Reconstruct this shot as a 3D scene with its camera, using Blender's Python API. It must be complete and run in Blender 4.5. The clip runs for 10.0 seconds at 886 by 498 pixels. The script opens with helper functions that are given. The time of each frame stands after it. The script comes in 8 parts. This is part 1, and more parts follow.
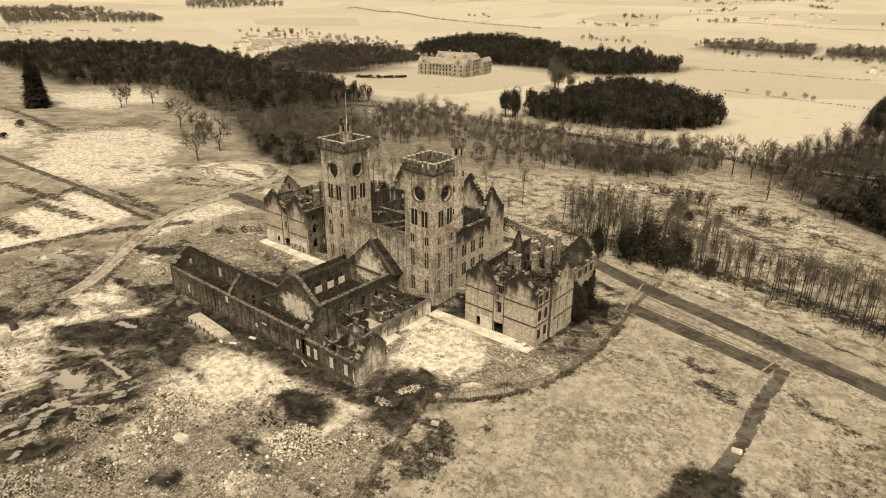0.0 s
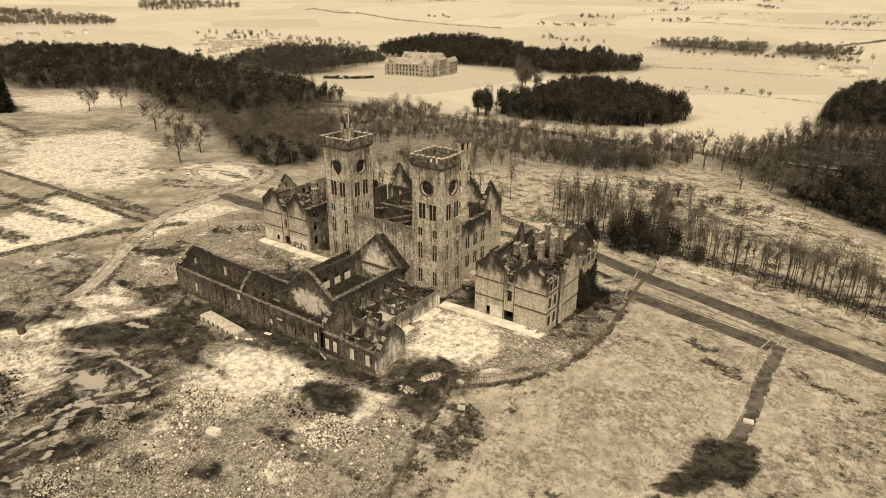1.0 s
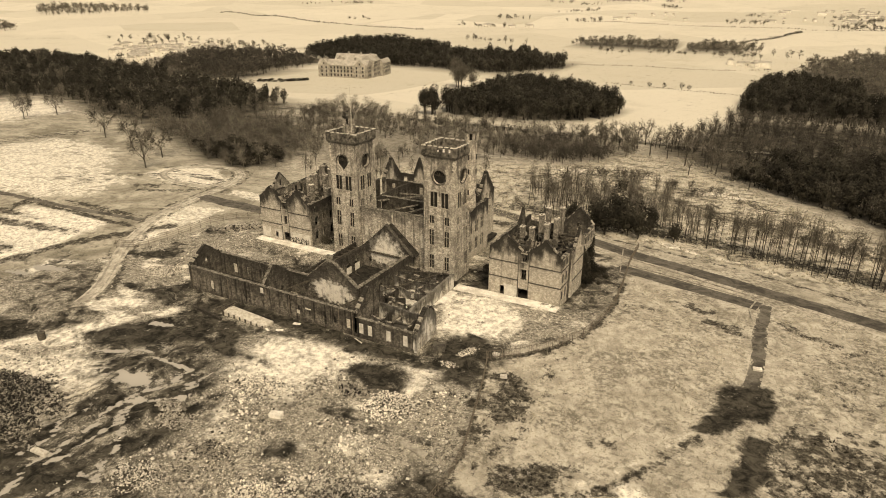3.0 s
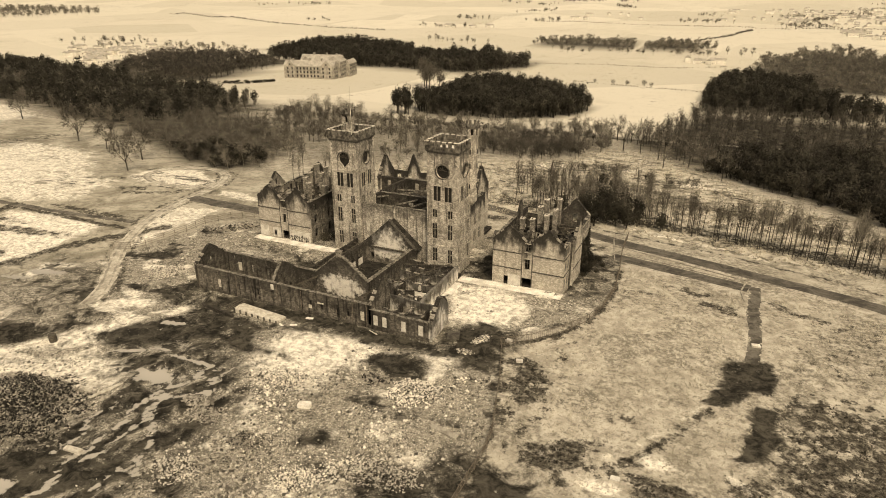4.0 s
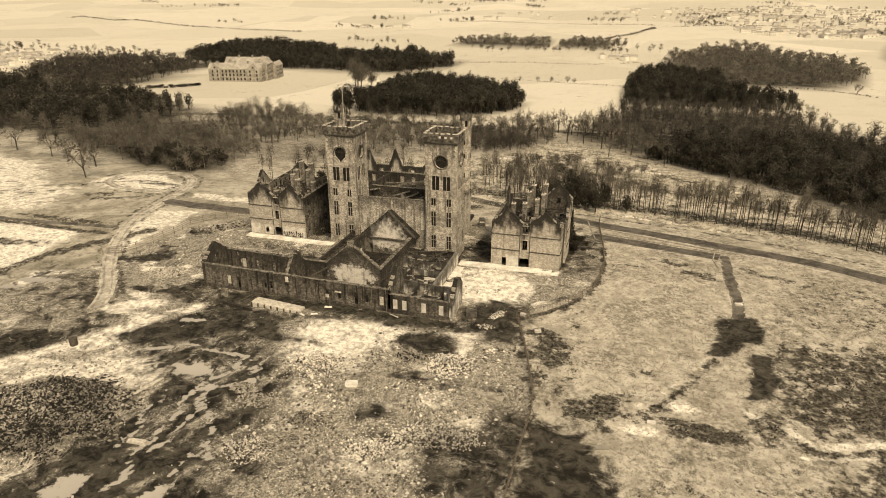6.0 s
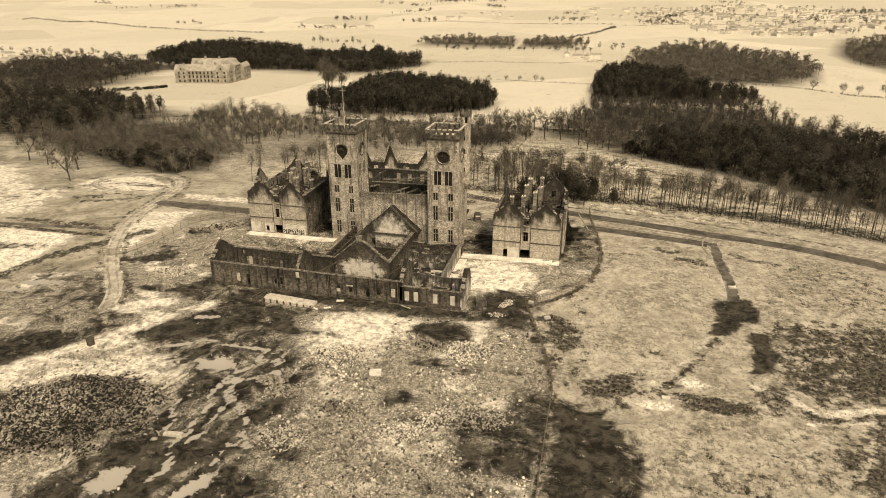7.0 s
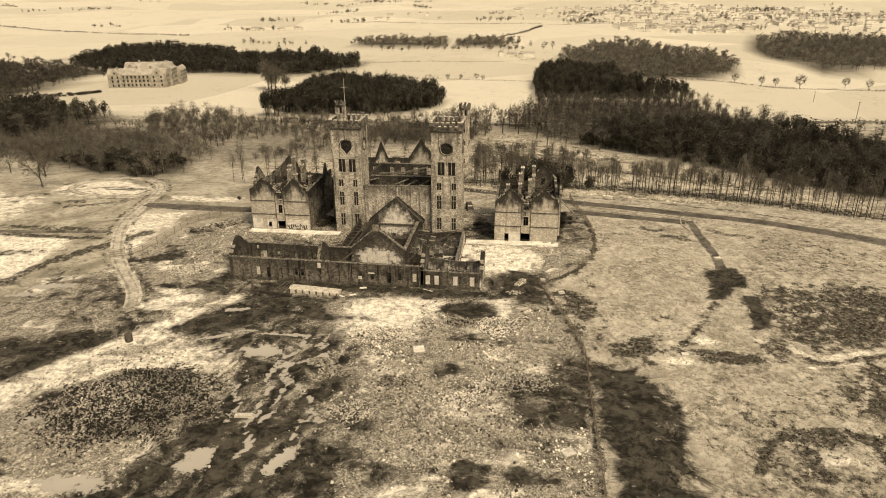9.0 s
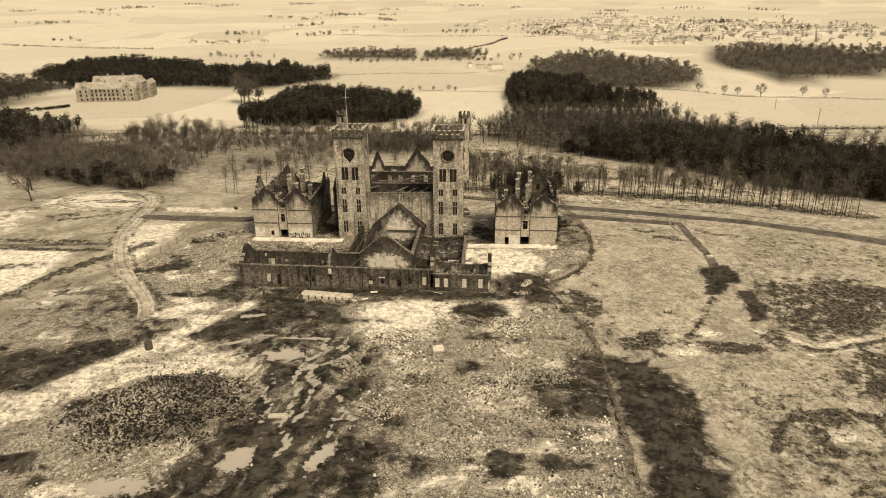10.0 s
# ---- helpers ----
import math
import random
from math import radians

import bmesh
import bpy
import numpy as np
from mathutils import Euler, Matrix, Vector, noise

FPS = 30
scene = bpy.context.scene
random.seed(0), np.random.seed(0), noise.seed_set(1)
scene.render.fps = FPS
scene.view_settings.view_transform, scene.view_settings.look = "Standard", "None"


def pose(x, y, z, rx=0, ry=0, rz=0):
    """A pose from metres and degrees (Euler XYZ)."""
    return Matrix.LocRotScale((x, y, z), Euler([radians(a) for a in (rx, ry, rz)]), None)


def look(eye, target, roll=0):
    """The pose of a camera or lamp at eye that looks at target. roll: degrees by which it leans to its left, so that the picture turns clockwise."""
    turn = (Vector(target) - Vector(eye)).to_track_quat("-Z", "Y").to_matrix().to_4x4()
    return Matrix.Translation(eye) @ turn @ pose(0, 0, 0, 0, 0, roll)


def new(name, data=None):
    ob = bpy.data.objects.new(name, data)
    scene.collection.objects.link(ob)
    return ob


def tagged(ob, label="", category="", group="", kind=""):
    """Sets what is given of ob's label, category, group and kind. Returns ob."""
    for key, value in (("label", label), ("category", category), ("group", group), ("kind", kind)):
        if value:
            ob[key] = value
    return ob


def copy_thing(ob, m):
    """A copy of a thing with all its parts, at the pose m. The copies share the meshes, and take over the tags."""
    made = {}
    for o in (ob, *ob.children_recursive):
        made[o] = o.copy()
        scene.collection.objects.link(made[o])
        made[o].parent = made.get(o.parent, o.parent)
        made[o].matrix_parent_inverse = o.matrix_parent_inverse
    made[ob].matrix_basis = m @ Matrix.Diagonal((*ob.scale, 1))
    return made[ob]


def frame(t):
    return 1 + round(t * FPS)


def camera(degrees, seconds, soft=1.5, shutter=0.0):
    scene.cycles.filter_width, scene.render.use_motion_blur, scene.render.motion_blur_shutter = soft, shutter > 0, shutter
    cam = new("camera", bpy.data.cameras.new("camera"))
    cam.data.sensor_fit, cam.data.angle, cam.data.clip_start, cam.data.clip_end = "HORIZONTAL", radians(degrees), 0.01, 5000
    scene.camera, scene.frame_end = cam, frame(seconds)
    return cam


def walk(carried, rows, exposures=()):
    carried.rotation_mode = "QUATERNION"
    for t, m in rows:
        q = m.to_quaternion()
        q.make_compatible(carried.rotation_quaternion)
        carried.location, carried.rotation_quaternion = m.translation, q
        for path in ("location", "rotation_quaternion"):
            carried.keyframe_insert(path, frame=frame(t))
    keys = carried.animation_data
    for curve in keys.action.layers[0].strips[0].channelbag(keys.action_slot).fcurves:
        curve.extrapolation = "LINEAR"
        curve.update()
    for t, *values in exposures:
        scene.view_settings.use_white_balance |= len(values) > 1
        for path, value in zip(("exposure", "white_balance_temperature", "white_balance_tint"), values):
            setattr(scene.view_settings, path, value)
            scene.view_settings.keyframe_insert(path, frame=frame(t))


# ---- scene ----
cam = camera(68.1, 10.0, soft=1.0)
METRES, EYE, TILT, LEAN, TURN = 109.6, 67.0, 0.0, 0.0, 39.2
ROWS = [
    (0.0, 0.0, 0.0, 0.0, 0.15, -22.51, -0.37),
    (0.5, -0.0463, -0.0175, -0.0016, -1.68, -22.46, -0.35),
    (1.0, -0.0933, -0.0342, -0.0028, -3.52, -22.42, -0.31),
    (1.5, -0.1409, -0.0497, -0.0042, -5.34, -22.37, -0.31),
    (2.0, -0.1887, -0.0639, -0.0052, -7.15, -22.33, -0.29),
    (2.5, -0.2368, -0.0764, -0.0064, -8.97, -22.28, -0.26),
    (4.0, -0.3823, -0.1059, -0.0094, -14.42, -22.19, -0.12),
    (4.5, -0.4317, -0.1135, -0.01, -16.39, -22.16, -0.09),
    (5.0, -0.4814, -0.1196, -0.0105, -18.51, -22.14, -0.05),
    (5.5, -0.5312, -0.1243, -0.0109, -20.36, -22.12, -0.03),
    (7.0, -0.6811, -0.1294, -0.0116, -25.53, -22.09, 0.07),
    (7.5, -0.7313, -0.1285, -0.0117, -27.23, -22.07, 0.09),
    (8.0, -0.7815, -0.1261, -0.0118, -28.93, -22.06, 0.13),
    (8.5, -0.8315, -0.1223, -0.0119, -30.54, -22.05, 0.16),
    (9.0, -0.8815, -0.1175, -0.0121, -32.11, -22.04, 0.21),
    (9.5, -0.9315, -0.1108, -0.0116, -33.69, -21.42, 0.23),
    (10.0, -0.982, -0.1036, -0.0126, -35.28, -21.06, 0.26),
]
walk(cam, [(t, pose(0, 0, EYE, TILT, LEAN, TURN) @ pose(METRES * x, METRES * y, METRES * z, 90 + pitch, roll, yaw)) for t, x, y, z, yaw, pitch, roll in ROWS],
     exposures=[(0.0, 0.10, 8350, 12.5), (5.0, 0.19, 8350, 12.5), (8.5, 0.21, 8350, 12.5), (10.0, 0.14, 8350, 12.5)])

# ---- light: a bright, thinly clouded sky with a broad soft sun from the south-east ----
SUN_ELEVATION, SUN_AZIMUTH = radians(49), radians(138)
world = bpy.data.worlds.new("world")
scene.world = world
world.use_nodes = True
wn = world.node_tree.nodes
sky = wn.new("ShaderNodeTexSky")
sky.sky_type, sky.sun_disc = "NISHITA", False
sky.sun_elevation, sky.sun_rotation = SUN_ELEVATION, SUN_AZIMUTH
sky.air_density, sky.dust_density, sky.ozone_density = 1.2, 5.0, 0.6
cloud = wn.new("ShaderNodeHueSaturation")
cloud.inputs["Saturation"].default_value = 0.25
world.node_tree.links.new(sky.outputs[0], cloud.inputs["Color"])
world.node_tree.links.new(cloud.outputs[0], wn["Background"].inputs[0])
wn["Background"].inputs[1].default_value = 0.11
sun_data = bpy.data.lights.new("sun", "SUN")
sun_data.energy, sun_data.angle, sun_data.color = 2.5, radians(12), (1.0, 0.93, 0.80)
sun = new("sun", sun_data)
to_sun = Vector((math.sin(SUN_AZIMUTH) * math.cos(SUN_ELEVATION), math.cos(SUN_AZIMUTH) * math.cos(SUN_ELEVATION), math.sin(SUN_ELEVATION)))
sun.matrix_world = look(to_sun * 300, (0, 0, 0))


# ---- materials ----
class Nodes:
    """A short hand for a node material."""

    def __init__(self, name, rough=0.9, spec=0.3):
        self.mat = bpy.data.materials.new(name)
        self.mat.use_nodes = True
        self.tree = self.mat.node_tree
        self.bsdf = self.tree.nodes["Principled BSDF"]
        self.bsdf.inputs["Roughness"].default_value = rough
        self.bsdf.inputs["Specular IOR Level"].default_value = spec
        self.place = self.add("ShaderNodeNewGeometry").outputs["Position"]

    def add(self, kind, **values):
        n = self.tree.nodes.new(kind)
        for k, v in values.items():
            n.inputs[k].default_value = v
        return n

    def link(self, a, b):
        self.tree.links.new(a, b)

    def stretch(self, v, scale):
        n = self.add("ShaderNodeMapping", Scale=scale)
        self.link(v, n.inputs["Vector"])
        return n.outputs[0]

    def noise(self, scale, detail=4.0, rough=0.6, vector=None, distort=0.0):
        n = self.add("ShaderNodeTexNoise", Scale=scale, Detail=detail, Roughness=rough, Distortion=distort)
        self.link(vector or self.place, n.inputs["Vector"])
        return n.outputs["Fac"]

    def cells(self, scale, vector=None, feature="F1", random=1.0):
        n = self.add("ShaderNodeTexVoronoi", Scale=scale, Randomness=random)
        n.feature = feature
        self.link(vector or self.place, n.inputs["Vector"])
        return n

    def ramp(self, fac, lo, hi, a=0.0, b=1.0):
        n = self.add("ShaderNodeMapRange")
        n.interpolation_type = "SMOOTHSTEP"
        for k, v in (("From Min", lo), ("From Max", hi), ("To Min", a), ("To Max", b)):
            n.inputs[k].default_value = v
        self.link(fac, n.inputs["Value"])
        return n.outputs["Result"]

    def maths(self, op, a, b):
        n = self.add("ShaderNodeMath")
        n.operation = op
        for i, v in enumerate((a, b)):
            if isinstance(v, (int, float)):
                n.inputs[i].default_value = v
            else:
                self.link(v, n.inputs[i])
        return n.outputs[0]

    def mix(self, fac, a, b, blend="MIX"):
        n = self.add("ShaderNodeMix")
        n.data_type, n.blend_type = "RGBA", blend
        for i, v in ((0, fac), (6, a), (7, b)):
            if isinstance(v, (int, float)):
                n.inputs[i].default_value = v
            elif isinstance(v, tuple):
                n.inputs[i].default_value = (*v, 1)
            else:
                self.link(v, n.inputs[i])
        return n.outputs[2]

    def attribute(self, name):
        n = self.tree.nodes.new("ShaderNodeAttribute")
        n.attribute_name = name
        return n

    def bump(self, height, strength=0.5, distance=0.1):
        n = self.add("ShaderNodeBump", Strength=strength, Distance=distance)
        self.link(height, n.inputs["Height"])
        self.link(n.outputs[0], self.bsdf.inputs["Normal"])

    def done(self, colour):
        if isinstance(colour, tuple):
            self.bsdf.inputs["Base Color"].default_value = (*colour, 1)
        else:
            self.link(colour, self.bsdf.inputs["Base Color"])
        return self.mat


def stone_material(name, light, dark, joint=0.3, soot=1.0, cell=2.9, pale=0.0, runs=0.7, patch=None, reach=3.4, blotch=0.8):
    """Coursed rubble: squarish stones of uneven tone, streaks of soot, damp and moss below the wall heads."""
    m = Nodes(name, 0.92, 0.08)
    at = m.add("ShaderNodeSeparateXYZ")
    m.link(m.place, at.inputs[0])
    flat = m.add("ShaderNodeCombineXYZ")
    m.link(m.maths("ADD", at.outputs["X"], at.outputs["Y"]), flat.inputs[0])
    m.link(m.maths("ADD", at.outputs["Z"], m.ramp(m.noise(0.8, 2, 0.5), 0.2, 0.8, -0.16, 0.16)), flat.inputs[1])
    course = m.add("ShaderNodeTexBrick", Scale=1.0)
    for key, value in (("Color1", (0, 0, 0, 1)), ("Color2", (1, 1, 1, 1)), ("Mortar", (0.5, 0.5, 0.5, 1)), ("Mortar Size", 0.022), ("Mortar Smooth", 0.4), ("Brick Width", 1.35 / cell), ("Row Height", 0.72 / cell)):
        course.inputs[key].default_value = value
    m.link(flat.outputs[0], course.inputs["Vector"])
    tone = m.add("ShaderNodeSeparateColor")
    m.link(course.outputs["Color"], tone.inputs[0])
    colour = m.mix(m.ramp(m.maths("ADD", tone.outputs[0], m.ramp(m.noise(1.1, 5, 0.7), 0.25, 0.75, -0.5, 0.5)), 0.05, 0.95), tuple(0.3 * a + 0.7 * b for a, b in zip(light, dark)), light)
    colour = m.mix(m.ramp(tone.outputs[0], 0.80, 0.97, 0.0, 0.4), colour, tuple(min(0.8, c * 1.35) for c in light))
    colour = m.mix(m.ramp(m.noise(0.16, 6, 0.72, distort=0.5), 0.45, 0.64, 0.0, blotch), colour, tuple(c * 0.7 for c in dark))
    colour = m.mix(m.ramp(m.noise(2.6, 5, 0.75), 0.55, 0.70, 0.0, 0.9 * blotch), colour, tuple(c * 0.4 for c in dark))
    if pale:
        colour = m.mix(m.ramp(m.noise(0.30, 4, 0.6), 0.40, 0.56, 0.0, pale), colour, (0.70, 0.67, 0.59))
    if patch:
        cx, cz, rx, rz = patch
        du = m.maths("POWER", m.maths("DIVIDE", m.maths("SUBTRACT", at.outputs["X"], cx), rx), 2.0)
        dz = m.maths("POWER", m.maths("DIVIDE", m.maths("SUBTRACT", at.outputs["Z"], cz), rz), 2.0)
        far = m.maths("ADD", m.maths("ADD", du, dz), m.ramp(m.noise(0.7, 6, 0.7), 0.25, 0.75, -0.7, 0.7))
        lime = m.mix(m.ramp(m.noise(1.1, 5, 0.7), 0.44, 0.70), (0.66, 0.62, 0.53), (0.30, 0.275, 0.227))
        colour = m.mix(m.ramp(far, 0.55, 1.25, 0.95, 0.0), colour, lime)
    line = m.maths("MULTIPLY", course.outputs["Fac"], joint)
    colour = m.mix(line, colour, tuple(c * 0.35 for c in dark))
    streak = m.noise(1.0, 5, 0.65, m.stretch(m.place, (1.6, 1.6, 0.09)))
    colour = m.mix(m.ramp(streak, 0.56 - 0.1 * runs, 0.68, 0.0, runs), colour, tuple(c * 0.3 for c in dark))
    head = m.add("ShaderNodeUVMap")
    head.uv_map = "head"
    below = m.add("ShaderNodeSeparateXYZ")
    m.link(head.outputs[0], below.inputs[0])
    depth = m.maths("ADD", below.outputs["Y"], m.ramp(m.noise(0.45, 5, 0.65, m.stretch(m.place, (1, 1, 0.5))), 0.3, 0.7, -2.0, 1.6))
    colour = m.mix(m.ramp(depth, 0.6, reach, 0.95 * soot, 0.0), colour, (0.020, 0.018, 0.015))
    m.bump(m.maths("SUBTRACT", m.noise(5.0, 5, 0.7), m.maths("MULTIPLY", course.outputs["Fac"], 0.5)), 0.6, 0.07)
    return m.done(colour)


def plain_material(name, light, dark, scale=0.8, rough=0.9, bump=0.4, fine=9.0, spec=0.12):
    m = Nodes(name, rough, spec)
    colour = m.mix(m.ramp(m.noise(scale, 5, 0.65), 0.32, 0.68), dark, light)
    colour = m.mix(m.ramp(m.noise(fine, 3, 0.6), 0.4, 0.75, 0.0, 0.5), colour, tuple(c * 0.5 for c in dark))
    m.bump(m.noise(fine, 4, 0.7), bump, 0.06)
    return m.done(colour)


def tree_material(name, light, dark, rough=0.95, speck=0.35, through_=0.0, lump=0.3, skew=0.1):
    """Clumps of some metres take their own tone, each twig a little besides; light passes through the spray."""
    m = Nodes(name, rough, 0.1)
    island = m.add("ShaderNodeNewGeometry").outputs["Random Per Island"]
    tone = m.maths("ADD", m.ramp(m.noise(lump, 3, 0.55), 0.30, 0.70, 0.0, 1.0 - speck), m.maths("MULTIPLY", island, speck))
    colour = m.mix(m.ramp(tone, skew, 0.9 if skew < 0.2 else 1.05), dark, light)
    colour = m.mix(m.ramp(m.noise(0.05, 3, 0.5), 0.40, 0.62, 0.0, 0.5), colour, tuple(c * 0.6 for c in dark))
    if through_:
        thin = m.add("ShaderNodeBsdfTranslucent")
        m.link(colour, thin.inputs["Color"])
        both = m.add("ShaderNodeMixShader", Fac=through_)
        m.link(m.bsdf.outputs[0], both.inputs[1])
        m.link(thin.outputs[0], both.inputs[2])
        m.link(both.outputs[0], m.tree.nodes["Material Output"].inputs["Surface"])
    return m.done(colour)


STONE_TOWER = stone_material("tower_sandstone", (0.56, 0.512, 0.423), (0.15, 0.135, 0.109), 0.5, 0.6, cell=3.4, runs=0.8, blotch=0.6)
STONE_PAVILION = stone_material("pavilion_sandstone", (0.50, 0.458, 0.378), (0.24, 0.216, 0.175), 0.4, 1.0, cell=3.4, runs=0.45, reach=4.8, blotch=0.22)
# Less sooty copy of the pavilion stone: the sides' brighter light put into colour.
STONE_SIDE = stone_material("lit_side_sandstone", (0.50, 0.458, 0.378), (0.22, 0.198, 0.16), 0.4, 0.6, cell=3.4, blotch=0.25)
STONE_STACK = stone_material("sooty_chimney_stone", (0.36, 0.328, 0.268), (0.08, 0.072, 0.058), 0.4, 0.0)
# Darker stone for the pavilions' inner side walls.
STONE_INNER = stone_material("dark_inner_stone", (0.22, 0.2, 0.163), (0.05, 0.045, 0.036), 0.4, 0.9)
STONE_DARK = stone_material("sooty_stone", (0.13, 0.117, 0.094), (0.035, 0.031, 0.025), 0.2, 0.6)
STONE_RENDER = stone_material("damp_rendered_stone", (0.20, 0.18, 0.147), (0.045, 0.04, 0.032), 0.1, 0.5, 2.9, 0.0, 1.0)
STONE_HALL = stone_material("sooty_plastered_stone", (0.17, 0.153, 0.125), (0.045, 0.04, 0.032), 0.15, 0.6, 2.9, 0.0, 0.35, patch=(-101.4, 2.6, 5.6, 2.6))
STONE_GABLE = stone_material("burnt_plastered_gable", (0.20, 0.18, 0.147), (0.05, 0.045, 0.036), 0.1, 0.8, 2.9, 0.0, 0.25, patch=(-101.2, 5.2, 4.8, 4.4))
STONE_PLASTER = stone_material("patchy_lime_plaster", (0.44, 0.403, 0.332), (0.13, 0.117, 0.095), 0.15, 0.9, 2.6, 0.75, blotch=0.5)
PLASTER = stone_material("bare_lime_plaster", (0.60, 0.56, 0.47), (0.32, 0.295, 0.24), 0.1, 0.8, 2.2, 0.8)


def coping_material():
    """Each coping stone is sooty or washed pale by itself."""
    m = Nodes("weathered_coping", 0.92, 0.1)
    island = m.add("ShaderNodeNewGeometry").outputs["Random Per Island"]
    mixed = m.maths("ADD", island, m.ramp(m.noise(2.0, 5, 0.7), 0.25, 0.75, -0.4, 0.4))
    colour = m.mix(m.ramp(mixed, 0.45, 0.95), (0.03, 0.027, 0.022), (0.28, 0.256, 0.21))
    m.bump(m.noise(7.0, 4, 0.7), 0.5, 0.06)
    return m.done(colour)


COPING = coping_material()
HEAD = plain_material("mossy_wall_head", (0.30, 0.275, 0.224), (0.04, 0.036, 0.029), 1.3)
CAP = plain_material("pale_cap_stone", (0.76, 0.71, 0.60), (0.22, 0.20, 0.162), 1.4)
DRESSED = plain_material("dressed_stone", (0.48, 0.44, 0.36), (0.22, 0.2, 0.16), 0.7)
STRING = plain_material("sooty_string_course", (0.12, 0.11, 0.09), (0.045, 0.04, 0.033), 1.0)
PARAPET = plain_material("blotched_parapet_stone", (0.20, 0.182, 0.148), (0.022, 0.02, 0.016), 0.9)
CONCRETE = plain_material("pale_concrete", (0.86, 0.82, 0.72), (0.50, 0.465, 0.385), 0.35, 0.85, 0.3, 5.0)
BOARD = plain_material("pale_board", (0.62, 0.58, 0.48), (0.35, 0.32, 0.26), 1.5, 0.8, 0.15)
CHAR = plain_material("charred_floor", (0.045, 0.04, 0.032), (0.010, 0.009, 0.007), 0.8)
TIMBER = plain_material("charred_timber", (0.12, 0.105, 0.08), (0.04, 0.035, 0.028), 3.0)
STEEL = plain_material("rusted_steel", (0.20, 0.17, 0.13), (0.08, 0.065, 0.05), 2.5, 0.7)
LEAD = plain_material("pale_roof_felt", (0.66, 0.63, 0.55), (0.40, 0.37, 0.31), 0.8)


def way_material(name, base, worn, verge, half, rut=0.0, cover=0.3):
    """A driven way: its edges overgrown, its wheel lines a tone of their own."""
    m = Nodes(name, 0.92, 0.1)
    way = m.add("ShaderNodeUVMap")
    way.uv_map = "way"
    uv = m.add("ShaderNodeSeparateXYZ")
    m.link(way.outputs[0], uv.inputs[0])
    off = m.maths("ABSOLUTE", uv.outputs["X"], 0.0)
    colour = m.mix(m.ramp(m.noise(0.25, 6, 0.7, distort=0.6), 0.36, 0.62), base, worn)
    colour = m.mix(m.ramp(m.noise(1.6, 5, 0.75), 0.50, 0.70, 0.0, 0.6), colour, tuple(c * 0.45 for c in base))
    if rut:
        line = m.maths("ADD", m.maths("ABSOLUTE", m.maths("SUBTRACT", off, 0.95), 0.0), m.ramp(m.noise(0.5, 4, 0.6), 0.3, 0.7, -0.25, 0.35))
        colour = m.mix(m.ramp(line, 0.10, 0.42, rut, 0.0), colour, tuple(c * 0.3 for c in base))
    edge = m.maths("ADD", off, m.ramp(m.noise(0.55, 6, 0.75), 0.28, 0.72, -1.3 * cover * half, 1.1 * cover * half))
    grass = m.mix(m.ramp(m.noise(2.2, 5, 0.8), 0.4, 0.6), tuple(c * 0.22 for c in verge), verge)
    colour = m.mix(m.ramp(edge, half * 0.80, half * 0.98), colour, grass)
    m.bump(m.noise(4.0, 5, 0.7), 0.4, 0.08)
    return m.done(colour)


ASPHALT = way_material("worn_asphalt", (0.055, 0.05, 0.041), (0.13, 0.118, 0.096), (0.48, 0.44, 0.35), 3.6, 0.25, 0.22)
ASPHALT_NARROW = way_material("overgrown_asphalt", (0.05, 0.045, 0.036), (0.15, 0.136, 0.11), (0.46, 0.42, 0.335), 1.5, 0.0, 0.42)
DIRT_ROAD = way_material("dirt_track", (0.27, 0.246, 0.198), (0.50, 0.461, 0.377), (0.26, 0.238, 0.188), 2.3, 0.5, 0.45)
KERB = plain_material("pale_kerb_stone", (0.40, 0.37, 0.30), (0.18, 0.16, 0.13), 0.8)
RUBBLE = tree_material("broken_masonry", (0.62, 0.575, 0.48), (0.13, 0.118, 0.096), speck=0.8)
RUBBLE_PALE = tree_material("pale_broken_masonry", (0.84, 0.785, 0.66), (0.05, 0.045, 0.036), speck=0.9)
RUBBLE_DARK = tree_material("dark_broken_masonry", (0.31, 0.283, 0.232), (0.008, 0.0072, 0.006), speck=0.9)
SLATE_CHIP = tree_material("slate_and_brick_chips", (0.50, 0.46, 0.38), (0.02, 0.018, 0.0147), speck=0.8, skew=0.36)
BARK = tree_material("grey_bark", (0.10, 0.09, 0.072), (0.035, 0.031, 0.025))
TWIG = tree_material("bare_twigs", (0.15, 0.134, 0.106), (0.045, 0.04, 0.032), through_=0.4)
TWIG_PALE = tree_material("pale_bare_twigs", (0.25, 0.224, 0.178), (0.085, 0.076, 0.06), through_=0.4)
NEEDLE = tree_material("dark_needles", (0.078, 0.071, 0.053), (0.028, 0.0256, 0.0193), speck=0.2, through_=0.35, lump=0.16)
# Far crowns: the haze of distance is put into this paler twig colour.
TWIG_HAZE = tree_material("hazed_bare_crowns", (0.27, 0.243, 0.194), (0.12, 0.108, 0.086), speck=0.25, through_=0.45, lump=0.12)
SCRUB = tree_material("dark_scrub", (0.065, 0.058, 0.042), (0.022, 0.02, 0.0145), speck=0.2, through_=0.3)
STRAW = tree_material("dry_grass_blades", (0.62, 0.57, 0.45), (0.36, 0.325, 0.25), speck=0.6, through_=0.3)
SLATE = plain_material("pale_slate_roof", (0.46, 0.425, 0.355), (0.24, 0.22, 0.18), 0.3)
RENDER_WALL = plain_material("pale_house_wall", (0.80, 0.76, 0.66), (0.55, 0.51, 0.43), 0.2)
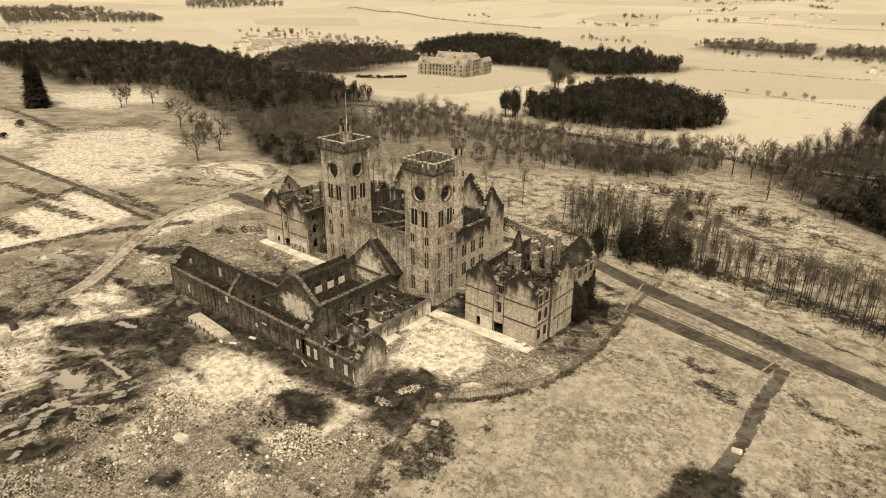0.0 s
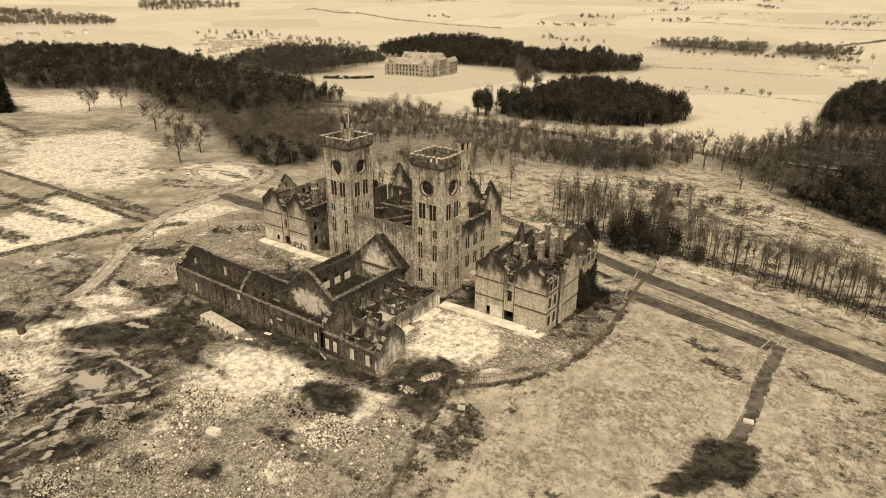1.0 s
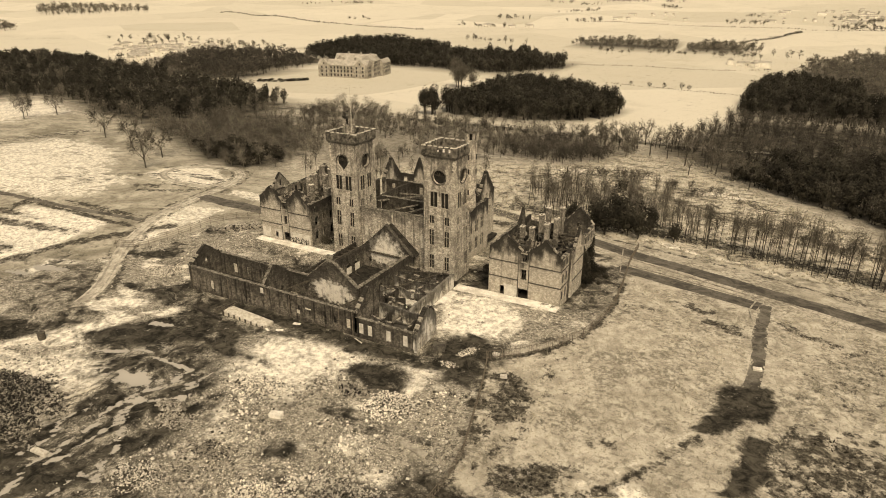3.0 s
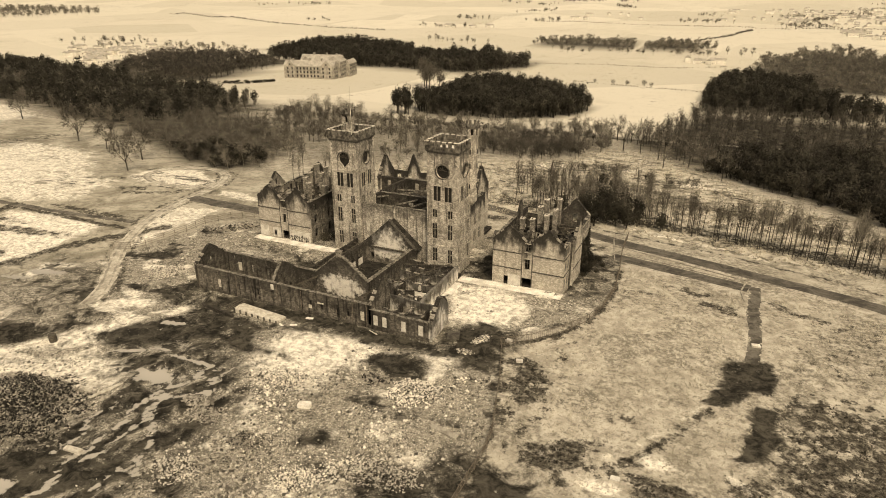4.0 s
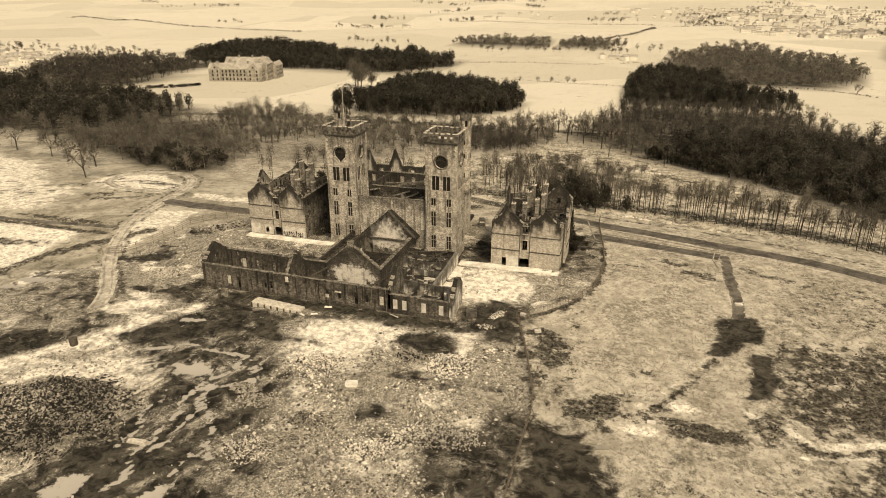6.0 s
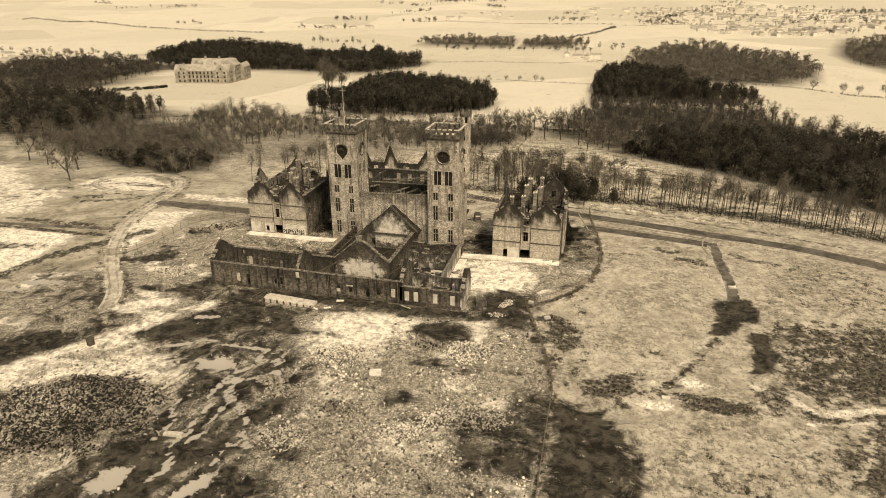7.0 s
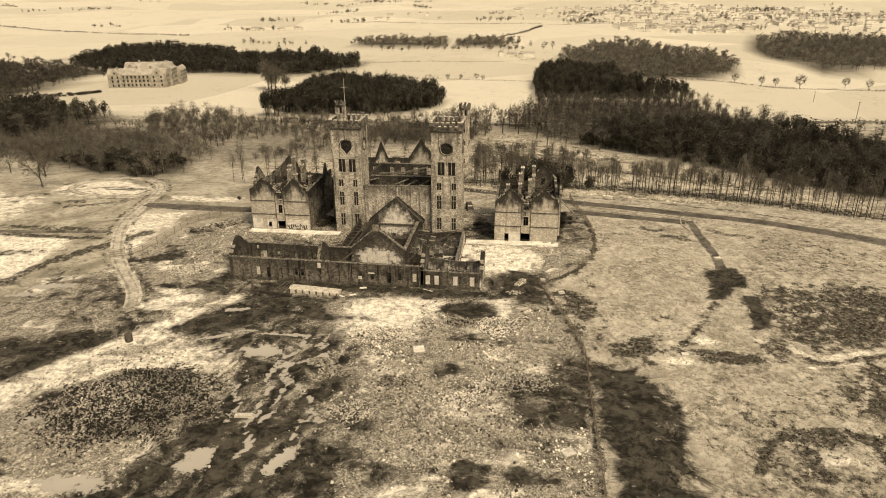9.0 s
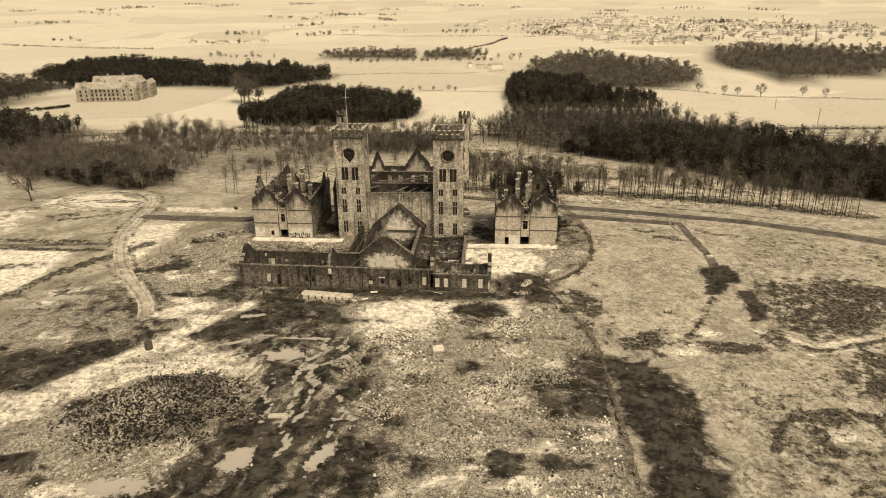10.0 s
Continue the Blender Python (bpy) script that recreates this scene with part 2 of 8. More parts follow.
# Black for window glass and for the shade inside empty openings.
GLASS_AND_SHADE = plain_material("dark_window_void", (0.03, 0.027, 0.022), (0.012, 0.011, 0.009), 1.0, 0.4)


# ---- mesh helpers ----
class Mesh:
    """Gathers solids and turns them into one mesh."""

    def __init__(self):
        self.v, self.f, self.head = [], [], []

    def solid(self, corners, heads=None):
        """Eight corners: four below, four above, both anticlockwise from above."""
        n = len(self.v)
        self.v += corners
        heads = heads or [9.0] * 8
        for q in ((3, 2, 1, 0), (4, 5, 6, 7), (0, 1, 5, 4), (1, 2, 6, 5), (2, 3, 7, 6), (3, 0, 4, 7)):
            self.f.append(tuple(n + i for i in q))
            self.head += [heads[i] for i in q]

    def box(self, x0, x1, y0, y1, z0, z1):
        self.solid([(x0, y0, z0), (x1, y0, z0), (x1, y1, z0), (x0, y1, z0), (x0, y0, z1), (x1, y0, z1), (x1, y1, z1), (x0, y1, z1)])

    def beam(self, p, q, w, h):
        p, q = Vector(p), Vector(q)
        along = (q - p).normalized()
        side = along.cross(Vector((0, 0, 1)))
        side = (side.normalized() if side.length > 1e-4 else Vector((1, 0, 0))) * w / 2
        up = side.cross(along).normalized() * h / 2
        c = [p - side - up, p + side - up, q + side - up, q - side - up, p - side + up, p + side + up, q + side + up, q - side + up]
        self.solid([tuple(i) for i in c])

    def ring(self, cx, cy, z0, z1, r0, r1, sides=10, phase=0.0):
        """A tapered, closed drum."""
        n = len(self.v)
        for z, r in ((z0, r0), (z1, r1)):
            for k in range(sides):
                a = phase + 2 * math.pi * k / sides
                self.v.append((cx + r * math.cos(a), cy + r * math.sin(a), z))
        for k in range(sides):
            j = (k + 1) % sides
            self.f.append((n + k, n + j, n + sides + j, n + sides + k))
        self.f.append(tuple(n + sides + k for k in range(sides)))
        self.f.append(tuple(n + k for k in reversed(range(sides))))
        self.head += [9.0] * (6 * sides)

    def make(self, name, material):
        data = bpy.data.meshes.new(name)
        seen, order, index = {}, [], []
        for p in self.v:
            key = (round(p[0], 3), round(p[1], 3), round(p[2], 3))
            if key not in seen:
                seen[key] = len(order)
                order.append(p)
            index.append(seen[key])
        data.from_pydata(order, [], [tuple(index[i] for i in f) for f in self.f])
        if self.head and len(self.head) == len(data.loops):
            uv = data.uv_layers.new(name="head")
            flat = np.zeros((len(self.head), 2), np.float32)
            flat[:, 1] = self.head
            uv.data.foreach_set("uv", flat.ravel())
        data.materials.append(material)
        return data


def part(name, mesh, material, parent, label=""):
    ob = new(name, mesh.make(name, material))
    ob.parent = parent
    return tagged(ob, label)


def thing(name, label, category, place=(0, 0, 0), group="", kind=""):
    ob = new(name)
    ob.location = place
    ob.empty_display_size = 0.5
    return tagged(ob, label, category, group, kind)


def rect(u0, u1, z0, z1):
    return (u0, u1, [u0, u1], lambda u: z0, lambda u: z1)


def disc(uc, zc, r, drop=0.0, dropw=0.0):
    """A round opening; drop adds a broken tongue below it."""
    us = [uc + r * math.cos(math.pi * k / 10) for k in range(10, -1, -1)]
    arc = lambda u: math.sqrt(max(0.0, r * r - (u - uc) ** 2))
    low = lambda u: zc - arc(u) - drop * max(0.0, 1 - abs(u - uc) / max(dropw, 1e-3))
    return (uc - r, uc + r, us, low, lambda u: zc + arc(u))


def wall(name, parent, material, axis, pos, thick, u0, u1, zb, top, holes=(), ragged=0.10, step=0.9, label="", seed=0):
    """A wall along x or y from u0 to u1, pos to pos + thick across, below the line top, with holes through it."""
    tu, tz = [p[0] for p in top], [p[1] for p in top]
    rnd = random.Random(seed + int(pos * 10) + int(u0 * 7))
    us = {round(u, 4) for u in (u0, u1, *[u for u in tu if u0 < u < u1])}
    for h in holes:
        us |= {round(u, 4) for u in h[2] if u0 < u < u1}
    n = max(1, int((u1 - u0) / step))
    us |= {round(u0 + (u1 - u0) * k / n, 4) for k in range(n + 1)}
    us = sorted(us)
    us = [u for k, u in enumerate(us) if k == 0 or u - us[k - 1] > 1e-3]
    tops = [float(np.interp(u, tu, tz)) + (rnd.uniform(-ragged, ragged * 0.5) if ragged else 0.0) for u in us]
    m = Mesh()
    for k in range(len(us) - 1):
        a, b, ta, tb = us[k], us[k + 1], tops[k], tops[k + 1]
        mid = (a + b) / 2
        cuts = sorted(((h[3](a), h[3](b), h[4](a), h[4](b)) for h in holes if h[0] < mid < h[1]), key=lambda c: c[0] + c[1])
        la, lb = zb, zb
        spans = []
        for c in cuts:
            spans.append((la, lb, min(c[0], ta), min(c[1], tb)))
            la, lb = c[2], c[3]
        spans.append((la, lb, ta, tb))
        for sa, sb, ea, eb in spans:
            if ea - sa < 0.01 and eb - sb < 0.01:
                continue
            if axis == "x":
                c = [(a, pos, sa), (b, pos, sb), (b, pos + thick, sb), (a, pos + thick, sa), (a, pos, ea), (b, pos, eb), (b, pos + thick, eb), (a, pos + thick, ea)]
                hd = [ta - sa, tb - sb, tb - sb, ta - sa, ta - ea, tb - eb, tb - eb, ta - ea]
            else:
                c = [(pos, b, sb), (pos, a, sa), (pos + thick, a, sa), (pos + thick, b, sb), (pos, b, eb), (pos, a, ea), (pos + thick, a, ea), (pos + thick, b, eb)]
                hd = [tb - sb, ta - sa, ta - sa, tb - sb, tb - eb, ta - ea, ta - ea, tb - eb]
            m.solid(c, hd)
    return part(name, m, material, parent, label)


def coping(parent, axis, pos, thick, line, material=None, block=0.48, proud=0.11, rise=0.17, gap=0.0, seed=1, label=""):
    """Skew stones along the head of a gable, stepped and uneven."""
    rnd = random.Random(seed)
    m = Mesh()
    lo, hi = pos - proud, pos + thick + proud
    for (ua, za), (ub, zb) in zip(line[:-1], line[1:]):
        n = max(1, round(math.hypot(ub - ua, zb - za) / block))
        for k in range(n):
            lift = rise + rnd.uniform(-0.03, 0.04)
            if rnd.random() < gap:
                lift = 0.03
            f0, f1 = k / n, (k + 0.93) / n
            a, b, z0, z1 = ua + (ub - ua) * f0, ua + (ub - ua) * f1, za + (zb - za) * f0 - 0.02, za + (zb - za) * f1 - 0.02
            step = 0.62 * abs(z1 - z0)
            t0, t1 = (z0 + lift + step, z1 + lift) if z1 > z0 else (z0 + lift, z1 + lift + step)
            if axis == "x":
                m.solid([(a, lo, z0), (b, lo, z1), (b, hi, z1), (a, hi, z0), (a, lo, t0), (b, lo, t1), (b, hi, t1), (a, hi, t0)])
            else:
                m.solid([(lo, b, z1), (lo, a, z0), (hi, a, z0), (hi, b, z1), (lo, b, t1), (lo, a, t0), (hi, a, t0), (hi, b, t1)])
    return tagged(part("coping", m, material or COPING, parent, label or "sooty skew stones on a gable head"), kind="stuff")


# ---- the lie of the land ----
PROFILE_Y = [-5000, 40, 66, 97, 112, 135, 235, 360, 485, 700, 1000, 1500, 2500, 6000]
PROFILE_Z = [-1.5, -1.0, -0.8, 0.1, 0.0, -1.5, -9.0, -17.5, -25.5, -31.0, -28.0, -18.0, 0.0, 40.0]


def lattice(ix, iy, seed):
    h = (ix * 374761393 + iy * 668265263 + seed * 974634777) & 0x7FFFFFFF
    h = ((h ^ (h >> 13)) * 1274126177) & 0x7FFFFFFF
    return ((h ^ (h >> 16)) & 0xFFFF) / 65535.0


def smooth_noise(x, y, seed=0):
    x, y = np.asarray(x, float), np.asarray(y, float)
    ix, iy = np.floor(x).astype(np.int64), np.floor(y).astype(np.int64)
    fx, fy = x - ix, y - iy
    fx, fy = fx * fx * (3 - 2 * fx), fy * fy * (3 - 2 * fy)
    a, b = lattice(ix, iy, seed), lattice(ix + 1, iy, seed)
    c, d = lattice(ix, iy + 1, seed), lattice(ix + 1, iy + 1, seed)
    return (a + (b - a) * fx) * (1 - fy) + (c + (d - c) * fx) * fy


def fractal(x, y, size, octaves=4, seed=0):
    total, weight, amount = 0.0, 0.0, 1.0
    for k in range(octaves):
        total = total + amount * smooth_noise(np.asarray(x) / size * 2 ** k, np.asarray(y) / size * 2 ** k, seed + k)
        weight += amount
        amount *= 0.55
    return total / weight


def ramp01(v, lo, hi):
    u = np.clip((v - lo) / (hi - lo), 0, 1)
    return u * u * (3 - 2 * u)


def land(x, y):
    """Height of the ground."""
    x, y = np.asarray(x, float), np.asarray(y, float)
    z = sum(np.interp(y + d, PROFILE_Y, PROFILE_Z) for d in (-8, -3, 3, 8)) / 4
    r = np.hypot(x + 90, y)
    u = np.clip((r - 1300) / 3400, 0, 1)
    far = ramp01(r, 260, 700)
    z = z + 90 * u * u + (fractal(x, y, 260, 3, 5) - 0.5) * 9 * far * (1 + 2.5 * ramp01(r, 1000, 2500))
    return z + (fractal(x, y, 16, 2, 9) - 0.5) * 0.35


def land1(x, y):
    return float(land(x, y))


def near_line(x, y, pts):
    """Distance to a polyline."""
    best = np.full(np.shape(x), 1e9)
    for (ax, ay), (bx, by) in zip(pts[:-1], pts[1:]):
        dx, dy = bx - ax, by - ay
        t = np.clip(((x - ax) * dx + (y - ay) * dy) / max(dx * dx + dy * dy, 1e-9), 0, 1)
        best = np.minimum(best, np.hypot(x - ax - t * dx, y - ay - t * dy))
    return best


def inside(x, y, poly):
    x, y = np.asarray(x, float), np.asarray(y, float)
    hit = np.zeros(x.shape, bool)
    for (ax, ay), (bx, by) in zip(poly, poly[1:] + poly[:1]):
        cross = ((ay > y) != (by > y))
        at = (bx - ax) * (y - ay) / ((by - ay) if by != ay else 1e-9) + ax
        hit ^= cross & (x < at)
    return hit


def area(x, y, poly, soft=1.5):
    """1 inside a polygon, falling off over soft metres to both sides of its edge."""
    d = near_line(x, y, poly + poly[:1])
    return np.clip(0.5 + np.where(inside(x, y, poly), d, -d) / (2 * soft), 0, 1)


def blob(x, y, cx, cy, rx, ry, turn=0.0):
    c, s = math.cos(radians(turn)), math.sin(radians(turn))
    u, v = ((x - cx) * c + (y - cy) * s) / rx, (-(x - cx) * s + (y - cy) * c) / ry
    return np.clip(1.5 - np.hypot(u, v), 0, 1)


def resample(pts, step):
    out = []
    for (ax, ay), (bx, by) in zip(pts[:-1], pts[1:]):
        n = max(1, int(math.hypot(bx - ax, by - ay) / step))
        out += [(ax + (bx - ax) * k / n, ay + (by - ay) * k / n) for k in range(n)]
    return out + [pts[-1]]


def grid_lines(lo, hi, step, start, end, growth):
    inner = list(np.arange(lo, hi + step / 2, step))
    for sign, edge, stop in ((-1, lo, start), (1, hi, end)):
        d, at, add = step, edge, []
        while (at - stop) * sign < 0:
            d = min(d * growth, 90)
            at += sign * d
            add.append(at)
        inner = add[::-1] + inner if sign < 0 else inner + add
    return np.array(inner)


# woods, in plan
WOOD_FIR = [(-239, 374), (-205, 371), (-169, 377), (-141, 406), (-129, 444), (-134, 470), (-152, 490), (-201, 543), (-240, 564), (-268, 538), (-263, 480), (-246, 405)]
WOOD_BEHIND = [(-476, 662), (-418, 671), (-333, 662), (-306, 689), (-283, 724), (-268, 744), (-272, 762), (-329, 812), (-365, 824), (-389, 800), (-439, 803), (-516, 855), (-605, 893), (-661, 878), (-672, 802), (-640, 716), (-560, 660)]
WOOD_EAST = [(-59, 497), (-22, 498), (17, 498), (47, 501), (72, 516), (64, 536), (46, 556), (28, 600), (24, 712), (-14, 733), (-47, 712), (-59, 600)]
WOOD_LOWER = [(-84, 322), (-60, 292), (-36, 264), (-15, 244), (5, 222), (22, 203), (36, 178), (70, 152), (120, 125), (230, 120), (260, 240), (150, 290), (95, 310), (76, 400), (62, 470), (-53, 478), (-66, 400)]
WOOD_PINES = [(-36, 262), (-14, 240), (8, 224), (24, 205), (38, 180), (72, 155), (120, 130), (220, 126), (240, 220), (130, 262), (84, 285), (62, 325), (29, 340), (-4, 346), (-26, 296)]
WOOD_WEST = [(-509, 200), (-500, 262), (-392, 222), (-349, 215), (-319, 203), (-243, 165), (-212, 156), (-202, 166), (-212, 200), (-240, 236), (-285, 280), (-320, 300), (-337, 345), (-475, 388), (-640, 440), (-860, 490), (-865, 275), (-700, 215)]
WOOD_MIDDLE = [(-215, 205), (-190, 190), (-150, 225), (-130, 250), (-104, 262), (-84, 290), (-92, 330), (-110, 336), (-200, 330), (-236, 327), (-266, 345), (-310, 330), (-285, 280), (-240, 236)]
WOOD_HOUSE = [(-618, 440), (-560, 437), (-516, 430), (-496, 452), (-527, 516), (-540, 612), (-590, 670), (-627, 650), (-694, 668), (-756, 643), (-700, 540)]
WOOD_STRIP_A = [(-357, 1038), (-283, 1051), (-199, 1039), (-204, 1092), (-300, 1122), (-357, 1078)]
WOOD_STRIP_B = [(-186, 1040), (-130, 1034), (-78, 1008), (-80, 1060), (-140, 1110), (-190, 1098)]
WOOD_NORTH = [(-32, 838), (12, 690), (75, 666), (150, 692), (194, 800), (198, 828), (190, 908), (128, 980), (82, 1068), (3, 932)]
WOOD_NORTHEAST = [(258, 960), (254, 878), (269, 822), (266, 738), (330, 760), (500, 860), (640, 1150), (440, 1191), (410, 1258), (313, 1156)]
WOOD_FAR_A = [(-1447, 484), (-1513, 585), (-1560, 670), (-1402, 748), (-1440, 790), (-1620, 860), (-1765, 834), (-2063, 820), (-2154, 700)]
WOOD_FAR_B = [(-1766, 1036), (-1709, 1163), (-1670, 1300), (-1732, 1340), (-1850, 1250), (-1927, 1138)]

# ways, in plan
DRIVE = [(-110, 163), (-82, 153), (-64, 146.5), (-52, 141.2), (-31, 135.5), (-17.5, 130.5), (0, 126), (14, 119.5), (34, 107), (80, 78)]
LANE = [(-51.5, 128.3), (-35, 124.6), (-18.0, 120.6)]
FOOTPATH = [(-16.8, 122), (-16.8, 113), (-16.8, 103), (-16.2, 95), (-16.4, 90), (-16.8, 85)]
TRACK = [(-152, 50), (-155.5, 57.5), (-167.2, 70.5), (-175.2, 81.4), (-182.5, 96), (-185.7, 106), (-189.8, 126), (-194, 140), (-201, 150), (-210.8, 156), (-225, 153)]
LOOP = [(-194, 138), (-196, 128), (-212, 126), (-226, 133), (-229, 145), (-222, 154)]
BRANCH_NORTH = [(-188, 118), (-172, 117), (-150, 116), (-126, 128)]
BRANCH_WEST = [(-300, 86), (-262, 87), (-224.8, 88.5), (-204, 90), (-184, 92)]

# ---- ground: one sheet to the horizon, with its wear, dark wood floors and some shade painted by place ----
gx = grid_lines(-205, 42, 0.85, -4700, 4700, 1.12)
gy = grid_lines(-18, 172, 0.85, -900, 4700, 1.12)
GX, GY = np.meshgrid(gx, gy)
PX, PY = GX.ravel(), GY.ravel()
PZ = land(PX, PY)

grain = fractal(PX, PY, 9, 4, 21)
wide = fractal(PX, PY, 34, 3, 31)
# the cleared building site, west of the fence line
SITE = [(-62, 71), (-57, 57), (-53.4, 42), (-53.5, 20), (-55, -40), (-230, -40), (-168, 74), (-163, 98), (-150, 112), (-120, 128), (-75, 130), (-50, 128), (-46.5, 105), (-47.5, 92)]
site = area(PX, PY, SITE, 2.0)
dark = np.zeros_like(PX)
pale = np.zeros_like(PX)
water = np.zeros_like(PX)
heath = np.zeros_like(PX)
for cx, cy, rx, ry, turn, k in (
        (-112, 57, 8, 3.5, 5, 0.8), (-78, 57.5, 6.5, 4, 10, 1.0), (-66, 71, 6.5, 6, 40, 0.95), (-150, 36, 14, 6, 45, 0.8),
        (-103, 22, 9, 14, -14, 0.55), (-116, 12, 10, 8, 0, 0.7), (-56.5, 29, 5, 11, 0, 0.85), (-62, 26, 7, 5, 10, 0.7), (-118, 84, 7, 5, 10, 0.8), (-123, 38, 10, 4, 10, 0.5),
        # beside the right pavilion and tower: the walls' shade painted dark on the ground
        (-80, 33, 5, 3, 10, 0.6), (-92, 15, 6, 3, 20, 0.6), (-160, 31, 13, 6, 40, 1.0), (-55.6, 109, 1.6, 12, 0, 0.8), (-78, 105, 5, 12, 0, 0.8), (-64, 135, 12, 4, -20, 0.7), (-158, 62, 7, 3, -10, 0.6),
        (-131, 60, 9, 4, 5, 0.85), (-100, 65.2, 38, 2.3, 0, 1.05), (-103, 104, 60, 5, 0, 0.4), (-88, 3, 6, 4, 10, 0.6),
        (-47.5, 31, 5.0, 8.0, 5, 1.0), (-44.5, 16, 5.2, 12, 10, 1.0), (-45, -6, 6, 14, 5, 1.0), (-16.6, 99, 1.3, 4, 0, 0.8)):
    dark = np.maximum(dark, k * blob(PX, PY, cx, cy, rx, ry, turn))
for cx, cy, rx, ry, turn, k in (
        (-92, 57, 15, 5.5, 8, 0.9), (-96, 47, 12, 6, 10, 0.7), (-70.5, 85, 8.5, 9, 0, 1.1), (-75, 90, 6, 5, 0, 1.1), (-132, 58, 8, 2.0, 30, 0.4), (-145, 54, 9, 2.2, 25, 0.85), (-138, 40.5, 12, 3.2, 42, 0.9),
        (-128, 34, 12, 3, 8, 0.8), (-121, 45, 9, 1.6, 12, 0.7), (-70, 63, 6, 2.2, 10, 0.7), (-152, 22, 11, 5, 50, 0.7), (-178, 62, 8, 2.0, 20, 0.7), (-176, 96, 7, 8, 0, 0.6), (-137, 88, 9, 3, 10, 0.5), (-29.6, 49.3, 3, 1.6, 5, 0.7), (-35.3, 41.5, 3.4, 1.9, 0, 0.7), 
        (-98, 242, 13, 6, -10, 0.85), (-74, 250, 11, 5, 0, 0.75), (-37, 233, 11, 6, -25, 0.9), (-143, 250, 12, 5, 0, 0.6), (-41, 153.5, 11, 1.8, -18, 0.8), (-20, 148, 12, 1.5, -22, 0.7), (-62, 205, 9, 4, 10, 0.5)):
    pale = np.maximum(pale, k * blob(PX, PY, cx, cy, rx, ry, turn))
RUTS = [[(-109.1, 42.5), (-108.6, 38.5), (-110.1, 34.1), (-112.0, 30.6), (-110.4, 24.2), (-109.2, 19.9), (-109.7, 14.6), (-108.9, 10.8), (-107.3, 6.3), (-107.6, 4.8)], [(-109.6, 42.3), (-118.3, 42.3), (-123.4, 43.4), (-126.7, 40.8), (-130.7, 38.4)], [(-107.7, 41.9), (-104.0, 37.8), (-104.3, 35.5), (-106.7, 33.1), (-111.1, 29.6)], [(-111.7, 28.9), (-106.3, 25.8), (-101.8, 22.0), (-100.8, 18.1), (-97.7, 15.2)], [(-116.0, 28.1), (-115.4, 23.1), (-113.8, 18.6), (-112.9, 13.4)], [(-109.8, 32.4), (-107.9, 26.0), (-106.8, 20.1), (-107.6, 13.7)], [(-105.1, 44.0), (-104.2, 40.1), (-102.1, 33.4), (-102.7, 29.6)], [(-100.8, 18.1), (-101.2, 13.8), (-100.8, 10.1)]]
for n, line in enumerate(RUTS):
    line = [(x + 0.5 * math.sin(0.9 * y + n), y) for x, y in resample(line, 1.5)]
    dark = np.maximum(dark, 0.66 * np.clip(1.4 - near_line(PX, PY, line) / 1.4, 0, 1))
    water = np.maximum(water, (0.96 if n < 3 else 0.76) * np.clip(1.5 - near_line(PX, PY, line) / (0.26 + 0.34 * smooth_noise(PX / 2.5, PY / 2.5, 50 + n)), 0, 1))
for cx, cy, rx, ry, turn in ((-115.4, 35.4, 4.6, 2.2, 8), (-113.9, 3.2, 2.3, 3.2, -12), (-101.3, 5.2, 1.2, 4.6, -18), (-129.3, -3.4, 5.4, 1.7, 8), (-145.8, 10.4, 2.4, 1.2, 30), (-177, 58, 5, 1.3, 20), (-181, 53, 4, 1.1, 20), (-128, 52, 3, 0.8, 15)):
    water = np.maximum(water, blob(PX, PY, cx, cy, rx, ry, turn))
